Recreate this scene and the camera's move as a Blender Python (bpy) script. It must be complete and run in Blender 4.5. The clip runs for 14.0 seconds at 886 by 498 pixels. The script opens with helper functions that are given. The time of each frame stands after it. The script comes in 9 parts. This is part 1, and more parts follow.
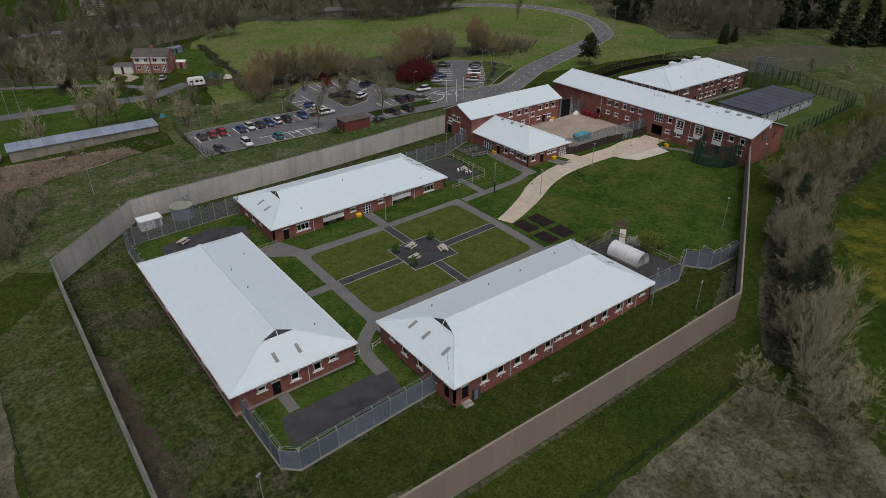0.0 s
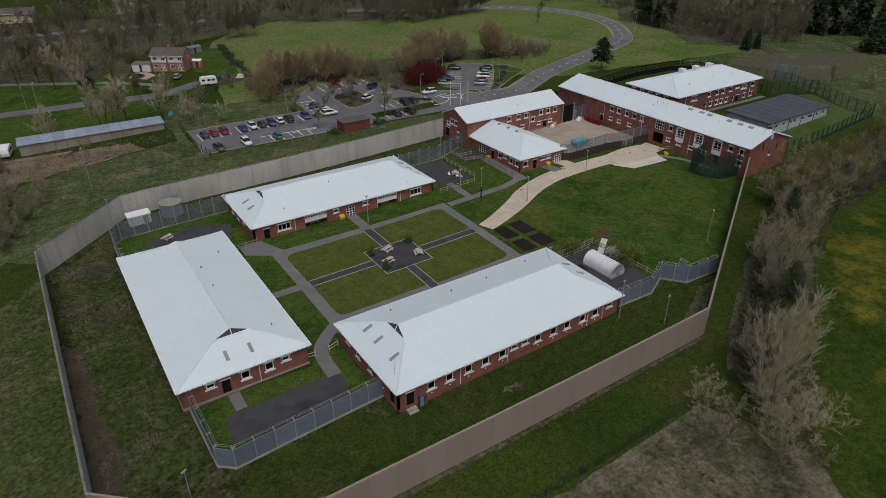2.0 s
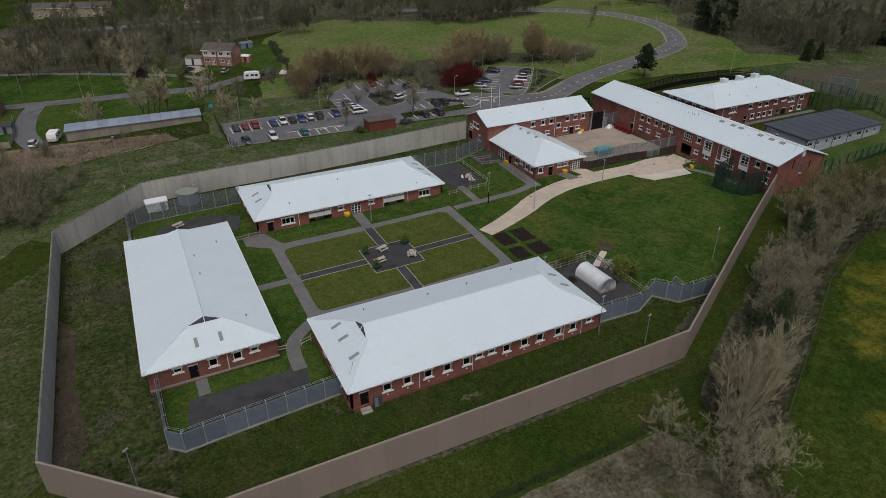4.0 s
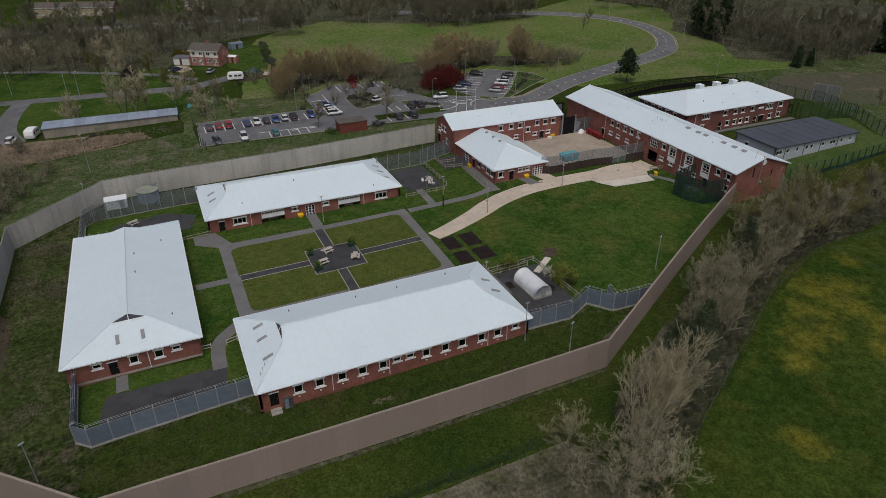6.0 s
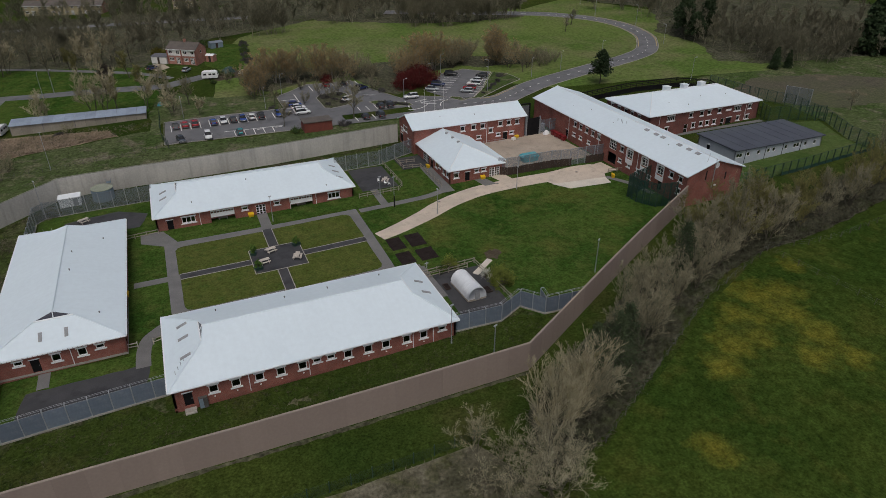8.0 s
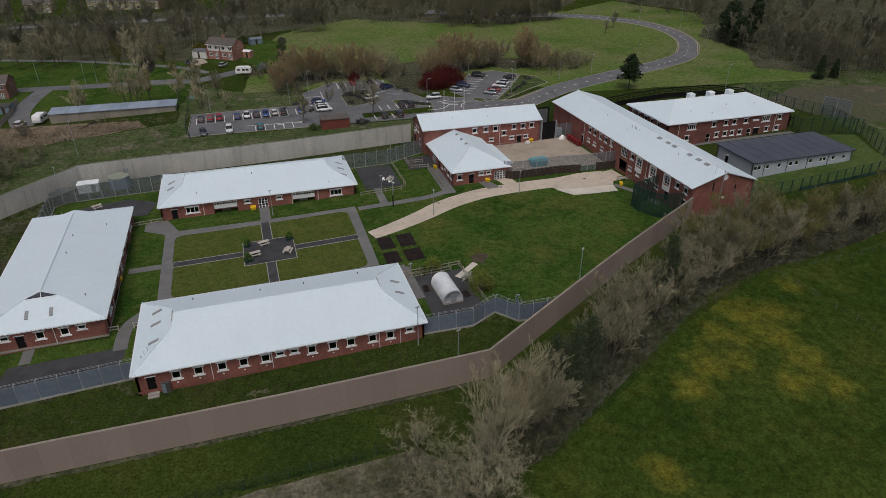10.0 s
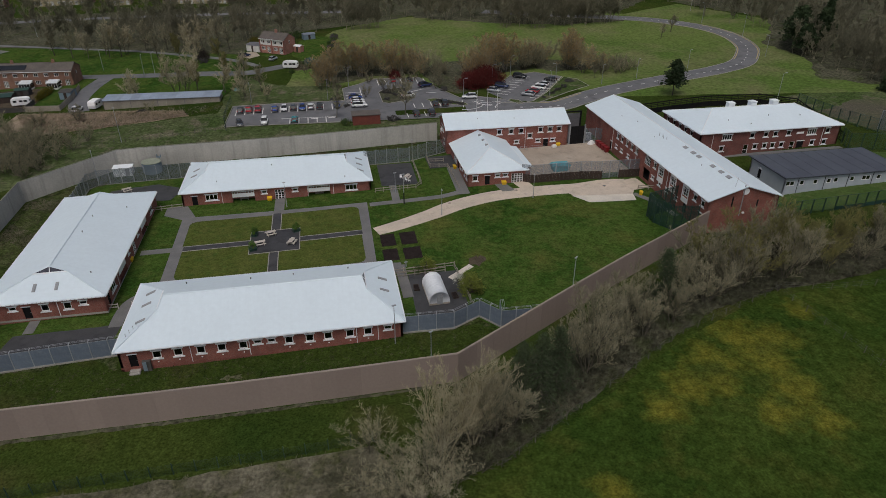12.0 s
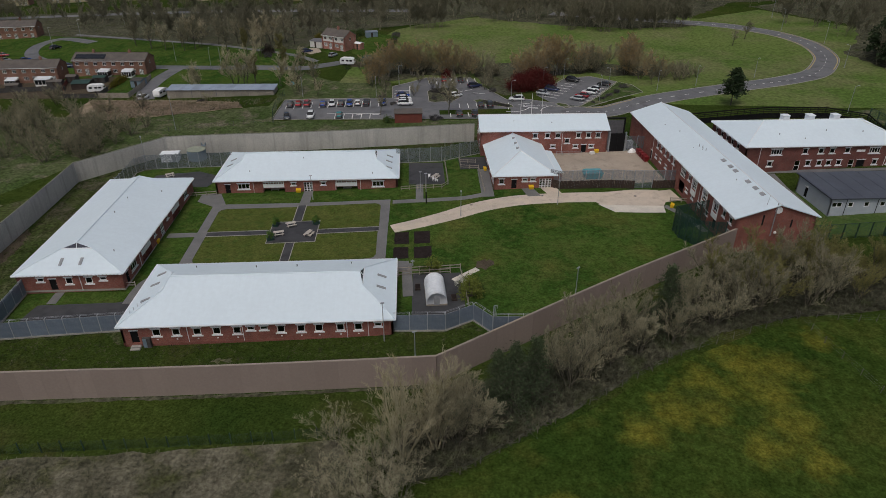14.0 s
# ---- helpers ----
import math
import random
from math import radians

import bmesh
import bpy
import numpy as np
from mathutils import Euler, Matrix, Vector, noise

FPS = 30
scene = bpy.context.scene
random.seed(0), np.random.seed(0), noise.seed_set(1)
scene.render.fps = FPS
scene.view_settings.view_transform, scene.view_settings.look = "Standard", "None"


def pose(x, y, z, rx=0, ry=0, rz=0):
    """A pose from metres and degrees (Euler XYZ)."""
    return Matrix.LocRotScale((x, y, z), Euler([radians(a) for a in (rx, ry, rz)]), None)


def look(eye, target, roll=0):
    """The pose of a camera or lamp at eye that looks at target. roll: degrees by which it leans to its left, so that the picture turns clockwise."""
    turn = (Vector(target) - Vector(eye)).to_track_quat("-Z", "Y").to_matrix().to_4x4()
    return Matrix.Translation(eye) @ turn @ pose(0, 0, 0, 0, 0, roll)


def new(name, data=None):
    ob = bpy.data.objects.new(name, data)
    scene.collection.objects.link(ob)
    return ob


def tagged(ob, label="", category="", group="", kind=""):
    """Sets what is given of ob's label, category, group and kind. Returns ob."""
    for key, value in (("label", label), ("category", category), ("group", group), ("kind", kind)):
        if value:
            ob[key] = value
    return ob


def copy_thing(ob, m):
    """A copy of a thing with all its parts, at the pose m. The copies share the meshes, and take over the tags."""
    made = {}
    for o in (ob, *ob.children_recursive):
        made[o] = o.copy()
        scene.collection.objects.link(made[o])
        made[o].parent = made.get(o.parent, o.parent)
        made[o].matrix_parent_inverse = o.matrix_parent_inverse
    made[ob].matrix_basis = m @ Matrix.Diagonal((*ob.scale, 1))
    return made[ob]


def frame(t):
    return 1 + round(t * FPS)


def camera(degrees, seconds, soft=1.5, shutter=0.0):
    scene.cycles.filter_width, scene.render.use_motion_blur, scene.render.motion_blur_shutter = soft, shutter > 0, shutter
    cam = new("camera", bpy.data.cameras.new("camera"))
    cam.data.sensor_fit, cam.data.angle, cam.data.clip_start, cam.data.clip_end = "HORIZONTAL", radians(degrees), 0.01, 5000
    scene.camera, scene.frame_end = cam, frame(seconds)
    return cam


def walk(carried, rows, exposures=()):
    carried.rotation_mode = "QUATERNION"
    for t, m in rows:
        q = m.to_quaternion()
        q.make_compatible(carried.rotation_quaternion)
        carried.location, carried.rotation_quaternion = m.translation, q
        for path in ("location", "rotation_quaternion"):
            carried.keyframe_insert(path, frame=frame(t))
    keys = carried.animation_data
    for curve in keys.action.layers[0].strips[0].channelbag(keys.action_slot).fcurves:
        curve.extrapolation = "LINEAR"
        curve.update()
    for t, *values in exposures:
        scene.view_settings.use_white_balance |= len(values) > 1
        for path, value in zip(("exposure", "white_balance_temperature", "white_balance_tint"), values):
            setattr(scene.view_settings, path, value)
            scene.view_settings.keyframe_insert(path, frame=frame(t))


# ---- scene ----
cam = camera(69.2, 14.0, 0.78)
PATH = [
    (0, (5.295, -1.06, 56.405), (6.352, 0.327, 55.426), -0.1),
    (0.5, (7.454, -2.325, 56.569), (8.488, -0.92, 55.591), -0.1),
    (1, (9.672, -3.792, 56.709), (10.693, -2.378, 55.732), -0.0),
    (1.5, (12.064, -5.401, 56.815), (13.063, -3.971, 55.838), -0.1),
    (2, (14.644, -7.078, 56.872), (15.605, -5.621, 55.895), -0.2),
    (2.5, (17.457, -8.766, 56.905), (18.372, -7.279, 55.93), -0.2),
    (4.8, (31.33, -15.639, 57.244), (32.065, -14.054, 56.271), -0.2),
    (5, (32.584, -16.233, 57.261), (33.315, -14.645, 56.289), -0.2),
    (5.5, (35.827, -17.676, 57.32), (36.549, -16.084, 56.348), -0.2),
    (6, (38.895, -18.987, 57.349), (39.614, -17.393, 56.378), -0.1),
    (6.5, (41.805, -20.196, 57.375), (42.524, -18.603, 56.403), -0.1),
    (7, (44.593, -21.307, 57.402), (45.314, -19.714, 56.431), -0.0),
    (7.5, (47.22, -22.43, 57.402), (47.937, -20.836, 56.43), 0.0),
    (8, (49.912, -23.425, 57.438), (50.605, -21.821, 56.466), -0.0),
    (10.5, (64.604, -28.123, 57.533), (65.084, -26.443, 56.56), -0.0),
    (11, (67.621, -28.798, 57.524), (68.051, -27.105, 56.55), -0.0),
    (11.5, (70.665, -29.349, 57.504), (71.043, -27.643, 56.531), -0.0),
    (12, (73.759, -29.826, 57.455), (74.081, -28.109, 56.481), -0.0),
    (12.5, (76.786, -30.189, 57.406), (77.051, -28.462, 56.433), -0.0),
    (13, (79.818, -30.477, 57.345), (80.024, -28.742, 56.372), -0.1),
    (13.5, (82.809, -30.636, 57.289), (82.952, -28.894, 56.316), -0.1),
    (14, (85.689, -30.644, 57.247), (85.773, -28.899, 56.275), -0.1),
]
walk(cam, [(t, look(eye, target, roll)) for t, eye, target, roll in PATH])

# ---- light ----
world = bpy.data.worlds.new("overcast")
scene.world = world
world.use_nodes = True
wn = world.node_tree
sky = wn.nodes.new("ShaderNodeTexSky")
sky.sky_type = 'NISHITA'
sky.sun_disc = False
sky.sun_elevation, sky.sun_rotation = radians(63), radians(200)
sky.air_density, sky.dust_density, sky.ozone_density = 1.0, 6.0, 1.0
grey = wn.nodes.new("ShaderNodeHueSaturation")
grey.inputs["Saturation"].default_value = 0.76
wn.links.new(sky.outputs[0], grey.inputs["Color"])
wn.links.new(grey.outputs[0], wn.nodes["Background"].inputs["Color"])
wn.nodes["Background"].inputs["Strength"].default_value = 0.115
sun_data = bpy.data.lights.new("sun", 'SUN')
sun_data.energy, sun_data.angle, sun_data.color = 0.85, radians(22), (1.0, 0.985, 0.965)
sun = new("sun", sun_data)
sun.rotation_euler = Euler((radians(27), 0, radians(-20)))
scene.view_settings.exposure = -0.47


# ---- materials ----
def mat(name, c1, c2, rough=0.8, big=0.4, small=6.0, bump=0.2, metal=0.0, c3=None, mid=1.7, spread=0.55, grain=0.25, depth=0.03, rnd=0.0, world_space=False, spec=0.5, patches=None, blades=0.0, third=(0.52, 0.70)):
    """Two tones mixed by large noise, a third by middle noise, fine grain on top."""
    m = bpy.data.materials.new(name)
    m.use_nodes = True
    t = m.node_tree
    n, l = t.nodes, t.links
    p = n["Principled BSDF"]
    p.inputs["Roughness"].default_value, p.inputs["Metallic"].default_value = rough, metal
    p.inputs["Specular IOR Level"].default_value = spec
    if world_space:
        co = n.new("ShaderNodeNewGeometry").outputs["Position"]
    else:
        co = n.new("ShaderNodeTexCoord").outputs["Object"]

    def tex(scale, detail=5.0):
        q = n.new("ShaderNodeTexNoise")
        q.inputs["Scale"].default_value, q.inputs["Detail"].default_value = scale, detail
        q.inputs["Roughness"].default_value = 0.6
        l.new(co, q.inputs["Vector"])
        return q.outputs["Fac"]

    def ramp(v, lo, hi):
        q = n.new("ShaderNodeMapRange")
        q.inputs["From Min"].default_value, q.inputs["From Max"].default_value = lo, hi
        l.new(v, q.inputs["Value"])
        return q.outputs["Result"]

    def mix(f, a, b, kind='MIX'):
        q = n.new("ShaderNodeMix")
        q.data_type, q.blend_type = 'RGBA', kind
        for sock, v in ((q.inputs["Factor"], f), (q.inputs[6], a), (q.inputs[7], b)):
            if isinstance(v, bpy.types.NodeSocket):
                l.new(v, sock)
            else:
                sock.default_value = (*v, 1.0) if isinstance(v, tuple) else v
        return q.outputs[2]

    half = spread / 2
    col = mix(ramp(tex(big), 0.5 - half / 2, 0.5 + half / 2), c1, c2)
    if c3:
        col = mix(ramp(tex(mid), third[0], third[1]), col, c3)
    if patches:
        tone, spots = patches
        best = None
        for px, py, r in spots:
            dn = n.new("ShaderNodeVectorMath")
            dn.operation = 'DISTANCE'
            l.new(co, dn.inputs[0])
            dn.inputs[1].default_value = (px, py, 0)
            k = n.new("ShaderNodeMath")
            k.operation = 'DIVIDE'
            l.new(dn.outputs["Value"], k.inputs[0])
            k.inputs[1].default_value = r
            if best is None:
                best = k.outputs[0]
            else:
                mn = n.new("ShaderNodeMath")
                mn.operation = 'MINIMUM'
                l.new(best, mn.inputs[0])
                l.new(k.outputs[0], mn.inputs[1])
                best = mn.outputs[0]
        ragged = n.new("ShaderNodeMath")
        ragged.operation = 'MULTIPLY_ADD'
        l.new(tex(0.32, 7.0), ragged.inputs[0])
        ragged.inputs[1].default_value = 2.6
        l.new(best, ragged.inputs[2])
        col = mix(ramp(ragged.outputs[0], 2.4, 1.35), col, tone)
    if blades:
        tuft = n.new("ShaderNodeMapRange")
        tuft.inputs["From Min"].default_value, tuft.inputs["From Max"].default_value = 0.36, 0.64
        tuft.inputs["To Min"].default_value, tuft.inputs["To Max"].default_value = 1.0 - blades, 1.0 + blades
        l.new(tex(0.9, 6.0), tuft.inputs["Value"])
        hs = n.new("ShaderNodeHueSaturation")
        l.new(col, hs.inputs["Color"])
        l.new(tuft.outputs["Result"], hs.inputs["Value"])
        col = hs.outputs[0]
    fine = tex(small, 3.0)
    dark = n.new("ShaderNodeMapRange")
    dark.inputs["From Min"].default_value, dark.inputs["From Max"].default_value = 0.3, 0.7
    dark.inputs["To Min"].default_value, dark.inputs["To Max"].default_value = 1.0 - grain, 1.0 + grain
    l.new(fine, dark.inputs["Value"])
    v = n.new("ShaderNodeHueSaturation")
    l.new(col, v.inputs["Color"])
    if rnd:
        oi = n.new("ShaderNodeObjectInfo")
        r = n.new("ShaderNodeMapRange")
        r.inputs["To Min"].default_value, r.inputs["To Max"].default_value = 1.0 - rnd, 1.0 + rnd
        l.new(oi.outputs["Random"], r.inputs["Value"])
        mul = n.new("ShaderNodeMath")
        mul.operation = 'MULTIPLY'
        l.new(dark.outputs["Result"], mul.inputs[0])
        l.new(r.outputs["Result"], mul.inputs[1])
        l.new(mul.outputs[0], v.inputs["Value"])
    else:
        l.new(dark.outputs["Result"], v.inputs["Value"])
    l.new(v.outputs[0], p.inputs["Base Color"])
    if bump:
        b = n.new("ShaderNodeBump")
        b.inputs["Strength"].default_value, b.inputs["Distance"].default_value = bump, depth
        l.new(fine, b.inputs["Height"])
        l.new(b.outputs[0], p.inputs["Normal"])
    return m


def brick_mat(name, c1, c2, mortar):
    m = bpy.data.materials.new(name)
    m.use_nodes = True
    t = m.node_tree
    n, l = t.nodes, t.links
    p = n["Principled BSDF"]
    p.inputs["Roughness"].default_value = 0.9
    geo = n.new("ShaderNodeNewGeometry")
    sep = n.new("ShaderNodeSeparateXYZ")
    l.new(geo.outputs["Position"], sep.inputs[0])
    add = n.new("ShaderNodeMath")
    l.new(sep.outputs["X"], add.inputs[0])
    l.new(sep.outputs["Y"], add.inputs[1])
    com = n.new("ShaderNodeCombineXYZ")
    l.new(add.outputs[0], com.inputs["X"])
    l.new(sep.outputs["Z"], com.inputs["Y"])
    br = n.new("ShaderNodeTexBrick")
    br.inputs["Scale"].default_value = 1.0
    br.inputs["Brick Width"].default_value, br.inputs["Row Height"].default_value = 0.225, 0.075
    br.inputs["Mortar Size"].default_value = 0.006
    br.inputs["Color1"].default_value, br.inputs["Color2"].default_value, br.inputs["Mortar"].default_value = (*c1, 1), (*c2, 1), (*mortar, 1)
    l.new(com.outputs[0], br.inputs["Vector"])
    nz = n.new("ShaderNodeTexNoise")
    nz.inputs["Scale"].default_value, nz.inputs["Detail"].default_value = 0.5, 6
    l.new(geo.outputs["Position"], nz.inputs["Vector"])
    mr = n.new("ShaderNodeMapRange")
    mr.inputs["From Min"].default_value, mr.inputs["From Max"].default_value = 0.3, 0.7
    mr.inputs["To Min"].default_value, mr.inputs["To Max"].default_value = 0.75, 1.2
    l.new(nz.outputs["Fac"], mr.inputs["Value"])
    hv = n.new("ShaderNodeHueSaturation")
    l.new(br.outputs["Color"], hv.inputs["Color"])
    l.new(mr.outputs["Result"], hv.inputs["Value"])
    l.new(hv.outputs[0], p.inputs["Base Color"])
    b = n.new("ShaderNodeBump")
    b.inputs["Strength"].default_value, b.inputs["Distance"].default_value = 0.3, 0.01
    l.new(br.outputs["Fac"], b.inputs["Height"])
    b.invert = True
    l.new(b.outputs[0], p.inputs["Normal"])
    return m


def concrete_mat(name, c1, c2, streak, grain=0.1):
    """Cast concrete with rain streaks that run down."""
    m = mat(name, c1, c2, rough=0.9, big=0.15, small=3.0, bump=0.1, grain=grain, rnd=0.055, world_space=True)
    t = m.node_tree
    n, l = t.nodes, t.links
    p = n["Principled BSDF"]
    src = p.inputs["Base Color"].links[0].from_socket
    geo = n.new("ShaderNodeNewGeometry")
    mp = n.new("ShaderNodeMapping")
    mp.inputs["Scale"].default_value = (1.1, 1.1, 0.07)
    l.new(geo.outputs["Position"], mp.inputs["Vector"])
    nz = n.new("ShaderNodeTexNoise")
    nz.inputs["Scale"].default_value, nz.inputs["Detail"].default_value = 1.0, 6
    l.new(mp.outputs[0], nz.inputs["Vector"])
    mr = n.new("ShaderNodeMapRange")
    mr.inputs["From Min"].default_value, mr.inputs["From Max"].default_value = 0.5, 0.75
    mr.inputs["To Max"].default_value = 0.5
    l.new(nz.outputs["Fac"], mr.inputs["Value"])
    q = n.new("ShaderNodeMix")
    q.data_type = 'RGBA'
    l.new(mr.outputs[0], q.inputs["Factor"])
    l.new(src, q.inputs[6])
    q.inputs[7].default_value = (*streak, 1)
    l.new(q.outputs[2], p.inputs["Base Color"])
    return m


def roof_mat(name, c1, c2, sheet):
    """Coated metal sheeting: faint sheets of uneven tone, dirt and a soft sheen."""
    m = mat(name, c1, c2, rough=0.45, big=0.12, small=1.3, bump=0.05, grain=0.025, spread=0.9, spec=0.4)
    t = m.node_tree
    n, l = t.nodes, t.links
    p = n["Principled BSDF"]
    src = p.inputs["Base Color"].links[0].from_socket
    tc = n.new("ShaderNodeTexCoord")
    mp = n.new("ShaderNodeMapping")
    mp.inputs["Scale"].default_value = sheet
    l.new(tc.outputs["Object"], mp.inputs["Vector"])
    nz = n.new("ShaderNodeTexNoise")
    nz.inputs["Scale"].default_value, nz.inputs["Detail"].default_value = 1.0, 4
    l.new(mp.outputs[0], nz.inputs["Vector"])
    mr = n.new("ShaderNodeMapRange")
    mr.inputs["From Min"].default_value, mr.inputs["From Max"].default_value = 0.35, 0.65
    mr.inputs["To Min"].default_value, mr.inputs["To Max"].default_value = 0.988, 1.006
    l.new(nz.outputs["Fac"], mr.inputs["Value"])
    hv = n.new("ShaderNodeHueSaturation")
    l.new(src, hv.inputs["Color"])
    l.new(mr.outputs[0], hv.inputs["Value"])
    l.new(hv.outputs[0], p.inputs["Base Color"])
    return m


def glass_mat(name, tint):
    m = bpy.data.materials.new(name)
    m.use_nodes = True
    p = m.node_tree.nodes["Principled BSDF"]
    p.inputs["Base Color"].default_value = (*tint, 1)
    p.inputs["Roughness"].default_value = 0.03
    p.inputs["Transmission Weight"].default_value = 1.0
    p.inputs["IOR"].default_value = 1.45
    return m


def mesh_mat(name, colour, gap, rough=0.5):
    """Welded mesh seen from afar: fine wires with open gaps."""
    m = bpy.data.materials.new(name)
    m.use_nodes = True
    t = m.node_tree
    n, l = t.nodes, t.links
    p = n["Principled BSDF"]
    p.inputs["Base Color"].default_value = (*colour, 1)
    p.inputs["Roughness"].default_value = rough
    geo = n.new("ShaderNodeNewGeometry")
    sep = n.new("ShaderNodeSeparateXYZ")
    l.new(geo.outputs["Position"], sep.inputs[0])
    add = n.new("ShaderNodeMath")
    l.new(sep.outputs["X"], add.inputs[0])
    l.new(sep.outputs["Y"], add.inputs[1])
    best = None
    for src, step in ((add.outputs[0], 13.0), (sep.outputs["Z"], 40.0)):
        mu = n.new("ShaderNodeMath")
        mu.operation = 'MULTIPLY'
        mu.inputs[1].default_value = step
        l.new(src, mu.inputs[0])
        fr = n.new("ShaderNodeMath")
        fr.operation = 'FRACT'
        l.new(mu.outputs[0], fr.inputs[0])
        lt = n.new("ShaderNodeMath")
        lt.operation = 'LESS_THAN'
        lt.inputs[1].default_value = gap
        l.new(fr.outputs[0], lt.inputs[0])
        if best is None:
            best = lt
        else:
            mx = n.new("ShaderNodeMath")
            mx.operation = 'MAXIMUM'
            l.new(best.outputs[0], mx.inputs[0])
            l.new(lt.outputs[0], mx.inputs[1])
            best = mx
    l.new(best.outputs[0], p.inputs["Alpha"])
    return m


def paint_mat(name):
    """Car paint in the colour of the object."""
    m = bpy.data.materials.new(name)
    m.use_nodes = True
    t = m.node_tree
    p = t.nodes["Principled BSDF"]
    oi = t.nodes.new("ShaderNodeObjectInfo")
    t.links.new(oi.outputs["Color"], p.inputs["Base Color"])
    p.inputs["Roughness"].default_value = 0.25
    p.inputs["Coat Weight"].default_value = 0.6
    return m


GRASS = mat("mown_grass", (0.0272, 0.0603, 0.0117), (0.0547, 0.0905, 0.0191), 0.95, 0.08, 3.2, 0.6, c3=(0.0693, 0.0926, 0.0236), mid=0.3, grain=0.36, depth=0.08, world_space=True, spec=0.0, blades=0.22, third=(0.48, 0.68),
            patches=((0.082, 0.094, 0.024), [(90, 74, 4), (94, 80, 5), (104, 84.5, 4), (114, 86, 4), (122, 80, 5), (111, 78, 3), (108, 62, 4), (98, 66, 3.5), (126, 66, 3.5), (118, 56, 3), (96, 90, 3), (106, 48, 2.5)]))
GRASS_YARD = mat("yard_grass", (0.0520, 0.0880, 0.0250), (0.0760, 0.1080, 0.0350), 0.95, 0.1, 3.2, 0.5, c3=(0.0880, 0.1060, 0.0440), mid=0.3, grain=0.22, depth=0.08, world_space=True, spec=0.0, blades=0.14)
GRASS_COURT = mat("courtyard_grass", (0.0665, 0.0877, 0.0204), (0.0857, 0.0981, 0.0272), 0.95, 0.25, 3.2, 0.5, c3=(0.0484, 0.0794, 0.0191), mid=0.55, grain=0.32, depth=0.06, world_space=True, spec=0.0, blades=0.14)
GRASS_ROUGH = mat("rough_grass", (0.0257, 0.0444, 0.0110), (0.0452, 0.0555, 0.0199), 0.95, 0.13, 2.2, 0.9, c3=(0.0685, 0.0602, 0.0419), mid=0.55, grain=0.52, depth=0.15, world_space=True, spec=0.0, blades=0.36, third=(0.46, 0.66))
GRASS_OUT = mat("verge_grass", (0.0258, 0.0445, 0.0097), (0.0419, 0.0589, 0.0132), 0.95, 0.045, 3.4, 0.7, c3=(0.0515, 0.0572, 0.0178), mid=0.11, grain=0.44, depth=0.1, world_space=True, spec=0.0, blades=0.16)
GRASS_FIELD = mat("field_grass", (0.0260, 0.0480, 0.0095), (0.0430, 0.0640, 0.0130), 0.95, 0.07, 3.2, 0.7, c3=(0.0560, 0.0680, 0.0150), mid=0.16, grain=0.36, depth=0.1, world_space=True, spec=0.0, blades=0.26,
                  patches=((0.120, 0.116, 0.019), [(129, 36, 4.5), (134, 35, 4.5), (124, 32, 4.5), (130, 31, 5), (130, 25, 4), (117, 28, 3.6), (113, 25, 3), (126, 21, 3.4), (131, 18.5, 3), (101, 14, 3), (142, 39.6, 3.2), (122, 27.6, 3)]))
GRASS_FAR = mat("meadow_grass", (0.0792, 0.1265, 0.0305), (0.1122, 0.1516, 0.0441), 0.95, 0.025, 1.0, 0.5, c3=(0.1408, 0.1505, 0.0672), mid=0.06, grain=0.28, depth=0.12, world_space=True, spec=0.0, blades=0.14, third=(0.44, 0.66))
LITTER = mat("leaf_litter", (0.0644, 0.0655, 0.0437), (0.0897, 0.0885, 0.0616), 0.95, 0.12, 1.6, 0.9, c3=(0.0552, 0.0667, 0.0291), mid=0.25, grain=0.45, depth=0.2, world_space=True, spec=0.0, blades=0.3)
HAY = mat("dead_grass", (0.1560, 0.1440, 0.1040), (0.0820, 0.0800, 0.0520), 0.95, 0.2, 2.2, 0.8, c3=(0.0712, 0.0765, 0.0322), mid=0.3, grain=0.4, depth=0.15, world_space=True, spec=0.0)
RUBBLE = mat("rubble_earth", (0.092, 0.084, 0.066), (0.082, 0.090, 0.050), 0.95, 0.06, 2.5, 0.7, c3=(0.15, 0.125, 0.09), mid=0.1, grain=0.28, depth=0.12, world_space=True, spec=0.0, blades=0.12, third=(0.58, 0.74))
SOIL = mat("bare_soil", (0.066, 0.054, 0.040), (0.090, 0.074, 0.054), 0.95, 0.5, 6.0, 0.8, grain=0.35, depth=0.05, world_space=True, spec=0.0)
BED = mat("dug_soil", (0.0240, 0.0186, 0.0182), (0.0312, 0.0248, 0.0234), 0.95, 0.8, 9.0, 0.9, grain=0.35, depth=0.05, world_space=True, spec=0.0)
TARMAC = mat("worn_tarmac", (0.140, 0.138, 0.138), (0.175, 0.172, 0.170), 0.9, 0.3, 14.0, 0.2, grain=0.15, world_space=True, spec=0.3)
TARMAC_DARK = mat("dark_tarmac", (0.040, 0.041, 0.045), (0.056, 0.056, 0.060), 0.8, 0.35, 14.0, 0.2, c3=(0.022, 0.023, 0.026), mid=0.32, grain=0.15, world_space=True, spec=0.4)
ROAD = mat("road_asphalt", (0.120, 0.122, 0.130), (0.158, 0.160, 0.167), 0.9, 0.12, 12.0, 0.2, c3=(0.092, 0.093, 0.099), mid=0.3, grain=0.12, world_space=True, spec=0.3)
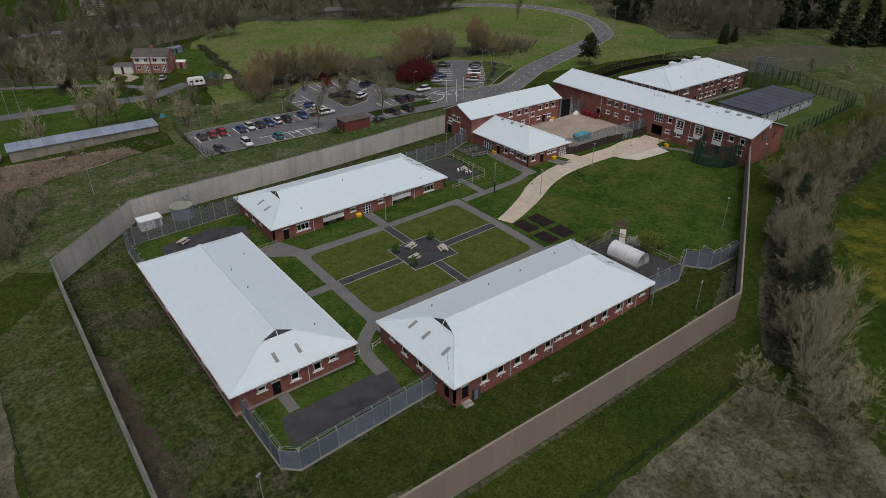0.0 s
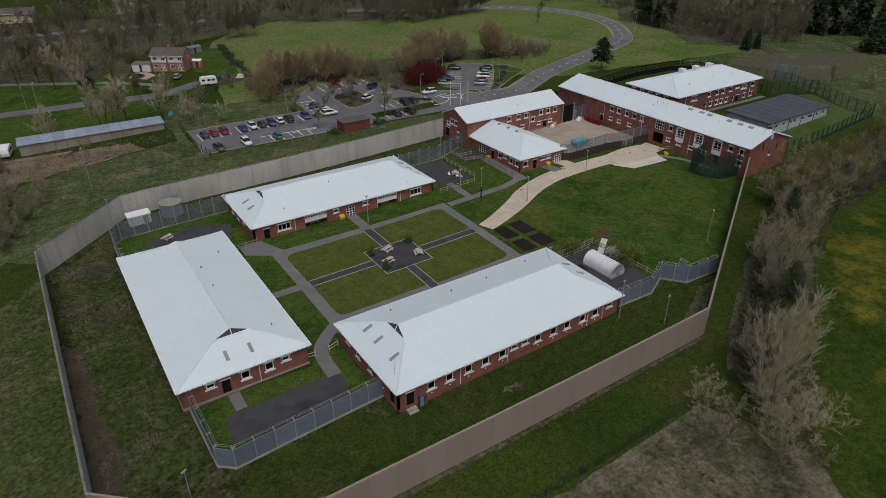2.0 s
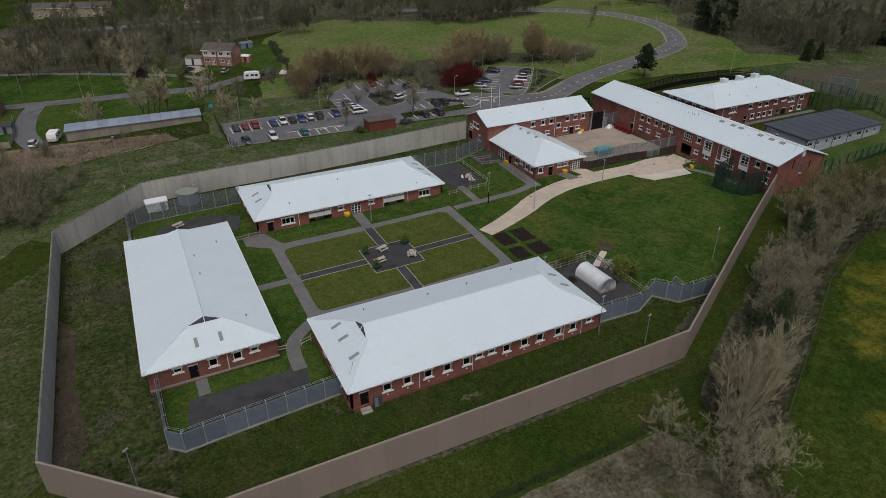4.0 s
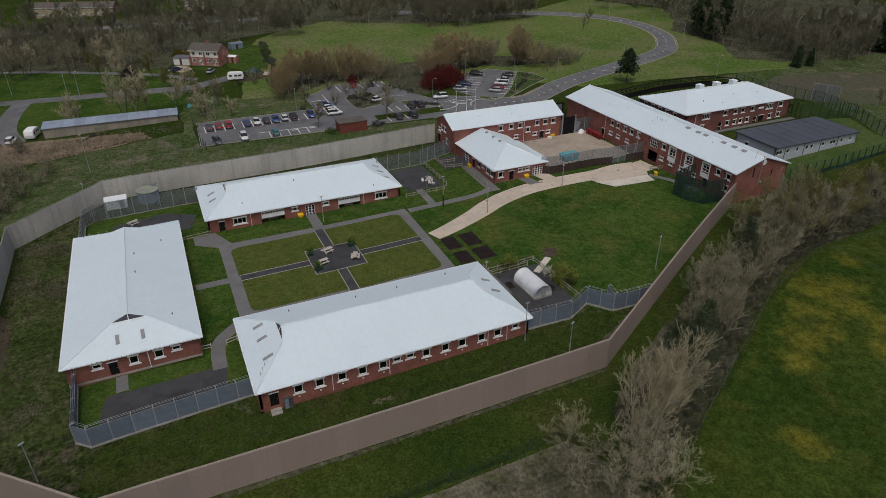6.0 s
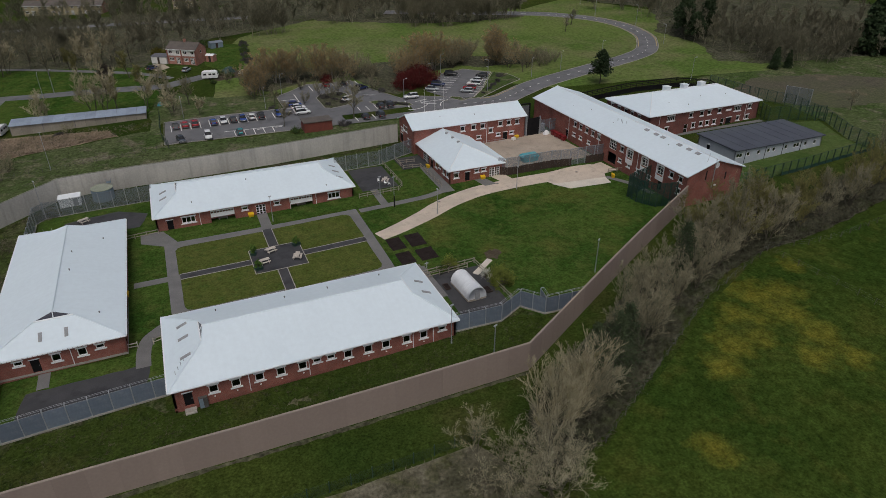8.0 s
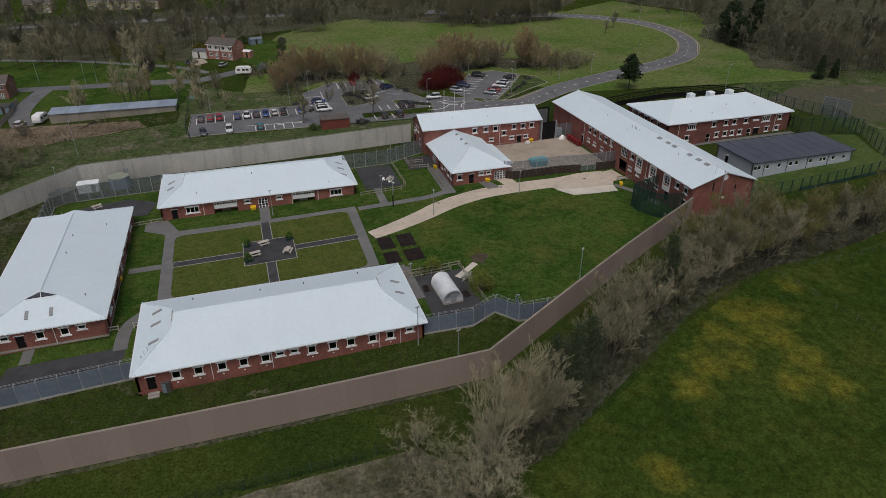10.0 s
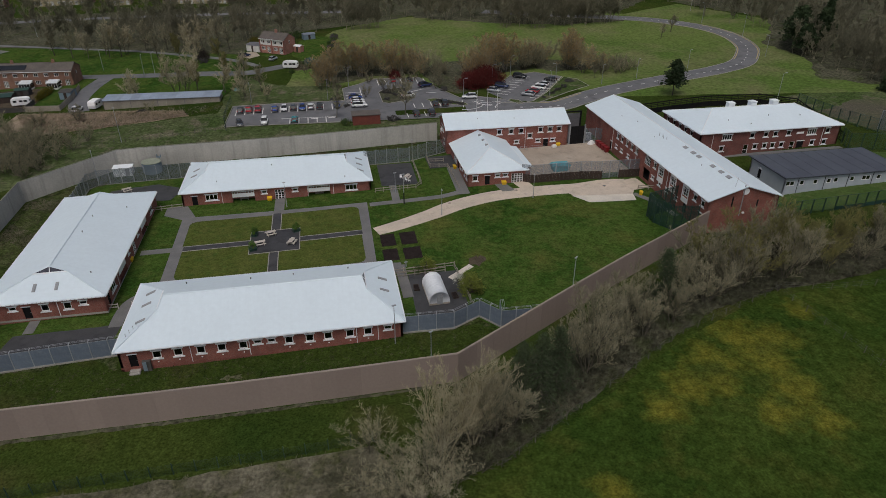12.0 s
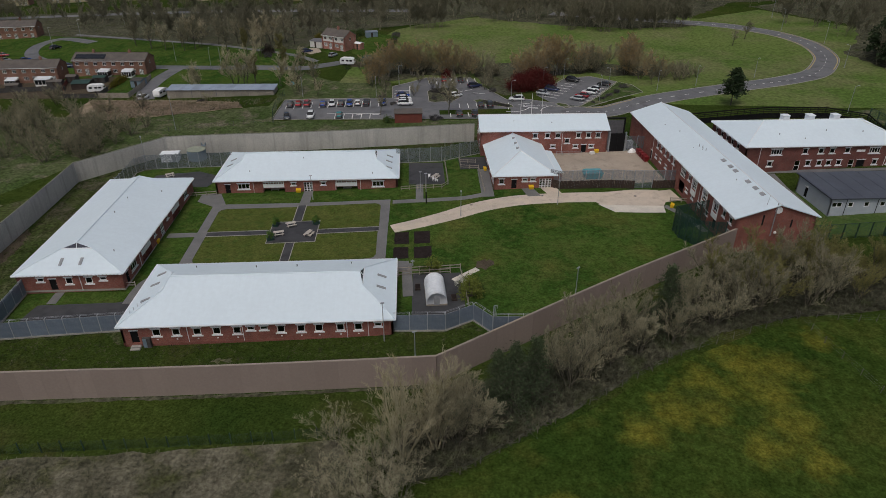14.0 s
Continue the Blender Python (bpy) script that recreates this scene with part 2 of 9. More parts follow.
TANPATH = mat("buff_concrete", (0.5700, 0.4797, 0.3904), (0.4788, 0.4095, 0.3355), 0.9, 0.25, 9.0, 0.15, c3=(0.4104, 0.3510, 0.2928), mid=0.6, grain=0.12, world_space=True)
CONCRETE_PALE = mat("pale_concrete", (0.6100, 0.5612, 0.4880), (0.5124, 0.4758, 0.4148), 0.9, 0.4, 9.0, 0.15, grain=0.15, world_space=True)
YARD = mat("yard_concrete", (0.40, 0.335, 0.27), (0.33, 0.28, 0.225), 0.9, 0.2, 7.0, 0.15, c3=(0.26, 0.22, 0.18), mid=0.5, grain=0.14, world_space=True)
KERB = mat("kerb_stone", (0.36, 0.34, 0.31), (0.28, 0.265, 0.245), 0.9, 1.0, 8.0, 0.15, grain=0.15, world_space=True)
LINE = mat("road_paint", (0.78, 0.78, 0.76), (0.66, 0.66, 0.64), 0.8, 1.5, 12.0, 0.0, grain=0.15, world_space=True)
YELLOW_LINE = mat("yellow_road_paint", (0.42, 0.33, 0.13), (0.36, 0.29, 0.13), 0.8, 1.5, 12.0, 0.0, grain=0.15, world_space=True)
BRICK = brick_mat("red_brick", (0.2744, 0.0918, 0.0672), (0.2072, 0.0672, 0.0526), (0.2576, 0.1568, 0.1288))
BRICK_DARK = brick_mat("dark_red_brick", (0.1720, 0.0576, 0.0460), (0.1376, 0.0450, 0.0377), (0.1634, 0.0990, 0.0828))
BRICK_PINK = brick_mat("salmon_brick", (0.3960, 0.1800, 0.1344), (0.3240, 0.1416, 0.1080), (0.3600, 0.2400, 0.1920))
BRICK_HOUSE = brick_mat("orange_brick", (0.26, 0.135, 0.092), (0.21, 0.105, 0.074), (0.25, 0.17, 0.13))
OLIVE = mat("olive_rough_grass", (0.0500, 0.0780, 0.0245), (0.0833, 0.1002, 0.0463), 0.95, 0.08, 2.0, 0.8, c3=(0.1406, 0.1281, 0.0925), mid=0.22, grain=0.42, depth=0.12, world_space=True, spec=0.0, blades=0.25)
OLIVE_DEEP = mat("olive_bank_grass", (0.0400, 0.0597, 0.0170), (0.0600, 0.0742, 0.0270), 0.95, 0.1, 2.0, 0.8, c3=(0.0900, 0.0876, 0.0500), mid=0.25, grain=0.46, depth=0.12, world_space=True, spec=0.0, blades=0.25, third=(0.5, 0.7))
WALL_GREY = concrete_mat("wall_concrete", (0.4664, 0.4558, 0.4187), (0.3816, 0.3731, 0.3445), (0.1961, 0.1887, 0.1696))
WALL_TAUPE = concrete_mat("taupe_coated_concrete", (0.282, 0.224, 0.196), (0.268, 0.213, 0.187), (0.255, 0.202, 0.177), 0.05)
CAP_GREY = mat("weathered_grey_coping", (0.23, 0.225, 0.195), (0.16, 0.155, 0.135), 0.9, 0.5, 5.0, 0.1, c3=(0.09, 0.088, 0.078), mid=0.9, grain=0.2, world_space=True)
CAP = mat("wall_coping", (0.285, 0.240, 0.200), (0.262, 0.220, 0.184), 0.9, 0.4, 5.0, 0.1, grain=0.15, world_space=True)
ROOF_X = roof_mat("white_metal_roof", (0.668, 0.764, 0.822), (0.638, 0.732, 0.790), (2.2, 0.12, 0.12))
ROOF_Y = roof_mat("white_metal_roofing", (0.668, 0.764, 0.822), (0.638, 0.732, 0.790), (0.12, 2.2, 0.12))
TRIM = mat("white_trim", (0.78, 0.82, 0.85), (0.73, 0.77, 0.80), 0.5, 0.7, 6.0, 0.0, grain=0.03)
SOFFIT = mat("grey_gutter", (0.46, 0.48, 0.50), (0.40, 0.42, 0.44), 0.5, 0.7, 6.0, 0.0, grain=0.05)
WHITE = mat("white_upvc", (0.86, 0.86, 0.86), (0.80, 0.80, 0.80), 0.4, 0.7, 6.0, 0.0, grain=0.04)
STONE = mat("pale_stone", (0.80, 0.82, 0.83), (0.72, 0.74, 0.75), 0.8, 1.5, 9.0, 0.1, grain=0.1)
BLACK = mat("black_paint", (0.008, 0.008, 0.009), (0.012, 0.012, 0.013), 0.8, 1.0, 8.0, 0.0, grain=0.1, spec=0.15)
DARK = mat("dark_interior", (0.02, 0.02, 0.022), (0.03, 0.03, 0.03), 0.9, 1.0, 8.0, 0.0, grain=0.1)
GLASS = glass_mat("window_glass", (0.55, 0.6, 0.62))
CARGLASS = mat("car_glass", (0.012, 0.014, 0.017), (0.016, 0.018, 0.02), 0.08, 1.0, 8.0, 0.0, grain=0.02)
SKYLIGHT = mat("grey_rooflight", (0.24, 0.25, 0.26), (0.30, 0.31, 0.32), 0.3, 2.0, 9.0, 0.0, grain=0.1)
LEAD = mat("grey_flashing", (0.10, 0.10, 0.11), (0.14, 0.14, 0.15), 0.6, 2.0, 9.0, 0.0, grain=0.1)
GABLET = mat("dark_gablet_glazing", (0.035, 0.037, 0.052), (0.05, 0.052, 0.07), 0.2, 2.0, 9.0, 0.0, grain=0.1)
FENCE_BLUE = mat("blue_grey_sheeting", (0.150, 0.186, 0.235), (0.125, 0.158, 0.205), 0.45, 0.3, 2.5, 0.1, c3=(0.22, 0.25, 0.285), mid=0.5, grain=0.1, rnd=0.12)
GALV = mat("galvanised_steel", (0.36, 0.38, 0.40), (0.29, 0.31, 0.33), 0.45, 1.0, 9.0, 0.05, metal=0.3, grain=0.1)
LOW_MESH = mesh_mat("thin_green_mesh", (0.012, 0.036, 0.028), 0.05)
FENCE_MESH = mesh_mat("grey_welded_mesh", (0.15, 0.175, 0.20), 0.17)
DENSE_MESH = mesh_mat("dense_grey_mesh", (0.170, 0.200, 0.228), 0.19)
GREEN_MESH = mesh_mat("green_welded_mesh", (0.012, 0.046, 0.040), 0.2)
YARD_MESH = mesh_mat("mid_green_mesh", (0.020, 0.070, 0.050), 0.055)
GREEN_STEEL = mat("green_steel", (0.016, 0.045, 0.034), (0.022, 0.055, 0.040), 0.5, 1.0, 8.0, 0.0, grain=0.1)
GREEN_SHEET = mat("green_screen_sheet", (0.016, 0.060, 0.055), (0.022, 0.070, 0.060), 0.7, 0.6, 5.0, 0.1, grain=0.15)
WOOD = mat("grey_timber", (0.34, 0.30, 0.25), (0.26, 0.23, 0.19), 0.85, 1.2, 12.0, 0.2, grain=0.2, rnd=0.1)
TABLE = mat("bleached_timber", (0.5460, 0.5005, 0.4420), (0.4420, 0.4030, 0.3510), 0.85, 1.2, 12.0, 0.2, grain=0.2)
WOOD_POST = mat("weathered_post", (0.10, 0.092, 0.074), (0.074, 0.068, 0.054), 0.9, 1.2, 12.0, 0.2, grain=0.2, rnd=0.2)
WOOD_DARK = mat("brown_timber", (0.0341, 0.0223, 0.0174), (0.0465, 0.0310, 0.0236), 0.85, 1.2, 12.0, 0.2, grain=0.2, rnd=0.12)
WOOD_FENCE = mat("weathered_boards", (0.055, 0.052, 0.050), (0.075, 0.070, 0.066), 0.9, 1.0, 9.0, 0.2, grain=0.2, rnd=0.15)
YELLOW = mat("yellow_plastic", (0.75, 0.47, 0.01), (0.66, 0.41, 0.01), 0.5, 2.0, 9.0, 0.0, grain=0.06)
RED = mat("red_plastic", (0.2160, 0.0112, 0.0144), (0.1680, 0.0096, 0.0128), 0.5, 2.0, 9.0, 0.0, grain=0.06)
TEAL = mat("teal_sheet", (0.05, 0.27, 0.33), (0.07, 0.33, 0.39), 0.6, 0.8, 6.0, 0.1, grain=0.12)
PINKRED = mat("rust_red_cladding", (0.19, 0.050, 0.034), (0.15, 0.040, 0.03), 0.8, 0.8, 6.0, 0.1, grain=0.15)
GREY_CLAD = mat("light_grey_cladding", (0.4371, 0.4802, 0.5355), (0.3906, 0.4312, 0.4830), 0.6, 0.5, 6.0, 0.05, grain=0.05)
DARK_ROOF = mat("dark_grey_roof", (0.0562, 0.0627, 0.0816), (0.0734, 0.0818, 0.1032), 0.6, 0.25, 4.0, 0.1, grain=0.1)
SLATE = mat("roof_tiles", (0.115, 0.098, 0.085), (0.085, 0.074, 0.066), 0.85, 0.4, 5.0, 0.4, grain=0.25)
BLUE_ROOF = mat("blue_grey_sheet_roof", (0.17, 0.20, 0.25), (0.135, 0.16, 0.20), 0.6, 0.15, 3.0, 0.1, c3=(0.15, 0.145, 0.14), mid=0.2, grain=0.12)
RENDER = mat("white_render", (0.72, 0.71, 0.68), (0.62, 0.61, 0.58), 0.9, 0.5, 6.0, 0.1, grain=0.08)
CREAM = mat("cream_render", (0.40, 0.35, 0.22), (0.34, 0.295, 0.185), 0.9, 0.3, 5.0, 0.1, grain=0.12)
GARAGE_ROOF = mat("garage_roof_sheet", (0.30, 0.36, 0.45), (0.24, 0.29, 0.37), 0.6, 0.4, 3.0, 0.1, grain=0.12, rnd=0.15)
GARAGE = mat("garage_panels", (0.30, 0.27, 0.225), (0.25, 0.225, 0.19), 0.9, 0.4, 4.0, 0.1, grain=0.15, rnd=0.12)
TANK = mat("blue_grey_tank", (0.1615, 0.2205, 0.2688), (0.1900, 0.2520, 0.3024), 0.6, 0.6, 4.0, 0.1, grain=0.12)
TANK_LID = mat("mossy_lid", (0.27, 0.29, 0.23), (0.21, 0.235, 0.18), 0.8, 0.6, 4.0, 0.1, grain=0.15)
POLY = mat("milky_polythene", (0.7280, 0.7540, 0.7800), (0.6240, 0.6500, 0.6760), 0.35, 0.8, 5.0, 0.1, grain=0.08)
PAINT = paint_mat("car_paint")
TYRE = mat("tyre_rubber", (0.012, 0.012, 0.012), (0.018, 0.018, 0.018), 0.8, 3.0, 20.0, 0.0, grain=0.1)
RIM = mat("alloy_rim", (0.42, 0.43, 0.44), (0.36, 0.37, 0.38), 0.35, 3.0, 20.0, 0.0, metal=0.8, grain=0.05)
LAMP_GLASS = mat("headlamp", (0.70, 0.72, 0.74), (0.62, 0.64, 0.66), 0.15, 3.0, 20.0, 0.0, grain=0.02)
TAIL = mat("tail_lamp", (0.30, 0.01, 0.01), (0.25, 0.01, 0.01), 0.25, 3.0, 20.0, 0.0, grain=0.02)
BARK = mat("grey_bark", (0.088, 0.082, 0.064), (0.120, 0.110, 0.086), 0.95, 0.6, 6.0, 0.0, grain=0.25, rnd=0.15, spec=0.0)
TWIG = mat("bare_twigs", (0.2419, 0.2250, 0.1513), (0.1814, 0.1700, 0.1166), 0.95, 0.3, 2.0, 0.0, grain=0.25, rnd=0.18, spec=0.0)
TWIG_TIP = mat("pale_twig_tips", (0.3301, 0.3075, 0.2133), (0.2583, 0.2425, 0.1612), 0.95, 0.3, 2.0, 0.0, grain=0.25, rnd=0.22, spec=0.0)
TWIG_PALE = mat("pale_twigs", (0.3950, 0.3560, 0.2450), (0.3100, 0.2780, 0.1860), 0.95, 0.3, 2.0, 0.0, c3=(0.1807, 0.1613, 0.0727), mid=0.5, grain=0.25, rnd=0.1, spec=0.0)
TWIG_RED = mat("crimson_twigs", (0.080, 0.020, 0.019), (0.108, 0.026, 0.023), 0.95, 0.3, 2.0, 0.0, grain=0.3, spec=0.0)
BUD_GREEN = mat("budding_twigs", (0.1960, 0.1814, 0.0693), (0.1568, 0.1512, 0.0693), 0.95, 0.3, 2.0, 0.0, grain=0.3, rnd=0.15, spec=0.0)
WHITE_BARK = mat("pale_birch_bark", (0.30, 0.28, 0.25), (0.20, 0.185, 0.16), 0.95, 0.6, 6.0, 0.0, grain=0.3, spec=0.0)
LEAF_RUST = mat("russet_leaves", (0.2900, 0.1980, 0.0960), (0.3600, 0.2560, 0.1300), 0.95, 0.3, 2.0, 0.0, grain=0.35, rnd=0.15, spec=0.0)
NEEDLE = mat("conifer_needles", (0.0320, 0.0510, 0.0270), (0.0480, 0.0690, 0.0330), 0.95, 0.4, 3.0, 0.0, grain=0.35, rnd=0.15, spec=0.0)
SPRUCE = mat("spruce_needles", (0.0546, 0.0759, 0.0418), (0.0756, 0.0989, 0.0506), 0.95, 0.4, 3.0, 0.0, grain=0.35, rnd=0.12, spec=0.0)
TWIG_FAR = mat("woodland_twigs", (0.1456, 0.1399, 0.0988), (0.1950, 0.1822, 0.1274), 0.95, 0.05, 2.0, 0.0, c3=(0.0988, 0.1030, 0.0650), mid=0.035, grain=0.3, spec=0.0)
EVERGREEN = mat("evergreen_leaves", (0.0500, 0.0850, 0.0300), (0.0688, 0.1063, 0.0350), 0.95, 0.5, 4.0, 0.0, c3=(0.1250, 0.1375, 0.0375), mid=1.0, grain=0.35, spec=0.0)
BOX_LEAF = mat("box_leaves", (0.075, 0.14, 0.03), (0.10, 0.165, 0.04), 0.9, 0.5, 4.0, 0.0, grain=0.35, spec=0.0)
LIME_LEAF = mat("lime_leaves", (0.13, 0.16, 0.035), (0.17, 0.19, 0.045), 0.9, 0.5, 4.0, 0.0, c3=(0.09, 0.12, 0.03), mid=0.6, grain=0.35, spec=0.0)
BRACKEN = mat("dead_bracken", (0.2968, 0.2354, 0.1746), (0.2240, 0.1782, 0.1298), 0.95, 0.2, 2.2, 0.8, c3=(0.1344, 0.1242, 0.0649), mid=0.3, grain=0.4, depth=0.15, world_space=True, spec=0.0)
GORSE = mat("gorse_leaves", (0.10, 0.098, 0.024), (0.135, 0.118, 0.022), 0.95, 0.5, 4.0, 0.0, grain=0.35, spec=0.0)
BLOSSOM = mat("white_blossom", (0.50, 0.50, 0.44), (0.40, 0.41, 0.34), 0.9, 1.0, 6.0, 0.0, grain=0.2)


# ---- building blocks ----
class Soup:
    """Vertices and faces of one mesh."""

    def __init__(self):
        self.v, self.f = [], []

    def add(self, verts, faces):
        k = len(self.v)
        self.v.extend(tuple(p) for p in verts)
        self.f.extend(tuple(i + k for i in q) for q in faces)
        return self

    def box(self, x0, x1, y0, y1, z0, z1, m=None):
        vs = [(x, y, z) for z in (z0, z1) for x, y in ((x0, y0), (x1, y0), (x1, y1), (x0, y1))]
        if m is not None:
            vs = [tuple(m @ Vector(p)) for p in vs]
        return self.add(vs, [(3, 2, 1, 0), (4, 5, 6, 7), (0, 1, 5, 4), (1, 2, 6, 5), (2, 3, 7, 6), (3, 0, 4, 7)])

    def bevel_box(self, x0, x1, y0, y1, z0, z1, b):
        """A box whose top edges are chamfered."""
        lo = [(x0, y0), (x1, y0), (x1, y1), (x0, y1)]
        hi = [(x0 + b, y0 + b), (x1 - b, y0 + b), (x1 - b, y1 - b), (x0 + b, y1 - b)]
        vs = [(*p, z0) for p in lo] + [(*p, z1 - b) for p in lo] + [(*p, z1) for p in hi]
        fs = [(3, 2, 1, 0), (8, 9, 10, 11)]
        for k in (0, 4):
            fs += [(k + i, k + (i + 1) % 4, k + 4 + (i + 1) % 4, k + 4 + i) for i in range(4)]
        return self.add(vs, fs)

    def prism(self, pts, z0, z1):
        """An upright prism on an outline that runs counter-clockwise."""
        n = len(pts)
        vs = [(x, y, z0) for x, y in pts] + [(x, y, z1) for x, y in pts]
        fs = [tuple(range(n - 1, -1, -1)), tuple(range(n, 2 * n))]
        fs += [(i, (i + 1) % n, n + (i + 1) % n, n + i) for i in range(n)]
        return self.add(vs, fs)

    def tube(self, p, q, r0, r1, n=6, ends=True):
        p, q = Vector(p), Vector(q)
        d = (q - p).normalized()
        a = d.orthogonal().normalized()
        b = d.cross(a)
        ring = [a * math.cos(2 * math.pi * i / n) + b * math.sin(2 * math.pi * i / n) for i in range(n)]
        vs = [p + c * r0 for c in ring] + [q + c * r1 for c in ring]
        fs = [(i, (i + 1) % n, n + (i + 1) % n, n + i) for i in range(n)]
        if ends:
            fs += [tuple(range(n - 1, -1, -1)), tuple(range(n, 2 * n))]
        return self.add(vs, fs)

    def bent_tube(self, pts, r, n=4):
        """One tube along a bent line."""
        pts = [Vector(p) for p in pts]
        k = len(self.v)
        for i, p in enumerate(pts):
            d = (pts[min(i + 1, len(pts) - 1)] - pts[max(i - 1, 0)]).normalized()
            a = Vector((0, 1, 0)) if abs(d.y) < 0.9 else Vector((1, 0, 0))
            b = d.cross(a).normalized()
            self.v += [tuple(p + (a * math.cos(2 * math.pi * j / n) + b * math.sin(2 * math.pi * j / n)) * r) for j in range(n)]
        for i in range(len(pts) - 1):
            self.f += [(k + i * n + j, k + i * n + (j + 1) % n, k + (i + 1) * n + (j + 1) % n, k + (i + 1) * n + j) for j in range(n)]
        return self

    def slab(self, quad, t):
        """A plate of thickness t under the outline of points in space."""
        a, b, c = (Vector(p) for p in quad[:3])
        nrm = (b - a).cross(c - a).normalized() * t
        n = len(quad)
        vs = [Vector(p) for p in quad] + [Vector(p) - nrm for p in quad]
        fs = [tuple(range(n)), tuple(range(2 * n - 1, n - 1, -1))]
        fs += [(i, n + i, n + (i + 1) % n, (i + 1) % n) for i in range(n)]
        return self.add(vs, fs)

    def mesh(self, name, material, smooth=False):
        me = bpy.data.meshes.new(name)
        me.from_pydata(self.v, [], self.f)
        if smooth:
            me.polygons.foreach_set("use_smooth", [True] * len(me.polygons))
        me.materials.append(material)
        return me


def put(name, me, parent=None, m=None, label=""):
    ob = new(name, me)
    if parent is not None:
        ob.parent = parent
    if m is not None:
        ob.matrix_basis = m
    if label:
        ob["label"] = label
    return ob


def part(name, soup, material, parent, label="", m=None, smooth=False):
    return put(name, soup.mesh(name, material, smooth), parent, m, label)


def thing(name, m, label, category, group="", kind=""):
    return tagged(put(name, None, None, m), label, category, group, kind)


def wander(pts, step, amount, seed):
    """Breaks the straight edges of an outline into uneven ones."""
    rng = random.Random(seed)
    out = []
    n = len(pts)
    for i in range(n):
        (x0, y0), (x1, y1) = pts[i], pts[(i + 1) % n]
        k = max(1, int(math.hypot(x1 - x0, y1 - y0) / step))
        for j in range(k):
            f = j / k
            out.append((x0 + (x1 - x0) * f + rng.uniform(-amount, amount), y0 + (y1 - y0) * f + rng.uniform(-amount, amount)))
    return out


def ccw(pts):
    s = sum(pts[i][0] * pts[(i + 1) % len(pts)][1] - pts[(i + 1) % len(pts)][0] * pts[i][1] for i in range(len(pts)))
    return pts if s > 0 else pts[::-1]


def sheet(name, pts, top, material, label, category, kind="structure"):
    return tagged(part(name, Soup().prism(ccw(pts), -0.05, top), material, None), label, category, "", kind)


def ribbon(path, width):
    """The outline of a strip along a line."""
    left, right = [], []
    for i, p in enumerate(path):
        a = path[max(0, i - 1)]
        b = path[min(len(path) - 1, i + 1)]
        dx, dy = b[0] - a[0], b[1] - a[1]
        d = math.hypot(dx, dy)
        w = width[i] if isinstance(width, (list, tuple)) else width
        nx, ny = -dy / d * w / 2, dx / d * w / 2
        left.append((p[0] + nx, p[1] + ny))
        right.append((p[0] - nx, p[1] - ny))
    return left, right


def smooth_path(pts, per=6):
    """A rounded line through the points."""
    out = []
    for i in range(len(pts) - 1):
        p0, p1, p2, p3 = (Vector((*pts[max(0, min(len(pts) - 1, k))], 0)) for k in (i - 1, i, i + 1, i + 2))
        for j in range(per):
            t = j / per
            q = 0.5 * (2 * p1 + (p2 - p0) * t + (2 * p0 - 5 * p1 + 4 * p2 - p3) * t * t + (3 * p1 - p0 - 3 * p2 + p3) * t ** 3)
            out.append((q.x, q.y))
    out.append(tuple(pts[-1]))
    return out


def strip_mesh(left, right, z0, z1):
    """A strip as a row of quads, so that long bends stay clean."""
    s = Soup()
    n = len(left)
    vs = [(*p, z1) for p in left] + [(*p, z1) for p in right] + [(*p, z0) for p in left] + [(*p, z0) for p in right]
    fs = []
    for i in range(n - 1):
        fs += [(i, n + i, n + i + 1, i + 1), (2 * n + i, i, i + 1, 2 * n + i + 1), (n + i, 3 * n + i, 3 * n + i + 1, n + i + 1)]
    s.add(vs, fs)
    return s


def strip_grid(name, path, width, top, material, label, category):
    l, r = ribbon(path, width)
    return tagged(part(name, strip_mesh(l, r, -0.05, top), material, None), label, category, "", "structure")


# ---- windows and doors ----
def window_meshes(w, h, bars, hoods=True):
    """Frame, pane, lintel and sill of a window in a wall that faces -y; its origin is the middle of the sill line."""
    f = Soup()
    e = 0.115
    f.box(-w / 2, w / 2, 0.05, 0.13, 0, e).box(-w / 2, w / 2, 0.05, 0.13, h - e, h)
    f.box(-w / 2, -w / 2 + e, 0.05, 0.13, e, h - e).box(w / 2 - e, w / 2, 0.05, 0.13, e, h - e)
    for b in range(1, bars[0]):
        x = -w / 2 + w * b / bars[0]
        f.box(x - 0.05, x + 0.05, 0.06, 0.12, e, h - e)
    for b in range(1, bars[1]):
        z = h * b / bars[1]
        f.box(-w / 2 + e, w / 2 - e, 0.065, 0.115, z - 0.04, z + 0.04)
    g = Soup().box(-w / 2 + e, w / 2 - e, 0.085, 0.095, e, h - e)
    out = {"window": f.mesh("window", WHITE), "pane": g.mesh("pane", GLASS)}
    if hoods:
        out["lintel"] = Soup().bevel_box(-w / 2 - 0.18, w / 2 + 0.18, -0.045, 0.1, h, h + 0.2, 0.015).mesh("lintel", STONE)
        out["sill"] = Soup().bevel_box(-w / 2 - 0.22, w / 2 + 0.22, -0.1, 0.1, -0.21, 0.0, 0.02).mesh("sill", STONE)
    return out


WINDOWS = {}


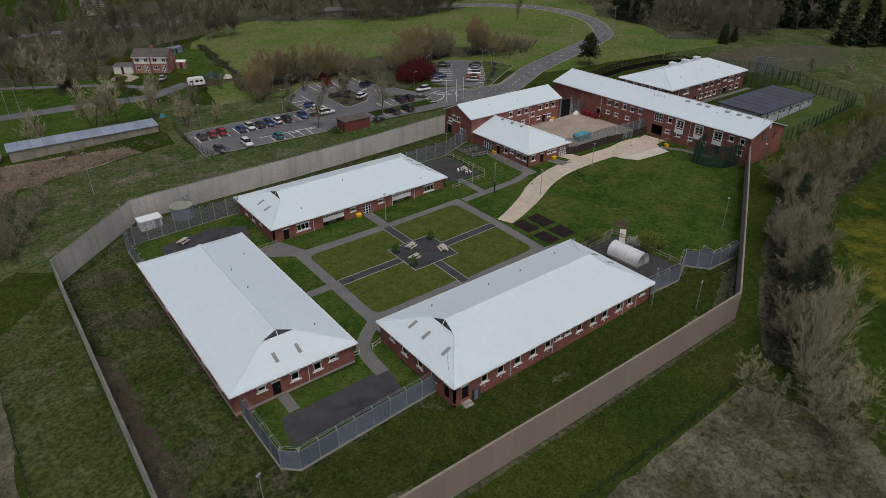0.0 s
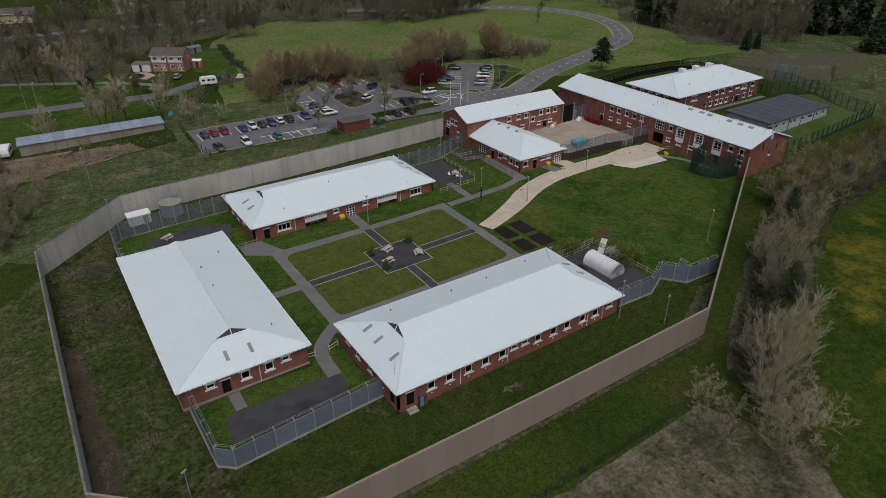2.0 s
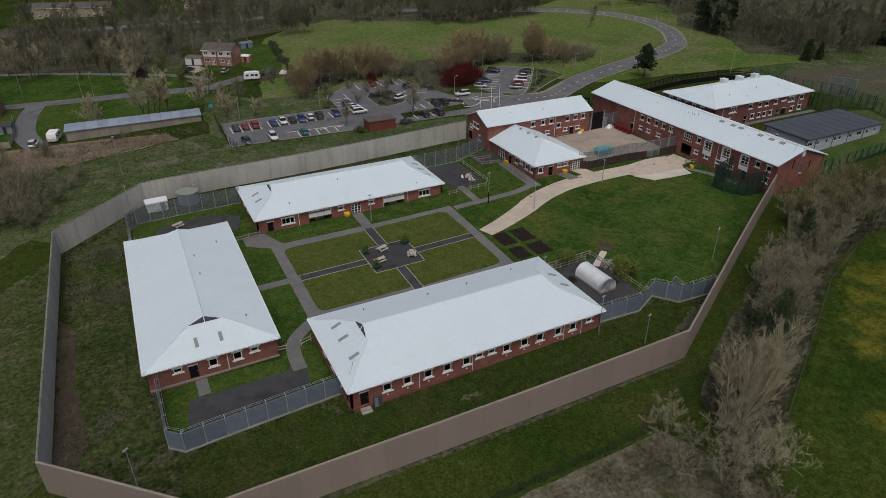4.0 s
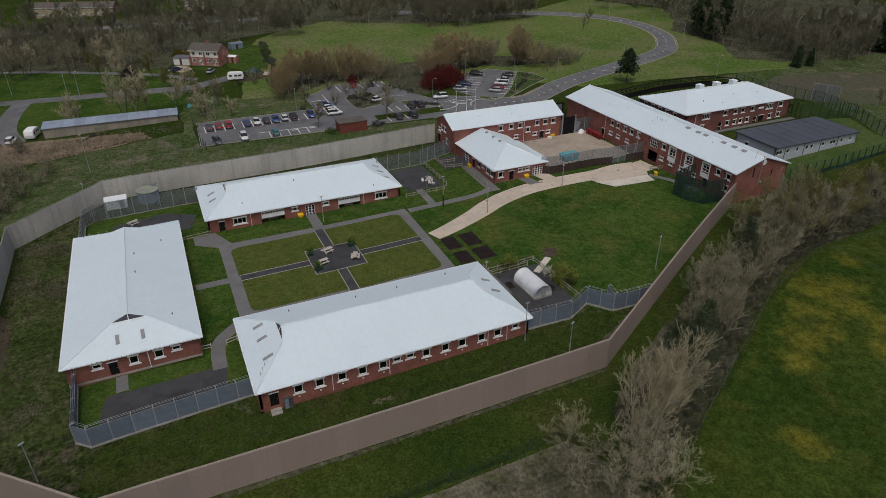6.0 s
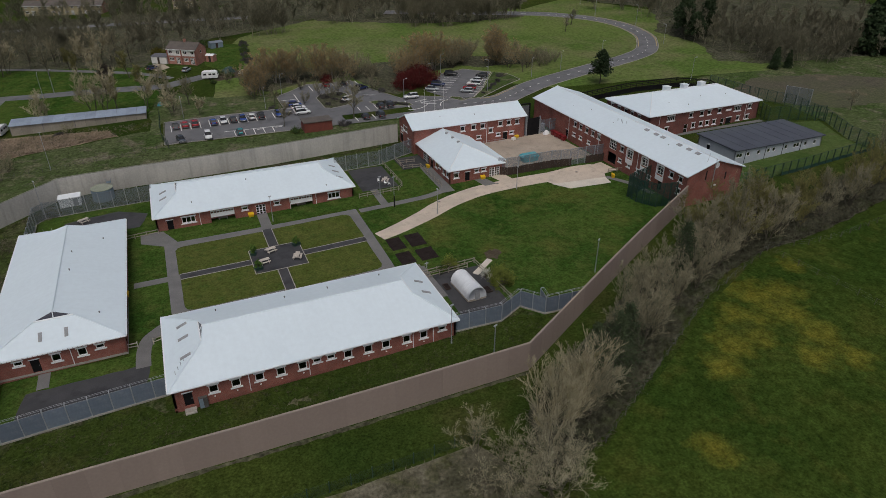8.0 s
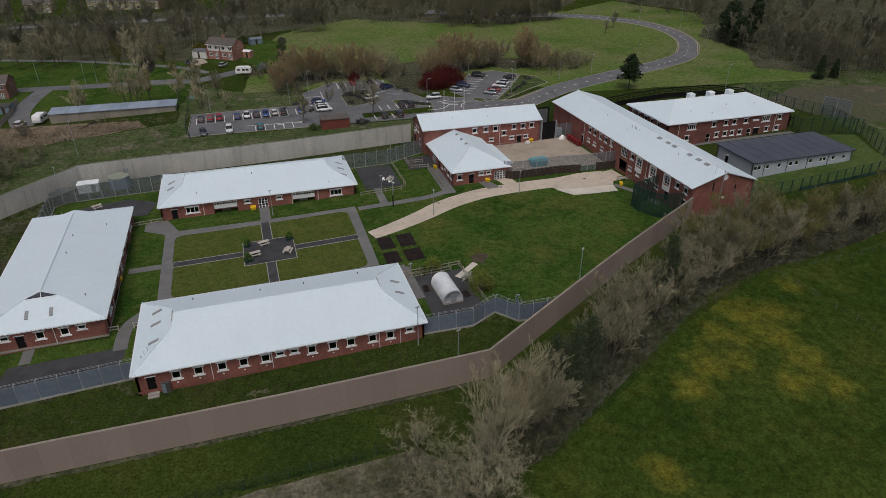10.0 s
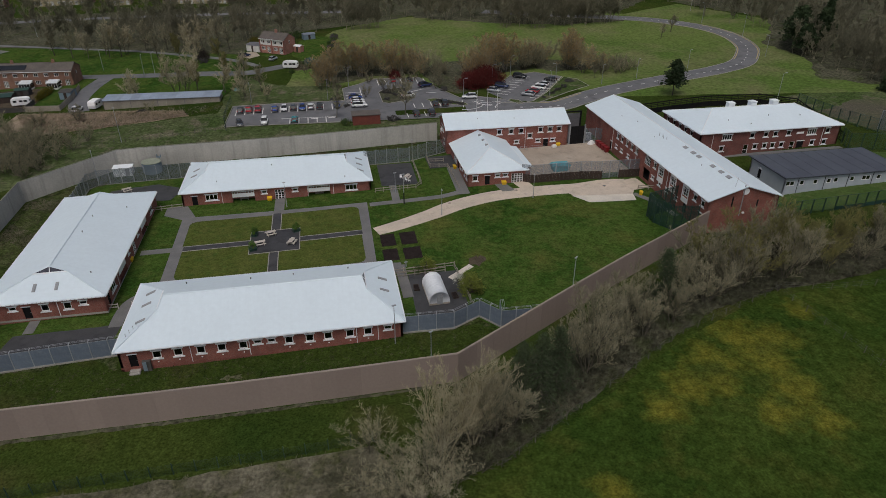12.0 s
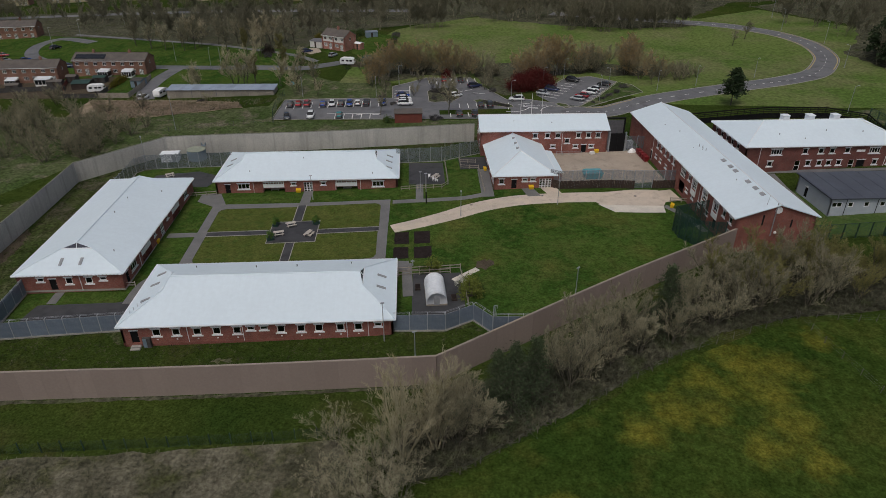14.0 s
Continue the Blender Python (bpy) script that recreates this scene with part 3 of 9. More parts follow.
def window(parent, m, w, h, bars=(1, 1), hoods=True):
    key = (round(w, 2), round(h, 2), bars, hoods)
    if key not in WINDOWS:
        WINDOWS[key] = window_meshes(w, h, bars, hoods)
    ms = WINDOWS[key]
    win = put("window", ms["window"], parent, m)
    pane = put("pane", ms["pane"], win)
    pane.visible_shadow = False
    for k in ("lintel", "sill"):
        if k in ms:
            put(k, ms[k], win)
    return win


DOORS = {}


def door(parent, m, w, h, kind):
    """kind: dark (plain leaf), white (glazed), double (two glazed white leaves)."""
    key = (w, h, kind)
    if key not in DOORS:
        d = {}
        if kind == "dark":
            d["door"] = Soup().box(-w / 2, w / 2, 0.14, 0.2, 0.02, h).mesh("door", BLACK)
            d["door_frame"] = Soup().box(-w / 2 - 0.01, -w / 2 + 0.06, 0.08, 0.22, 0, h).box(w / 2 - 0.06, w / 2 + 0.01, 0.08, 0.22, 0, h).box(-w / 2, w / 2, 0.08, 0.22, h - 0.06, h + 0.01).mesh("door_frame", BLACK)
            d["handle"] = Soup().box(w / 2 - 0.2, w / 2 - 0.08, 0.10, 0.14, 1.0, 1.04).mesh("handle", GALV)
            d["lintel"] = Soup().bevel_box(-w / 2 - 0.15, w / 2 + 0.15, -0.045, 0.1, h, h + 0.15, 0.015).mesh("lintel", STONE)
        else:
            s = Soup()
            cols = (4 if w > 2.2 else 3) if kind == "double" else 1
            e = 0.085
            for c in range(cols):
                x0, x1 = -w / 2 + w * c / cols, -w / 2 + w * (c + 1) / cols
                s.box(x0, x0 + e, 0.08, 0.15, 0, h).box(x1 - e, x1, 0.08, 0.15, 0, h)
                rows = 4 if kind == "double" else 2
                for k in range(rows + 1):
                    z = (h - e) * k / rows
                    s.box(x0 + e, x1 - e, 0.085, 0.145, z, z + e)
            d["door"] = s.mesh("door", WHITE)
            d["pane"] = Soup().box(-w / 2 + 0.05, w / 2 - 0.05, 0.11, 0.12, e, h - e).mesh("pane", GLASS)
            d["handle"] = Soup().box(-0.14, -0.05, 0.03, 0.08, 1.0, 1.04).mesh("handle", GALV)
        DOORS[key] = d
    d = DOORS[key]
    ob = put("door", d["door"], parent, m)
    for k in d:
        if k != "door":
            put(k, d[k], ob)
    return ob


def wall_soup(length, height, holes, thick=0.3, z0=-0.9):
    """A wall along +x that faces -y, its outer face on y = 0, with rectangular openings (x0, x1, z0, z1) right through it."""
    xs = sorted({0.0, length, *(a for h in holes for a in h[:2])})
    zs = sorted({z0, height, *(a for h in holes for a in h[2:])})
    s = Soup()
    for i in range(len(xs) - 1):
        for j in range(len(zs) - 1):
            cx, cz = (xs[i] + xs[i + 1]) / 2, (zs[j] + zs[j + 1]) / 2
            if not any(h[0] < cx < h[1] and h[2] < cz < h[3] for h in holes):
                s.box(xs[i], xs[i + 1], 0, thick, zs[j], zs[j + 1])
    bm = bmesh.new()
    me = s.mesh("tmp", BRICK)
    bm.from_mesh(me)
    bpy.data.meshes.remove(me)
    bmesh.ops.remove_doubles(bm, verts=bm.verts, dist=0.0005)
    seen = {}
    for fc in bm.faces:
        key = tuple(round(c, 3) for c in fc.calc_center_median())
        seen.setdefault(key, []).append(fc)
    bmesh.ops.delete(bm, geom=[fc for v in seen.values() if len(v) > 1 for fc in v], context='FACES')
    out = Soup()
    out.v = [tuple(v.co) for v in bm.verts]
    bm.verts.index_update()
    out.f = [tuple(v.index for v in fc.verts) for fc in bm.faces]
    bm.free()
    return out


def wall(parent, m, length, height, items, brick, shift=0.0, name="wall"):
    """A brick wall with its windows and doors. items: (kind, middle, width, sill, height, bars)."""
    up = 0.25 if brick in (BRICK, BRICK_DARK) else 0.0
    items = [(kind, c + shift, w, s + (up if kind in ("win", "plain") else 0.0), h, bars) for kind, c, w, s, h, bars in items]
    holes = [(c - w / 2, c + w / 2, s, s + h) for kind, c, w, s, h, bars in items]
    w_ob = part(name, wall_soup(length, height, holes), brick, parent, "", m)
    for kind, c, w, s, h, bars in items:
        q = m @ Matrix.Translation((c, 0, s))
        if kind in ("win", "plain"):
            window(parent, q, w, h, bars, kind == "win")
        elif kind == "hole":
            pass
        else:
            door(parent, q, w, h, kind)
    return w_ob


def facing(x, y, angle):
    """The pose of a wall that starts at (x, y) and runs along that angle; it faces to the right of its run."""
    return pose(x, y, 0, 0, 0, angle)


# ---- ground, lawns, paths and roads ----
# heights that the ground has at known spots
SPOTS = [(30, 80, 0.0), (62, 55, 0.0), (62, 107, 0.0), (30, 60, 0.0), (30, 100, 0.0), (46, 80, 0.1), (75, 107, 0.2), (75, 55, 0.0), (62, 80, 0.3), (9, 109, -0.5), (80, 42, -0.1), (90, 58, 0.9), (110, 52, 1.8), (86, 78, 1.0), (110, 94, 1.5),
         (135, 84, 1.9), (138, 109, 2.1), (116, 118, 2.15), (148, 80, 2.8), (146, 110, 2.7), (176, 108, 3.4), (178, 84, 4.5), (100, 122, 2.2), (77, 144, 2.4), (53, 150, 2.8), (105, 150, 3.1), (43, 168, 2.4), (4, 169, 1.4), (63, 196, 4.2), (57, 217, 5.2), (70, 233, 6.4), (172, 141, 5.4), (210, 177, 6.8)]


def slope(x, y):
    return 0.3 + 0.028 * (np.clip(x, -150, 330) - 62) + 0.025 * (np.clip(y, -60, 330) - 80)


def survey(x, y):
    """Ground height: a gentle slope up to the north-east, with the terraces that were levelled for the blocks."""
    top, w = 0.0, 0.12
    for a, b, h in SPOTS:
        k = np.exp(-((x - a) ** 2 + (y - b) ** 2) / (2 * 15.0 ** 2))
        top, w = top + k * (h - slope(a, b)), w + k
    return slope(x, y) + top / w


CELL, LAT_X, LAT_Y, LAT_N = 10.0, -200.0, -160.0, 60
LATTICE = survey(*np.meshgrid(LAT_X + CELL * np.arange(LAT_N), LAT_Y + CELL * np.arange(LAT_N), indexing="ij"))


def rise(x, y):
    """Height of the ground, made of flat triangles on a lattice."""
    u = np.clip((np.asarray(x, float) - LAT_X) / CELL, 0, LAT_N - 1.001)
    v = np.clip((np.asarray(y, float) - LAT_Y) / CELL, 0, LAT_N - 1.001)
    i, j = np.floor(u).astype(int), np.floor(v).astype(int)
    f, g = u - i, v - j
    a, b, c, d = LATTICE[i, j], LATTICE[i + 1, j], LATTICE[i, j + 1], LATTICE[i + 1, j + 1]
    return np.where(f + g < 1, a + (b - a) * f + (c - a) * g, d + (c - d) * (1 - f) + (b - d) * (1 - g))


g = Soup()
for i in range(LAT_N - 1):
    for j in range(LAT_N - 1):
        x, y = LAT_X + CELL * i, LAT_Y + CELL * j
        g.add([(x, y, 0), (x + CELL, y, 0), (x + CELL, y + CELL, 0), (x, y + CELL, 0)], [(0, 1, 3), (1, 2, 3)])
XA, XB, YA, YB = LAT_X, LAT_X + CELL * (LAT_N - 1), LAT_Y, LAT_Y + CELL * (LAT_N - 1)
for x0, x1, y0, y1 in ((-2600.0, XA, -2200.0, 2800.0), (XB, 2600.0, -2200.0, 2800.0), (XA, XB, -2200.0, YA), (XA, XB, YB, 2800.0)):
    nx, ny = (59 if (x0, x1) == (XA, XB) else 12), (59 if (y0, y1) == (YA, YB) else 12)
    for i in range(nx):
        for j in range(ny):
            a, b, c, d = x0 + (x1 - x0) * i / nx, x0 + (x1 - x0) * (i + 1) / nx, y0 + (y1 - y0) * j / ny, y0 + (y1 - y0) * (j + 1) / ny
            g.add([(a, c, -0.02), (b, c, -0.02), (b, d, -0.02), (a, d, -0.02)], [(0, 1, 2, 3)])
tagged(part("ground", g, GRASS_OUT, None), "dull green rough grassland that runs to the horizon", "ground", "", "structure")

sheet("grass_bank", wander([(10.11, 50.6), (24.58, 36.73), (87.95, 36.08), (103.35, 43.79), (96.56, 44.5), (93.64, 48.15), (81.84, 46.58), (41.92, 47.28), (41.92, 49.92), (23.02, 48.99), (21.43, 50.99), (20.3, 107.66), (21.7, 114.68), (41.93, 114.46), (81.51, 114.96), (100.48, 114.79), (100.44, 123.21), (25.75, 122.53), (9.71, 108.13)], 3, 0.25, 1), 0.012, GRASS_ROUGH,
      "patchy rough grass with brown dead tufts inside the wall", "grass")
sheet("grass_bank", wander([(26.98, 38.4), (39.91, 37.45), (87.75, 36.86), (100.44, 42.95), (93.64, 46.19), (81.84, 46.48), (41.92, 47.18), (37.94, 49.15), (24.42, 48.57), (22.41, 43.17)], 1.6, 0.7, 9), 0.015, GRASS_OUT, "green rough grass bank below the brick block", "grass")
sheet("grass_bank", wander([(10.6, 52), (20.4, 53), (19.6, 107), (21, 113.6), (40, 115.4), (99, 116), (99.6, 122), (26.2, 121.6), (11, 107.4)], 2, 0.4, 79), 0.014, OLIVE_DEEP, "olive rough grass bank inside the wall", "grass")
sheet("bank_foot", wander([(33.94, 36.74), (59.91, 36.57), (87.55, 35.89), (99.47, 42.02), (101.41, 43.3), (99.08, 43.21), (87.16, 37.67), (69.9, 37.52), (51.9, 38.15), (35.93, 37.88)], 0.8, 0.35, 10), 0.018, HAY, "worn brown strip of dead grass along the wall", "grass")
sheet("lawn", wander([(81.84, 47.07), (89.73, 46.38), (93.64, 48.35), (95.98, 45.11), (103.35, 44.18), (139.51, 63.72), (141.62, 69.27), (140.64, 116.95), (101.48, 114.76), (82.52, 113.92), (41.93, 114.46), (21.7, 113.67), (21.33, 101.53), (37.94, 60.6), (22, 61.86), (22.03, 50.97), (42.92, 50.31), (42.92, 62.57)], 5, 0.05, 2), 0.020, GRASS,
      "close-mown dark green lawn round the blocks", "grass")
for x0, x1, y0, y1, (far_x, far_y) in ((45.65, 61.47, 80.78, 90.89, (0, 1)), (63.28, 78.66, 80.29, 91.18, (1, 1)), (45.83, 61.59, 68.89, 78.95, (0, 0)), (63.09, 78.49, 68.37, 78.55, (1, 0))):
    b = 1.3
    ox, oy = (x1 if far_x else x0), (y1 if far_y else y0)
    ix, iy = (x0 if far_x else x1), (y0 if far_y else y1)
    sx, sy = (1 if far_x else -1), (1 if far_y else -1)
    out = [(ix, iy), (ox, iy), (ox, oy - sy * b), (ox - sx * 0.4, oy - sy * 0.4), (ox - sx * b, oy), (ix, oy)]
    sheet("courtyard_lawn", wander(out, 2, 0.04, int(x0 + y0)), 0.060, GRASS_COURT, "yellowish worn square of courtyard lawn edged by paths", "grass")
sheet("courtyard_paving", [(43.82, 64.77), (84.37, 63.91), (84.39, 66.69), (80.23, 67.46), (80.61, 92.72), (46.26, 93.11), (43.94, 98.72), (39.91, 98.66), (39.91, 94.95), (43.84, 92.28)], 0.040, TARMAC, "grey worn tarmac paths round the courtyard", "path")
strip_grid("path", smooth_path([(81.08, 91.43), (90.28, 91.42), (96.3, 91.74), (100.82, 93.11)]), 1.7, 0.042, TARMAC, "narrow grey tarmac path across the lawn", "path")
lift = 0.043
for pts, w in (([(38.52, 79.97), (44.33, 79.92)], 1.7), ([(62.64, 92.59), (62.72, 99.41)], 2.0), ([(86.69, 91.6), (86.86, 100.07)], 1.6), (smooth_path([(44.4, 67.4), (41.9, 65.4), (40.2, 63.4), (39.6, 60.6), (39.5, 57.2)]), 2.0), ([(84.09, 65.9), (84.07, 62.73), (84.23, 55.82)], 1.7), ([(26.98, 62.34), (26.99, 57.97)], 1.5), ([(101.1, 91.68), (101.47, 106.35)], 2.6)):
    lift += 0.003
    strip_grid("path", pts, w, lift, TARMAC, "short grey tarmac path to a door", "path")
tagged(part("plaza", Soup().prism([(57.88, 75.68), (66.81, 75.51), (66.89, 83.91), (57.92, 84.04)], -0.02, 0.075), TARMAC_DARK, None), "dark tarmac square in the middle of the courtyard", "paving", "", "structure")
for x0, x1, y0, y1 in ((45.84, 57.90, 79.01, 80.64), (66.84, 78.65, 78.59, 80.22), (61.58, 63.20, 84.00, 91.54), (61.57, 63.08, 67.78, 75.61)):
    tagged(part("plaza_path", Soup().prism([(x0, y0), (x1, y0), (x1, y1), (x0, y1)], -0.02, 0.070), TARMAC_DARK, None), "dark tarmac path between the courtyard lawns", "path", "", "structure")
    s = Soup()
    if x1 - x0 > y1 - y0:
        s.box(x0, x1, y0 - 0.13, y0, 0, 0.10).box(x0, x1, y1, y1 + 0.13, 0, 0.10)
    else:
        s.box(x0 - 0.13, x0, y0, y1, 0, 0.10).box(x1, x1 + 0.13, y0, y1, 0, 0.10)
    tagged(part("path_edging", s, KERB, None), "pale concrete edging along a courtyard path", "kerb", "", "structure")
tagged(part("plaza_edging", Soup().box(57.75, 66.98, 75.4, 75.53, 0, 0.1).box(57.75, 66.98, 84.0, 84.13, 0, 0.1).box(57.75, 57.88, 75.53, 84.0, 0, 0.1).box(66.85, 66.98, 75.53, 84.0, 0, 0.1), KERB, None), "pale concrete edging round the courtyard square", "kerb", "", "structure")
for k, (x0, x1, y0, y1) in enumerate(((81.64, 84.31, 67.64, 71.75), (85.31, 88.47, 67.49, 71.59), (81.70, 84.38, 72.96, 77.41), (85.38, 88.36, 72.81, 77.47))):
    sheet("vegetable_bed", wander([(x0, y0), (x1, y0), (x1, y1), (x0, y1)], 0.7, 0.06, 20 + k), 0.07, BED, "square bed of freshly dug dark soil", "garden bed", "")

tan = smooth_path([(81.25, 79.1), (86.06, 80.77), (92.3, 83.56), (97.17, 86.21), (102.24, 88.17), (108.31, 89.5), (117.38, 89.74), (126.37, 89.08), (133.29, 88.01), (139.8, 88.53)])
wid = [3.2 + 1.4 * min(1, i / 16) + 0.9 * max(0, (i - 40) / 14) for i in range(len(tan))]
strip_grid("curved_path", tan, wid, 0.05, TANPATH, "wide buff concrete path that curves across the lawn", "path")
sheet("path_apron", wander([(122.9, 85.92), (125.4, 82.18), (129.17, 81.56), (134.86, 80.82), (135.53, 83.83), (129.65, 84.6)], 2.0, 0.08, 30), 0.056, CONCRETE_PALE, "pale poured concrete apron beside the curved path", "path")
sheet("path_apron", wander([(121.97, 88.61), (123.29, 85.71), (129.64, 84.4), (135.33, 83.64), (136.57, 85.62), (136.93, 91.31), (131.42, 92.16), (122.42, 91.23)], 2.0, 0.12, 29), 0.053, TANPATH, "buff concrete forecourt beside the yard fence", "path")
strip_grid("path", [(135.73, 83.82), (138.15, 79.06), (139.36, 72.37)], 1.3, 0.048, TARMAC, "narrow grey tarmac path along the long building", "path")
sheet("garden_yard", [(84.71, 47.55), (89.93, 46.96), (93.06, 48.96), (93.33, 61.94), (85.06, 62.69)], 0.045, TARMAC_DARK, "dark gravelled yard round the polytunnel", "yard")
strip_grid("path", [(158.91, 97.62), (174.97, 96.25), (193.08, 94.92)], 1.5, 0.036, TARMAC, "grey tarmac path along the brick block", "path")
strip_grid("path", [(162.07, 74.97), (162.58, 89.02), (163.56, 96.2)], 1.3, 0.034, TARMAC, "narrow tarmac path beside the modular building", "path")
sheet("bare_bank", wander([(154.92, 54.27), (170.01, 55.05), (187.04, 57.21), (188.82, 59.97), (171.82, 58.78), (156.83, 57.68)], 2, 0.5, 75), 0.022, HAY, "pale bare earth bank between hedge and fence", "soil")
sheet("yard_lawn", wander([(157, 67.6), (172, 67.3), (199, 68.6), (200.4, 77), (205.6, 88), (193, 92), (192, 87.5), (164, 87.5), (158, 80)], 3, 0.1, 78), 0.016, GRASS_YARD, "light green grass round the modular building", "grass")
strip_grid("plank_walk", [(91.74, 59.64), (96.08, 62.8)], 1.1, 0.09, CONCRETE_PALE, "pale slab path beside the polytunnel", "path")
sheet("bare_patch", wander([(96.09, 63.39), (97.64, 62.53), (98.84, 63.48), (99.06, 65.08), (97.5, 66.04), (96.3, 64.99)], 0.6, 0.4, 31), 0.03, SOIL, "burnt bare patch in the lawn", "soil")
sheet("exercise_yard", wander([(24.2, 52.6), (39.7, 52.2), (40.3, 57.2), (38.6, 57.7), (25.0, 57.7)], 1.5, 0.12, 33), 0.046, TARMAC_DARK, "dark damp tarmac exercise yard", "yard")
sheet("exercise_yard", wander([(25.38, 103.61), (39.91, 102.57), (41.52, 108.38), (35.86, 111.59), (26.17, 110.1)], 1.5, 0.12, 34), 0.046, TARMAC_DARK, "dark tarmac yard behind the fence", "yard")
sheet("smoking_yard", [(84.46, 100.11), (92.45, 99.45), (92.51, 111.31), (84.53, 112.22)], 0.046, TARMAC_DARK, "small dark tarmac yard fenced by low rails", "yard")
sheet("terrace", [(96.29, 106.91), (102.88, 106.61), (102.89, 113.34), (96.28, 113.61)], 0.10, TARMAC_DARK, "dark paved terrace with timber railings", "yard")
sheet("service_yard", [(114.06, 96.08), (140.22, 95.27), (139.43, 114.6), (116.61, 115.03), (113.96, 107.52)], 0.050, YARD, "stained buff concrete service yard", "yard")
for pts in ([(108.42, 96), (110.83, 95.94), (112.17, 91.06), (109.35, 91.12)], [(112.44, 95.91), (115.87, 95.84), (116.8, 91.17), (113.78, 91.23)]):
    sheet("door_apron", pts, 0.052, TARMAC if pts[0][0] < 110 else TANPATH, "short concrete apron in front of a door", "path")
for k, (x, y, rx, ry) in enumerate(((27.98, 39.15, 5, 1.0), (49.9, 37.99, 9, 0.6), (69.9, 38.2, 8, 0.6), (57.91, 42.28, 1.6, 0.4), (82.82, 38.21, 3.5, 0.8))):
    pts = [(x + rx * math.cos(a * math.pi / 9), y + ry * math.sin(a * math.pi / 9)) for a in range(18)]
    sheet("soil_patch", wander(pts, 0.5, 0.45, 40 + k), 0.016 + 0.001 * k, HAY, "dead straw-coloured grass worn into the bank", "soil")

sheet("soil_strip", wander([(9.4, 52), (11.4, 50.0), (12.6, 56), (12.2, 64), (11.4, 70), (12.0, 78), (10.6, 84), (9.4, 86)], 0.9, 0.5, 91), 0.031, SOIL, "bare brown soil along the foot of the wall", "soil")
sheet("soil_strip", wander([(40, 36.4), (60, 36.3), (87.2, 35.9), (98.8, 42.2), (97.6, 43.4), (86.6, 38.0), (72, 37.8), (58, 37.6), (48, 38.2), (40, 37.6)], 0.7, 0.34, 92), 0.032, RUBBLE, "bare stony brown soil along the foot of the wall", "soil")

# outside the wall
sheet("field", wander([(62, -59), (80, 12), (89, 19.2), (104.4, 27.6), (121.6, 36.9), (136.6, 42.8), (157, 44.6), (322.05, 57.57), (325.9, -165.14), (59.81, -159.31)], 6, 0.4, 50), 0.010, GRASS_FIELD, "dark green pasture with mossy yellow patches", "grass")
sheet("outer_strip", wander([(-1.6, 42), (6.4, 50.4), (8.6, 52), (8.8, 108), (-1.9, 98)], 3, 0.4, 81), 0.009, OLIVE_DEEP, "olive rough grass outside the wall", "grass")
# dark strip that paints the contact shade where wall meets verge
sheet("wall_foot", wander([(24.6, 36.0), (87.9, 35.05), (87.9, 34.45), (60, 34.85), (24.2, 35.4)], 0.8, 0.16, 93), 0.016, LITTER, "narrow dark strip painted as shade along the foot of the wall", "soil")
sheet("dead_grass_strip", wander([(25.8, 26.08), (75.86, 26.07), (79.83, 14.8), (59.95, -39), (9.84, -38.57), (17.8, 19.54)], 3, 0.5, 51), 0.008, HAY, "bleached dead grass and bramble strip", "grass")
sheet("outer_scrub", wander([(-2.13, 41.84), (-2.21, 97.62), (-31.32, 113.03), (-61.22, 92.99), (-40.16, 21.92)], 3, 0.5, 52), 0.008, HAY, "bleached scrubby grass outside the fence", "grass")
sheet("meadow", wander([(62, 177.84), (110.37, 170.31), (149.43, 153.79), (159.09, 143.44), (203.19, 135.22), (233.29, 129.33), (258.24, 141.97), (255.12, 190.89), (265.06, 221.72), (244.43, 270.1), (211.29, 256.18), (185.94, 265.56), (150.56, 281.6), (100.63, 276.29), (79.57, 250.29), (69.68, 223.13)], 6, 0.5, 53), 0.012, GRASS_FAR, "bright green meadow on both sides of the winding road", "grass")
sheet("rough_bank", wander([(-2.78, 124.72), (9.5, 112.18), (24.75, 125.51), (100.42, 126.51), (131.76, 128.01), (131.65, 134.72), (112.43, 137.91), (92.29, 140.25), (45.99, 143.72), (46.41, 161.94), (80.13, 161.7), (78.98, 177.51), (60.01, 179.81), (48.04, 193.53), (44.02, 173.12), (44.01, 157.04), (9.69, 151.2)], 4, 0.5, 58), 0.010, OLIVE, "olive rough grass bank outside the wall", "grass")
sheet("garden_ground", wander([(-64.89, 181.28), (-25.34, 174.98), (-12.36, 173.15), (-12.19, 182.3), (-13.06, 199.19), (-64.1, 196.66)], 2, 0.3, 59), 0.020, SOIL, "bare trodden earth and paving in back gardens", "soil")
sheet("estate_lawn", wander([(-93.26, 181.89), (44.02, 173.12), (48.04, 193.53), (44.08, 221.42), (-42.83, 290.08), (-116.6, 281.83)], 6, 0.4, 55), 0.012, GRASS, "mown green on the housing estate", "grass")
sheet("garden_lawn", wander([(63.5, 215), (68, 207), (75, 205), (77.6, 218), (79.2, 239), (73, 242.5), (66, 235)], 2, 0.3, 76), 0.024, GRASS, "small green lawn behind the house", "grass")
sheet("front_lawn", [(52.4, 217.6), (56.2, 212.6), (59.6, 213.4), (54.4, 219.4)], 0.026, GRASS, "small front lawn before the house", "grass")
sheet("driveway", [(44.2, 219.6), (48.6, 214.6), (52.2, 217.4), (50.6, 222.6), (47.4, 224.6)], 0.028, YARD, "pale concrete driveway before the garage", "path")
sheet("trodden_earth", wander([(60, 204), (66, 194.5), (77, 197.5), (76, 204), (68, 206.6)], 1.5, 0.4, 77), 0.025, SOIL, "bare trodden earth round the caravan", "soil")
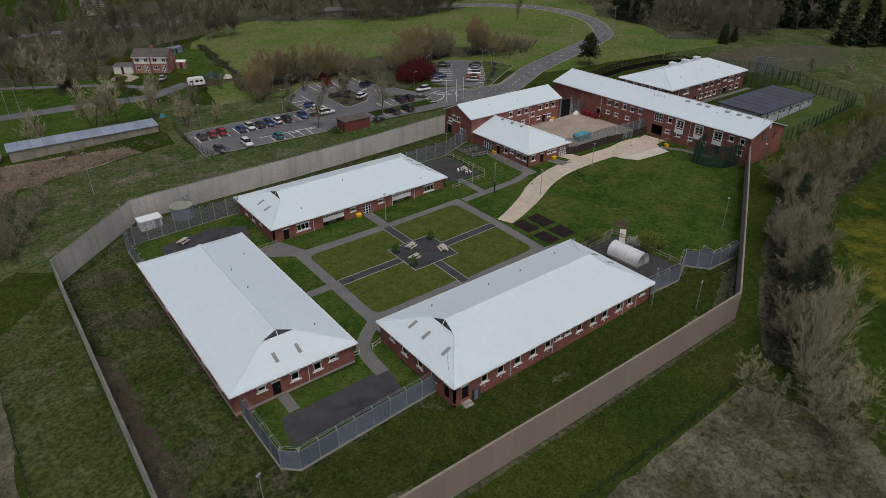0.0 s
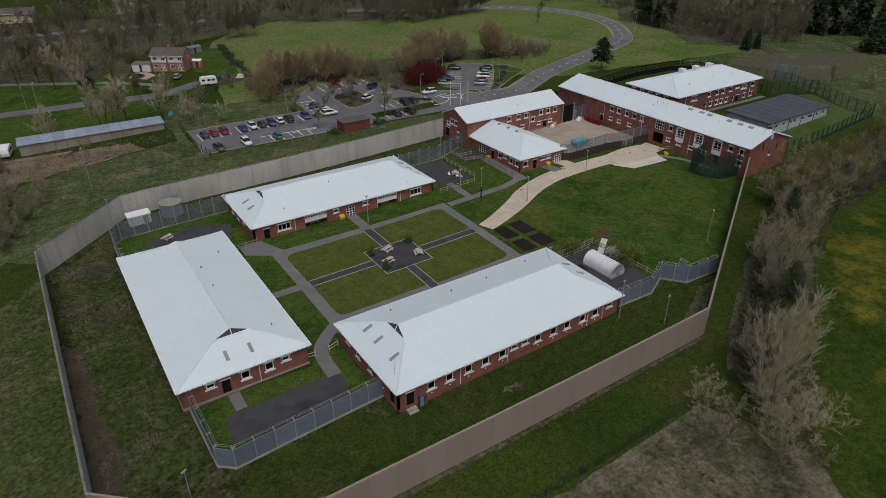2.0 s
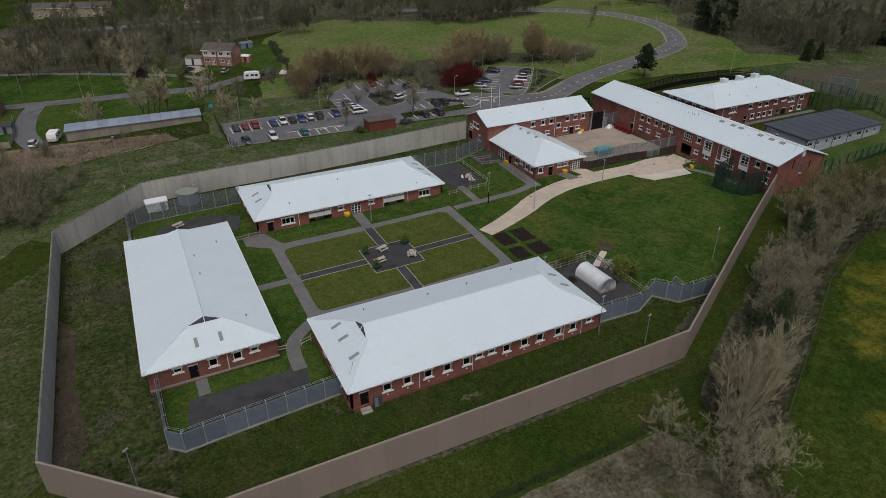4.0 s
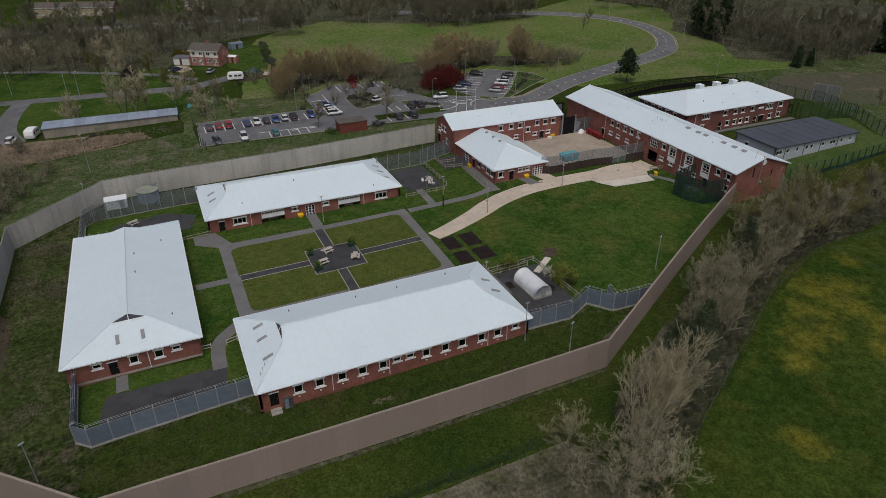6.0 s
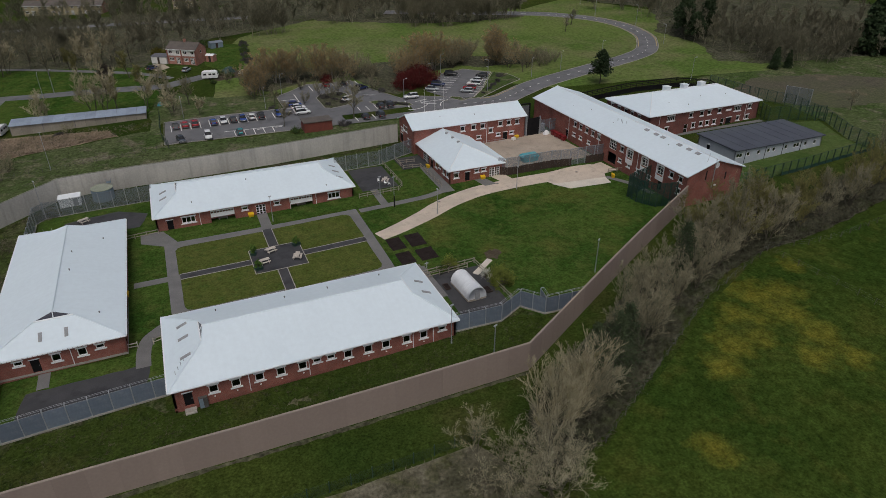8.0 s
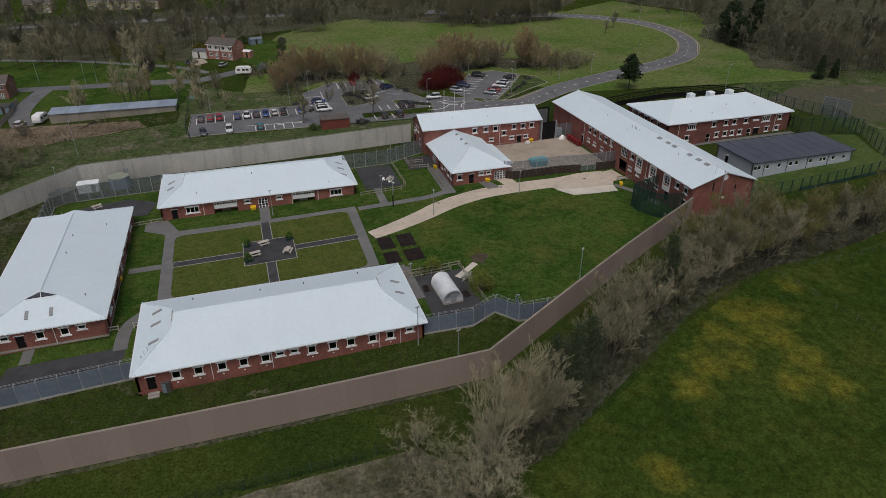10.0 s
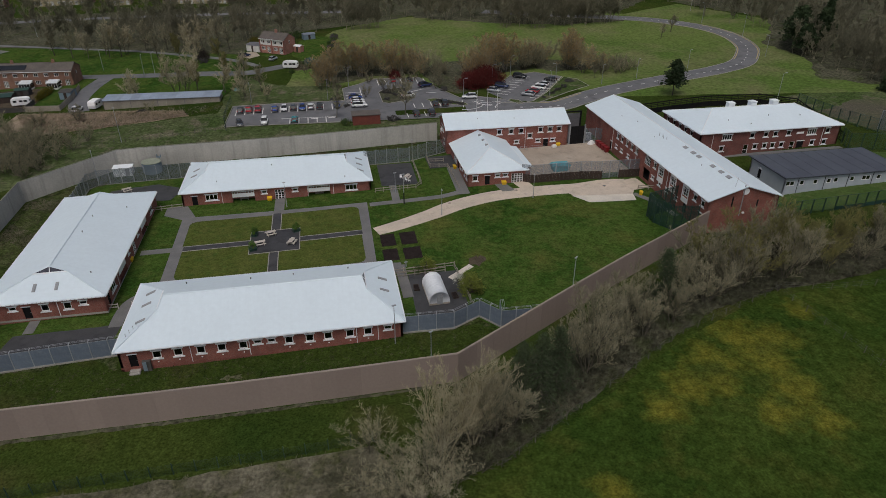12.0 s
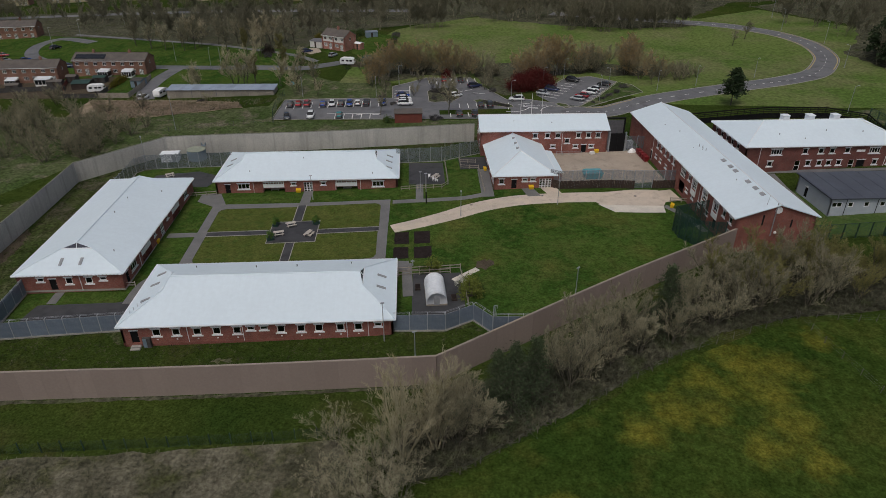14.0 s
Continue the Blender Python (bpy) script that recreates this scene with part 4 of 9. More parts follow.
LIT = "brown leaf litter and dead bramble under bare trees"
litter_edge = smooth_path([(83, 19.4), (89.4, 20.6), (96, 24.2), (104.4, 28.8), (113, 33.8), (121.5, 38.2), (129, 41.8), (136.5, 44), (142, 45.4), (156.8, 46.2), (173.97, 49), (197.02, 53.4), (226.42, 58.24)])
sheet("woodland_floor", wander(litter_edge + [(226.6, 65.14), (196.66, 61.76), (173.71, 58.69), (158.72, 57.58), (147.21, 58.09), (140.16, 54.26), (124.84, 49.9), (111.08, 43.83), (101.41, 38.82), (91.68, 33.59), (83.8, 28.39)], 2.0, 0.5, 60), 0.016, LITTER, LIT, "ground")
for k, area in enumerate(([(72, 186), (78, 178), (84, 179), (90, 184), (104, 183), (106, 190), (96, 199), (76, 201)], [(107, 175), (113, 160), (121, 162), (132, 178), (144, 180), (151, 174), (166, 172), (168, 184), (140, 193), (118, 197), (106, 190)],
                          [(-160, 300), (-62, 270), (-20, 254), (10, 242), (31, 230), (44, 222), (52, 240), (72, 256), (84, 262), (110, 276), (130, 292), (140, 330), (-60, 336), (-190, 320)], [(-50, 100), (-8, 100), (4, 118), (6, 146), (-8, 154), (-60, 164), (-70, 120)],
                          [(118, 276), (150, 253), (176, 242.6), (204, 241.6), (208, 247), (198, 260), (212, 262), (240, 290), (290, 290), (300, 350), (60, 360), (110, 310)], [(254, 252), (266, 232), (250, 206), (236, 190), (238, 168), (226, 146), (236, 137), (262, 131), (300, 122), (350, 130), (380, 260), (290, 296), (244, 278)])):
    sheet("woodland_floor", wander(area, 3.0, 0.9, 61 + k), 0.018 + 0.001 * k, OLIVE if k == 3 else LITTER, "olive rough grass under bare scrub" if k == 3 else LIT, "ground")
sheet("bracken_strip", wander([(-14.92, 153.36), (-13.8, 171.01), (3.62, 168.3), (21.85, 166.06), (33.97, 161.48), (35.98, 156.49), (23.89, 154.5), (11.72, 152.47), (1.57, 151.16)], 3, 0.5, 56), 0.012, BRACKEN, "bleached brown dead grass below the garages", "grass")
sheet("rough_ground", wander([(200.5, 62), (300, 64), (330, 128), (262, 130), (236, 136.5), (203.6, 132), (209.6, 99), (206.8, 86.6), (200.6, 75)], 4, 0.5, 80), 0.011, OLIVE, "olive rough ground beyond the fence", "grass")
sheet("rubble_ground", wander([(205.74, 119.19), (219.82, 125.04), (242.7, 119.22), (261, 104.68), (251.43, 93.41), (234.47, 91.19), (219.26, 93.71), (211.86, 100.95), (207.54, 109.27)], 2, 0.9, 57), 0.014, RUBBLE, "bare rubble-strewn earth beyond the fence", "soil")
sheet("access_road", [(93.29, 144.52), (113.4, 143.31), (122.45, 142.14), (133.5, 139.92), (137.48, 139.17), (139.83, 114.99), (131.8, 115.21), (131.69, 132.82), (128.57, 137.65), (112.42, 139.25), (92.29, 141.22), (78.15, 142.47), (78.13, 149.4), (93.28, 148.82)], 0.030, ROAD, "grey asphalt access road behind the gatehouse", "road")
sheet("car_park", [(46.8, 144.47), (77.65, 142.46), (80.15, 148.86), (113.37, 147.58), (120.38, 146.98), (129.02, 145.41), (129.14, 148.79), (126.72, 150.4), (119.34, 154.98), (113.35, 155.6), (107.36, 170.4), (104.92, 179.41), (90.08, 180.17), (84.66, 175.33), (79.86, 172.09), (79.73, 160.35), (47.61, 161.87)], 0.032, ROAD, "grey asphalt car park with white bay lines", "car park")
sheet("car_park", [(126.94, 149.06), (133.32, 147.44), (139.78, 154.31), (149.59, 167.72), (142.93, 175.1), (134.32, 173.52), (123.11, 158.33)], 0.034, ROAD, "upper car park with bays on both sides", "car park")
main = smooth_path([(113.39, 145.45), (122.42, 144.64), (131.46, 142.66), (139.3, 141.8), (146, 144.4), (156.4, 148.8), (170, 152.8), (185, 157.2), (195, 160.2), (204, 163.4), (213.2, 168), (221, 176.6), (228, 188), (231.6, 204.6), (229, 220.6), (221, 234), (213, 242.4), (192, 256), (151, 280)])
strip_grid("main_road", main, 7.6, 0.036, ROAD, "winding two-lane asphalt road", "road")
strip_grid("estate_road", smooth_path([(61.91, 201.81), (54, 198.56), (47.04, 196.87), (23.91, 202.98), (-0.76, 208.88), (-21.62, 212.5), (-40.43, 217.33), (-61.67, 233.06), (-70.34, 252.35), (-65.95, 266.23), (-48.93, 256.86)]), 5.0, 0.030, ROAD, "narrow grey estate road between greens", "road")
strip_grid("estate_road", smooth_path([(1.92, 207.64), (0.04, 193.92), (0.34, 179.5), (3.62, 168.7)]), 5.4, 0.032, ROAD, "short grey lane to the garages", "road")
strip_grid("footpath", smooth_path([(52, 204.14), (44.07, 212.98), (31.1, 223.54), (9.4, 241.04), (-21.74, 255.62), (-63.86, 274.42)]), 2.4, 0.028, ROAD, "grey footpath across the green", "path")
strip_grid("estate_road", smooth_path([(-129.79, 322.18), (-42.88, 321.04), (29.83, 312.17), (90.71, 299.28)]), 6.0, 0.028, ROAD, "grey road below the trees", "road")


def kerb(path, label="concrete kerb along the asphalt"):
    l, r = ribbon(path, 0.16)
    tagged(part("kerb", strip_mesh(l, r, -0.02, 0.14), KERB, None), label, "kerb", "", "structure")


l, r = ribbon(main, 7.8)
kerb(l[6:])
kerb(r[14:])
kerb([(46.7, 144.28), (77.55, 142.27)])
kerb([(46.6, 144.47), (47.41, 161.98), (79.73, 160.54)])
kerb([(79.73, 160.54), (79.66, 172.09), (84.66, 175.51), (90.08, 180.35), (104.92, 179.61)])
kerb([(104.92, 179.61), (107.56, 170.4), (113.55, 155.69), (119.34, 155.17), (126.52, 150.6)])
kerb([(122.91, 158.34), (134.12, 173.73), (142.93, 175.3), (149.78, 167.7), (139.88, 154.11), (133.52, 147.25)])

for k, (isl, mt, lb) in enumerate((([(90.45, 166.35), (90.66, 156.55), (92.27, 155.34), (97.92, 156.65), (99.73, 158.79), (99.94, 167.09), (98.33, 170.05), (92.26, 169.08)], LITTER, "kerbed island of brown shrubs in the car park"), ([(103.74, 156.31), (104.94, 153.11), (112.97, 148.37), (114.57, 148.51), (114.35, 150.45), (108.95, 154.96), (105.95, 156.83)], OLIVE, "kerbed grass island in the car park"),
                                   ([(126.73, 149.63), (129.01, 145.79), (130.78, 146.28), (129.92, 149.32), (127.91, 150.55)], OLIVE, "small kerbed island of yellowed grass"), ([(131.76, 146.98), (134.94, 145.67), (146.14, 151.83), (154.2, 155.7), (153.34, 163.34), (150.16, 167.26), (140.17, 153.7), (133.91, 147.22)], OLIVE, "rough bank between car park and road"))):
    sheet("planting_island", wander(isl, 2, 0.08, 70 + k), 0.09 + 0.002 * k, mt, lb, "ground")
    kerb(isl + isl[:1], "pale kerb round a planting island")


def dash(x0, y0, x1, y1, w=0.2, z=0.046, material=None):
    dx, dy = x1 - x0, y1 - y0
    d = math.hypot(dx, dy)
    nx, ny = -dy / d * w / 2, dx / d * w / 2
    return [(x0 + nx, y0 + ny), (x0 - nx, y0 - ny), (x1 - nx, y1 - ny), (x1 + nx, y1 + ny)]


marks = Soup()
for i in range(5):
    marks.prism(ccw(dash(64.0 + 2.45 * i, 147.2, 64.0 + 2.45 * i, 143.2)), 0.0, 0.048)
for i in range(12):
    marks.prism(ccw(dash(48.9 + 2.45 * i, 153.2, 48.9 + 2.45 * i, 158.4)), 0.0, 0.048)
marks.prism(ccw(dash(61.6, 147.8, 76.6, 146.9)), 0.0, 0.048)
for x, y in ((70.66, 146.4), (75.3, 146.26)):
    marks.prism(ccw(dash(x - 0.9, y, x + 0.9, y, 0.3)), 0.0, 0.049)
for i in range(5):
    marks.prism(ccw(dash(80.3, 157.4 + 2.57 * i, 84.9, 157.4 + 2.57 * i)), 0.0, 0.048)
marks.prism(ccw(dash(85.1, 153, 85.0, 172.3)), 0.0, 0.048)
for i in range(7):
    marks.prism(ccw(dash(91.2 + 2.5 * i, 173.5, 91.1 + 2.5 * i, 178.9)), 0.0, 0.048)
for i in range(4):
    marks.prism(ccw(dash(96.3 + 2.5 * i, 142.1, 96.3 + 2.5 * i, 145.6)), 0.0, 0.048)
    marks.prism(ccw(dash(99.3 + 2.5 * i, 149.5, 99.3 + 2.5 * i, 153.4)), 0.0, 0.048)
ax, ay = 0.6, 0.8
for i in range(9):
    px, py = 124.7 + ax * 2.45 * i, 157.5 + ay * 2.42 * i
    marks.prism(ccw(dash(px, py, px + 4.4 * ay, py - 4.4 * ax)), 0.0, 0.050)
    qx, qy = 133.8 + ax * 2.45 * i, 150.6 + ay * 2.42 * i
    marks.prism(ccw(dash(qx, qy, qx + 3.6, qy - 2.6)), 0.0, 0.050)
for x0, y0, x1, y1 in ((117.36, 148.8, 121.39, 147.16), (116.35, 150.77, 120.34, 151.61), (118.35, 149.73, 124.35, 149.15), (96.3, 166.7, 98.72, 162.75), (104.35, 163.59, 107.85, 161.9), (100.34, 165.1, 104.36, 166.95), (112.98, 147.02, 113.75, 152.83)):
    marks.prism(ccw(dash(x0, y0, x1, y1, 0.22)), 0.0, 0.049)
for i in range(10, len(main) - 1, 2):
    (x0, y0), (x1, y1) = main[i], main[i + 1]
    f = 0.6
    marks.prism(ccw(dash(x0, y0, x0 + (x1 - x0) * f, y0 + (y1 - y0) * f, 0.18)), 0.0, 0.050)
for cx, cy, r, a0, a1 in ((121.94, 150.97, 4.4, 190, 262), (113.95, 150.26, 5.6, 250, 330), (126.66, 143.6, 5.0, 100, 170)):
    for i in range(6):
        a, b = (math.radians(a0 + (a1 - a0) * (i + f) / 6) for f in (0, 1.02))
        marks.prism(ccw(dash(cx + r * math.cos(a), cy + r * math.sin(a), cx + r * math.cos(b), cy + r * math.sin(b), 0.24)), 0.0, 0.0505)
tagged(part("road_marking", marks, LINE, None), "worn white bay and lane lines on the asphalt", "road marking", "", "structure")
for lo, hi, side in ((62, 92, 6.7), (64, 86, -6.7), (14, 28, 6.7)):
    l, r = ribbon(main, abs(side))
    use = l if side > 0 else r
    a, b = ribbon(use[lo:hi], 0.3)
    tagged(part("edge_line", strip_mesh(a, b, 0.0, 0.050), YELLOW_LINE, None), "faded yellow line along the road's edge", "road marking", "", "structure")


# ---- the perimeter wall ----
def perimeter(name, pts, material, label, height=4.6, thick=0.28, unit=3.2):
    ob = thing(name, Matrix.Identity(4), label, "wall", "", "structure")
    for (x0, y0), (x1, y1) in zip(pts, pts[1:]):
        d = math.hypot(x1 - x0, y1 - y0)
        k = max(1, round(d / unit))
        m = pose(x0, y0, 0, 0, 0, math.degrees(math.atan2(y1 - y0, x1 - x0)))
        me = Soup().box(0.008, d / k - 0.008, -thick / 2, thick / 2, -0.3, height).mesh("panel", material)
        for i in range(k):
            put("panel", me, ob, m @ Matrix.Translation((i * d / k, 0, 0)))
        part("joint", Soup().box(0, d, -thick / 2 + 0.02, thick / 2 - 0.02, -0.3, height - 0.02), material, ob, "", m)
        s = Soup()
        n = 8
        ring = [(0.155 * math.cos(math.pi * i / n), height + 0.13 * math.sin(math.pi * i / n)) for i in range(n + 1)]
        vs = [(-0.06, y, z) for y, z in ring] + [(d + 0.06, y, z) for y, z in ring]
        fs = [(i, i + 1, n + 2 + i, n + 1 + i) for i in range(n)] + [tuple(range(n, -1, -1)), tuple(range(n + 1, 2 * n + 2)), (0, n + 1, 2 * n + 1, n)]
        part("coping", s.add(vs, fs), CAP_GREY if material == WALL_GREY else CAP, ob, "rounded coping", m)
    return ob


perimeter("wall_north", [(101.04, 123.77), (25.15, 122.94), (9.2, 108.6), (9.0, 50.4)], WALL_GREY, "tall streaked grey concrete security wall with rounded coping")
perimeter("wall_south", [(9.0, 50.4), (24.37, 36.26), (87.95, 35.29), (140.92, 64.88)], WALL_TAUPE, "tall taupe concrete security wall with rounded coping")


# ---- fences ----
def sheet_fence(pts, height, label, panel_mat=None, unit=2.4, top=True, closed_z=0.25):
    """Posts with sheet panels and a leaning top guard."""
    ob = thing("security_fence", Matrix.Identity(4), label, "fence", "security fences", "structure")
    post = Soup().box(-0.06, 0.06, -0.07, 0.07, -0.1, height + 0.1).box(-0.05, 0.05, -0.5, 0.0, height + 0.12, height + 0.2).mesh("post", GALV)
    for (x0, y0), (x1, y1) in zip(pts, pts[1:]):
        d = math.hypot(x1 - x0, y1 - y0)
        k = max(1, round(d / unit))
        m = pose(x0, y0, 0, 0, 0, math.degrees(math.atan2(y1 - y0, x1 - x0)))
        w = d / k
        pan = Soup().box(0.07, w - 0.07, -0.03, 0.03, closed_z, height).mesh("panel", panel_mat or FENCE_BLUE)
        for i in range(k):
            put("post", post, ob, m @ Matrix.Translation((i * w, 0, 0)))
            put("panel", pan, ob, m @ Matrix.Translation((i * w, 0, 0)))
        put("post", post, ob, m @ Matrix.Translation((d, 0, 0)))
        part("plinth", Soup().box(0, d, -0.12, 0.12, -0.05, closed_z), KERB, ob, "pale concrete plinth", m)
        if top:
            s = Soup()
            for yy, zz in ((0.0, height + 0.06), (-0.26, height + 0.2), (-0.48, height + 0.22)):
                s.tube((0, yy, zz), (d, yy, zz), 0.02, 0.02, 5)
            part("top_guard", s, GALV, ob, "", m)
    return ob


BLUE = "tall blue-grey sheet steel security fence on a concrete plinth"
sheet_fence([(43.31, 50.12), (23.42, 49.08), (21.73, 50.59), (21.49, 62.67)], 2.9, BLUE)
MESHY = "tall grey security mesh fence with steel posts"
sheet_fence([(21.13, 101.13), (21.1, 112.28), (22.72, 114.04), (42.74, 114.39)], 3.5, MESHY, DENSE_MESH, 2.4, False, 0.06)
sheet_fence([(103.1, 44.5), (96.56, 45.08), (94.03, 48.42), (89.73, 46.38), (81.84, 46.97)], 2.9, BLUE)
sheet_fence([(81.72, 112.81), (92.31, 112.29), (96.68, 113.99), (102.08, 115.92)], 3.5, MESHY, DENSE_MESH, 2.4, False, 0.06)
sheet_fence([(96.56, 45.08), (96.95, 47.31)], 3.1, BLUE)


def mesh_fence(name, pts, height, label, panel_mat, steel, unit=2.5, group="fences", screen=None):
    ob = thing(name, Matrix.Identity(4), label, "fence", group, "structure")
    pw = 0.08 if height > 2 else 0.05
    post = Soup().box(-pw, pw, -pw, pw, -0.1, height + (0.05 if height > 2 else 0.2)).mesh("post", steel)
    for (x0, y0), (x1, y1) in zip(pts, pts[1:]):
        d = math.hypot(x1 - x0, y1 - y0)
        k = max(1, round(d / unit))
        w = d / k
        m = pose(x0, y0, 0, 0, 0, math.degrees(math.atan2(y1 - y0, x1 - x0)))
        pan = Soup().box(0.05, w - 0.05, -0.012, 0.012, 0.05, height).mesh("panel", panel_mat)
        scr = Soup().box(0.05, w - 0.05, 0.03, 0.05, 0.05, screen).mesh("screen", GREEN_SHEET) if screen else None
        for i in range(k + 1):
            put("post", post, ob, m @ Matrix.Translation((i * w, 0, 0)))
            if i < k:
                put("panel", pan, ob, m @ Matrix.Translation((i * w, 0, 0)))
                if scr:
                    put("screen", scr, ob, m @ Matrix.Translation((i * w, 0, 0)))
        if height > 2:
            part("rail", Soup().box(0, d, -0.03, 0.03, height - 0.02, height + 0.04), steel, ob, "", m)
    return ob


mesh_fence("mesh_fence", [(156.53, 66.89), (169, 66.73)], 3.0, "tall dark green welded mesh fence", YARD_MESH, GREEN_STEEL)
mesh_fence("mesh_fence", [(169, 66.73), (175.52, 66.65), (199.5, 67.99)], 3.0, "tall dark green welded mesh fence with a low teal screen", YARD_MESH, GREEN_STEEL, 2.5, "fences", 0.8)
mesh_fence("mesh_fence", [(199.5, 67.99), (200.37, 75.13), (206.58, 86.94), (209.24, 99.02), (205.23, 111.4), (203.11, 124.94)], 3.4, "tall green mesh fence round the far yard", YARD_MESH, GREEN_STEEL)
mesh_fence("mesh_fence", [(194.63, 96.95), (193.31, 93.23), (201.17, 90.64), (206.7, 87.53)], 4.0, "tall green mesh fence at the corner of the brick block", YARD_MESH, GREEN_STEEL)
mesh_fence("ball_net", [(210.4, 103.7), (213.4, 97.6)], 4.8, "tall grey netting panel on steel posts", FENCE_MESH, GALV, 4.3)
mesh_fence("mesh_cage", [(140.4, 75.4), (133.6, 73.6), (133.6, 70.8), (135.6, 67.2), (139.8, 66.4)], 5.0, "tall dark green mesh cage against the long building", GREEN_MESH, GREEN_STEEL, 1.4)
mesh_fence("mesh_fence", [(114.85, 95.46), (116.45, 94.41), (127.67, 93.91), (132.13, 92.95), (135.97, 92.57), (140.7, 92.16)], 4.0, "grey welded mesh fence along the service yard", FENCE_MESH, GALV)
mesh_fence("mesh_fence", [(46.6, 166.5), (46.2, 154.9), (46.4, 148.2), (47.6, 141.6)], 1.95, "low green mesh fence beside the car park", LOW_MESH, GREEN_STEEL)
mesh_fence("mesh_fence", [(-1.12, 41.82), (-1.5, 64.31), (-1.88, 94.56)], 1.8, "low green mesh fence outside the wall", LOW_MESH, GREEN_STEEL)
mesh_fence("mesh_fence", [(19.87, 26.24), (35.44, 26.89), (67.89, 26.77), (75.86, 27.05)], 1.6, "low green mesh fence beside dead grass", LOW_MESH, GREEN_STEEL)


def board_fence(pts, height, label, material, unit=0.3):
    ob = thing("board_fence", Matrix.Identity(4), label, "fence", "board fences", "structure")
    for (x0, y0), (x1, y1) in zip(pts, pts[1:]):
        d = math.hypot(x1 - x0, y1 - y0)
        k = max(1, round(d / 2.4))
        w = d / k
        m = pose(x0, y0, 0, 0, 0, math.degrees(math.atan2(y1 - y0, x1 - x0)))
        post = Soup().box(-0.06, 0.06, -0.06, 0.06, -0.1, height + 0.08).mesh("post", material)
        b = Soup()
        n = max(1, int(w / unit))
        for j in range(n):
            b.box(j * w / n + 0.012, (j + 1) * w / n - 0.012, -0.03 + 0.012 * (j % 2), 0.0 + 0.012 * (j % 2), 0.06, height - 0.03 * (j % 3) * 0.5)
        pan = b.mesh("boards", material)
        for i in range(k + 1):
            put("post", post, ob, m @ Matrix.Translation((i * w, 0, 0)))
            if i < k:
                put("boards", pan, ob, m @ Matrix.Translation((i * w, 0, 0)))
    return ob


board_fence([(115.05, 95.05), (116.64, 94), (127.46, 93.51), (132.12, 92.54)], 1.9, "dark brown close-boarded screen along the yard", WOOD_DARK)
board_fence([(156.11, 128.3), (178.95, 129.84), (193.73, 128.08), (200.09, 122.9), (196.86, 105.79), (195.01, 99.03)], 1.5, "black stained board screen behind the brick block", BLACK)
board_fence([(135.96, 92.16), (140.49, 91.77)], 1.9, "dark brown close-boarded screen beside the gate", WOOD_DARK)


def rail_fence(pts, label, rails=(0.45, 0.95), height=1.1, material=None):
    ob = thing("rail_fence", Matrix.Identity(4), label, "fence", "rail fences", "structure")
    mt = material or WOOD
    for (x0, y0), (x1, y1) in zip(pts, pts[1:]):
        d = math.hypot(x1 - x0, y1 - y0)
        k = max(1, round(d / 1.9))
        m = pose(x0, y0, 0, 0, 0, math.degrees(math.atan2(y1 - y0, x1 - x0)))
        post = Soup().box(-0.06, 0.06, -0.06, 0.06, -0.1, height).mesh("post", mt)
        for i in range(k + 1):
            put("post", post, ob, m @ Matrix.Translation((i * d / k, 0, 0)))
        for z in rails:
            part("rail", Soup().box(0, d, -0.1, -0.06, z - 0.07, z + 0.07), mt, ob, "", m)
    return ob


POST = "low grey timber post and rail fence"
rail_fence([(82.81, 97.28), (91.6, 97.11), (93.04, 99.01), (92.91, 111.67)], POST)
rail_fence([(96.49, 113.02), (96.49, 107.3), (100.47, 106.48), (100.54, 94.35)], POST)
rail_fence([(96.5, 110.29), (100.09, 109.89)], POST)
rail_fence([(36.89, 97.45), (43.14, 98.07)], POST)
rail_fence([(36.9, 62.3), (38.9, 62.2)], POST, material=TABLE)
rail_fence([(41.0, 62.2), (42.6, 62.7)], POST, material=TABLE)
rail_fence([(82.68, 63.19), (93.14, 63.14)], POST)
rail_fence([(82.68, 62), (91.37, 62.03)], POST)
rail_fence([(93.14, 62.94), (93.84, 48.92)], POST)
rail_fence([(137.35, 85.38), (141.63, 84.56)], POST)


def wire_fence(pts, label):
    ob = thing("wire_fence", Matrix.Identity(4), label, "fence", "field fences", "structure")
    rng = random.Random(77)
    for (x0, y0), (x1, y1) in zip(pts, pts[1:]):
        d = math.hypot(x1 - x0, y1 - y0)
        k = max(1, round(d / 2.9))
        m = pose(x0, y0, 0, 0, 0, math.degrees(math.atan2(y1 - y0, x1 - x0)))
        post = Soup().tube((0, 0, -0.1), (0, 0, 1.2), 0.05, 0.042, 6).mesh("post", WOOD_POST)
        for i in range(k + 1):
            put("post", post, ob, m @ Matrix.Translation((i * d / k, 0, 0)) @ Matrix.Rotation(rng.uniform(-0.06, 0.06), 4, 'X') @ Matrix.Rotation(rng.uniform(-0.06, 0.06), 4, 'Y'))
        s = Soup()
        for z in (0.35, 0.7, 1.1):
            s.tube((0, 0.07, z), (d, 0.07, z), 0.006, 0.006, 3)
        part("wire", s, LEAD, ob, "", m)
    return ob


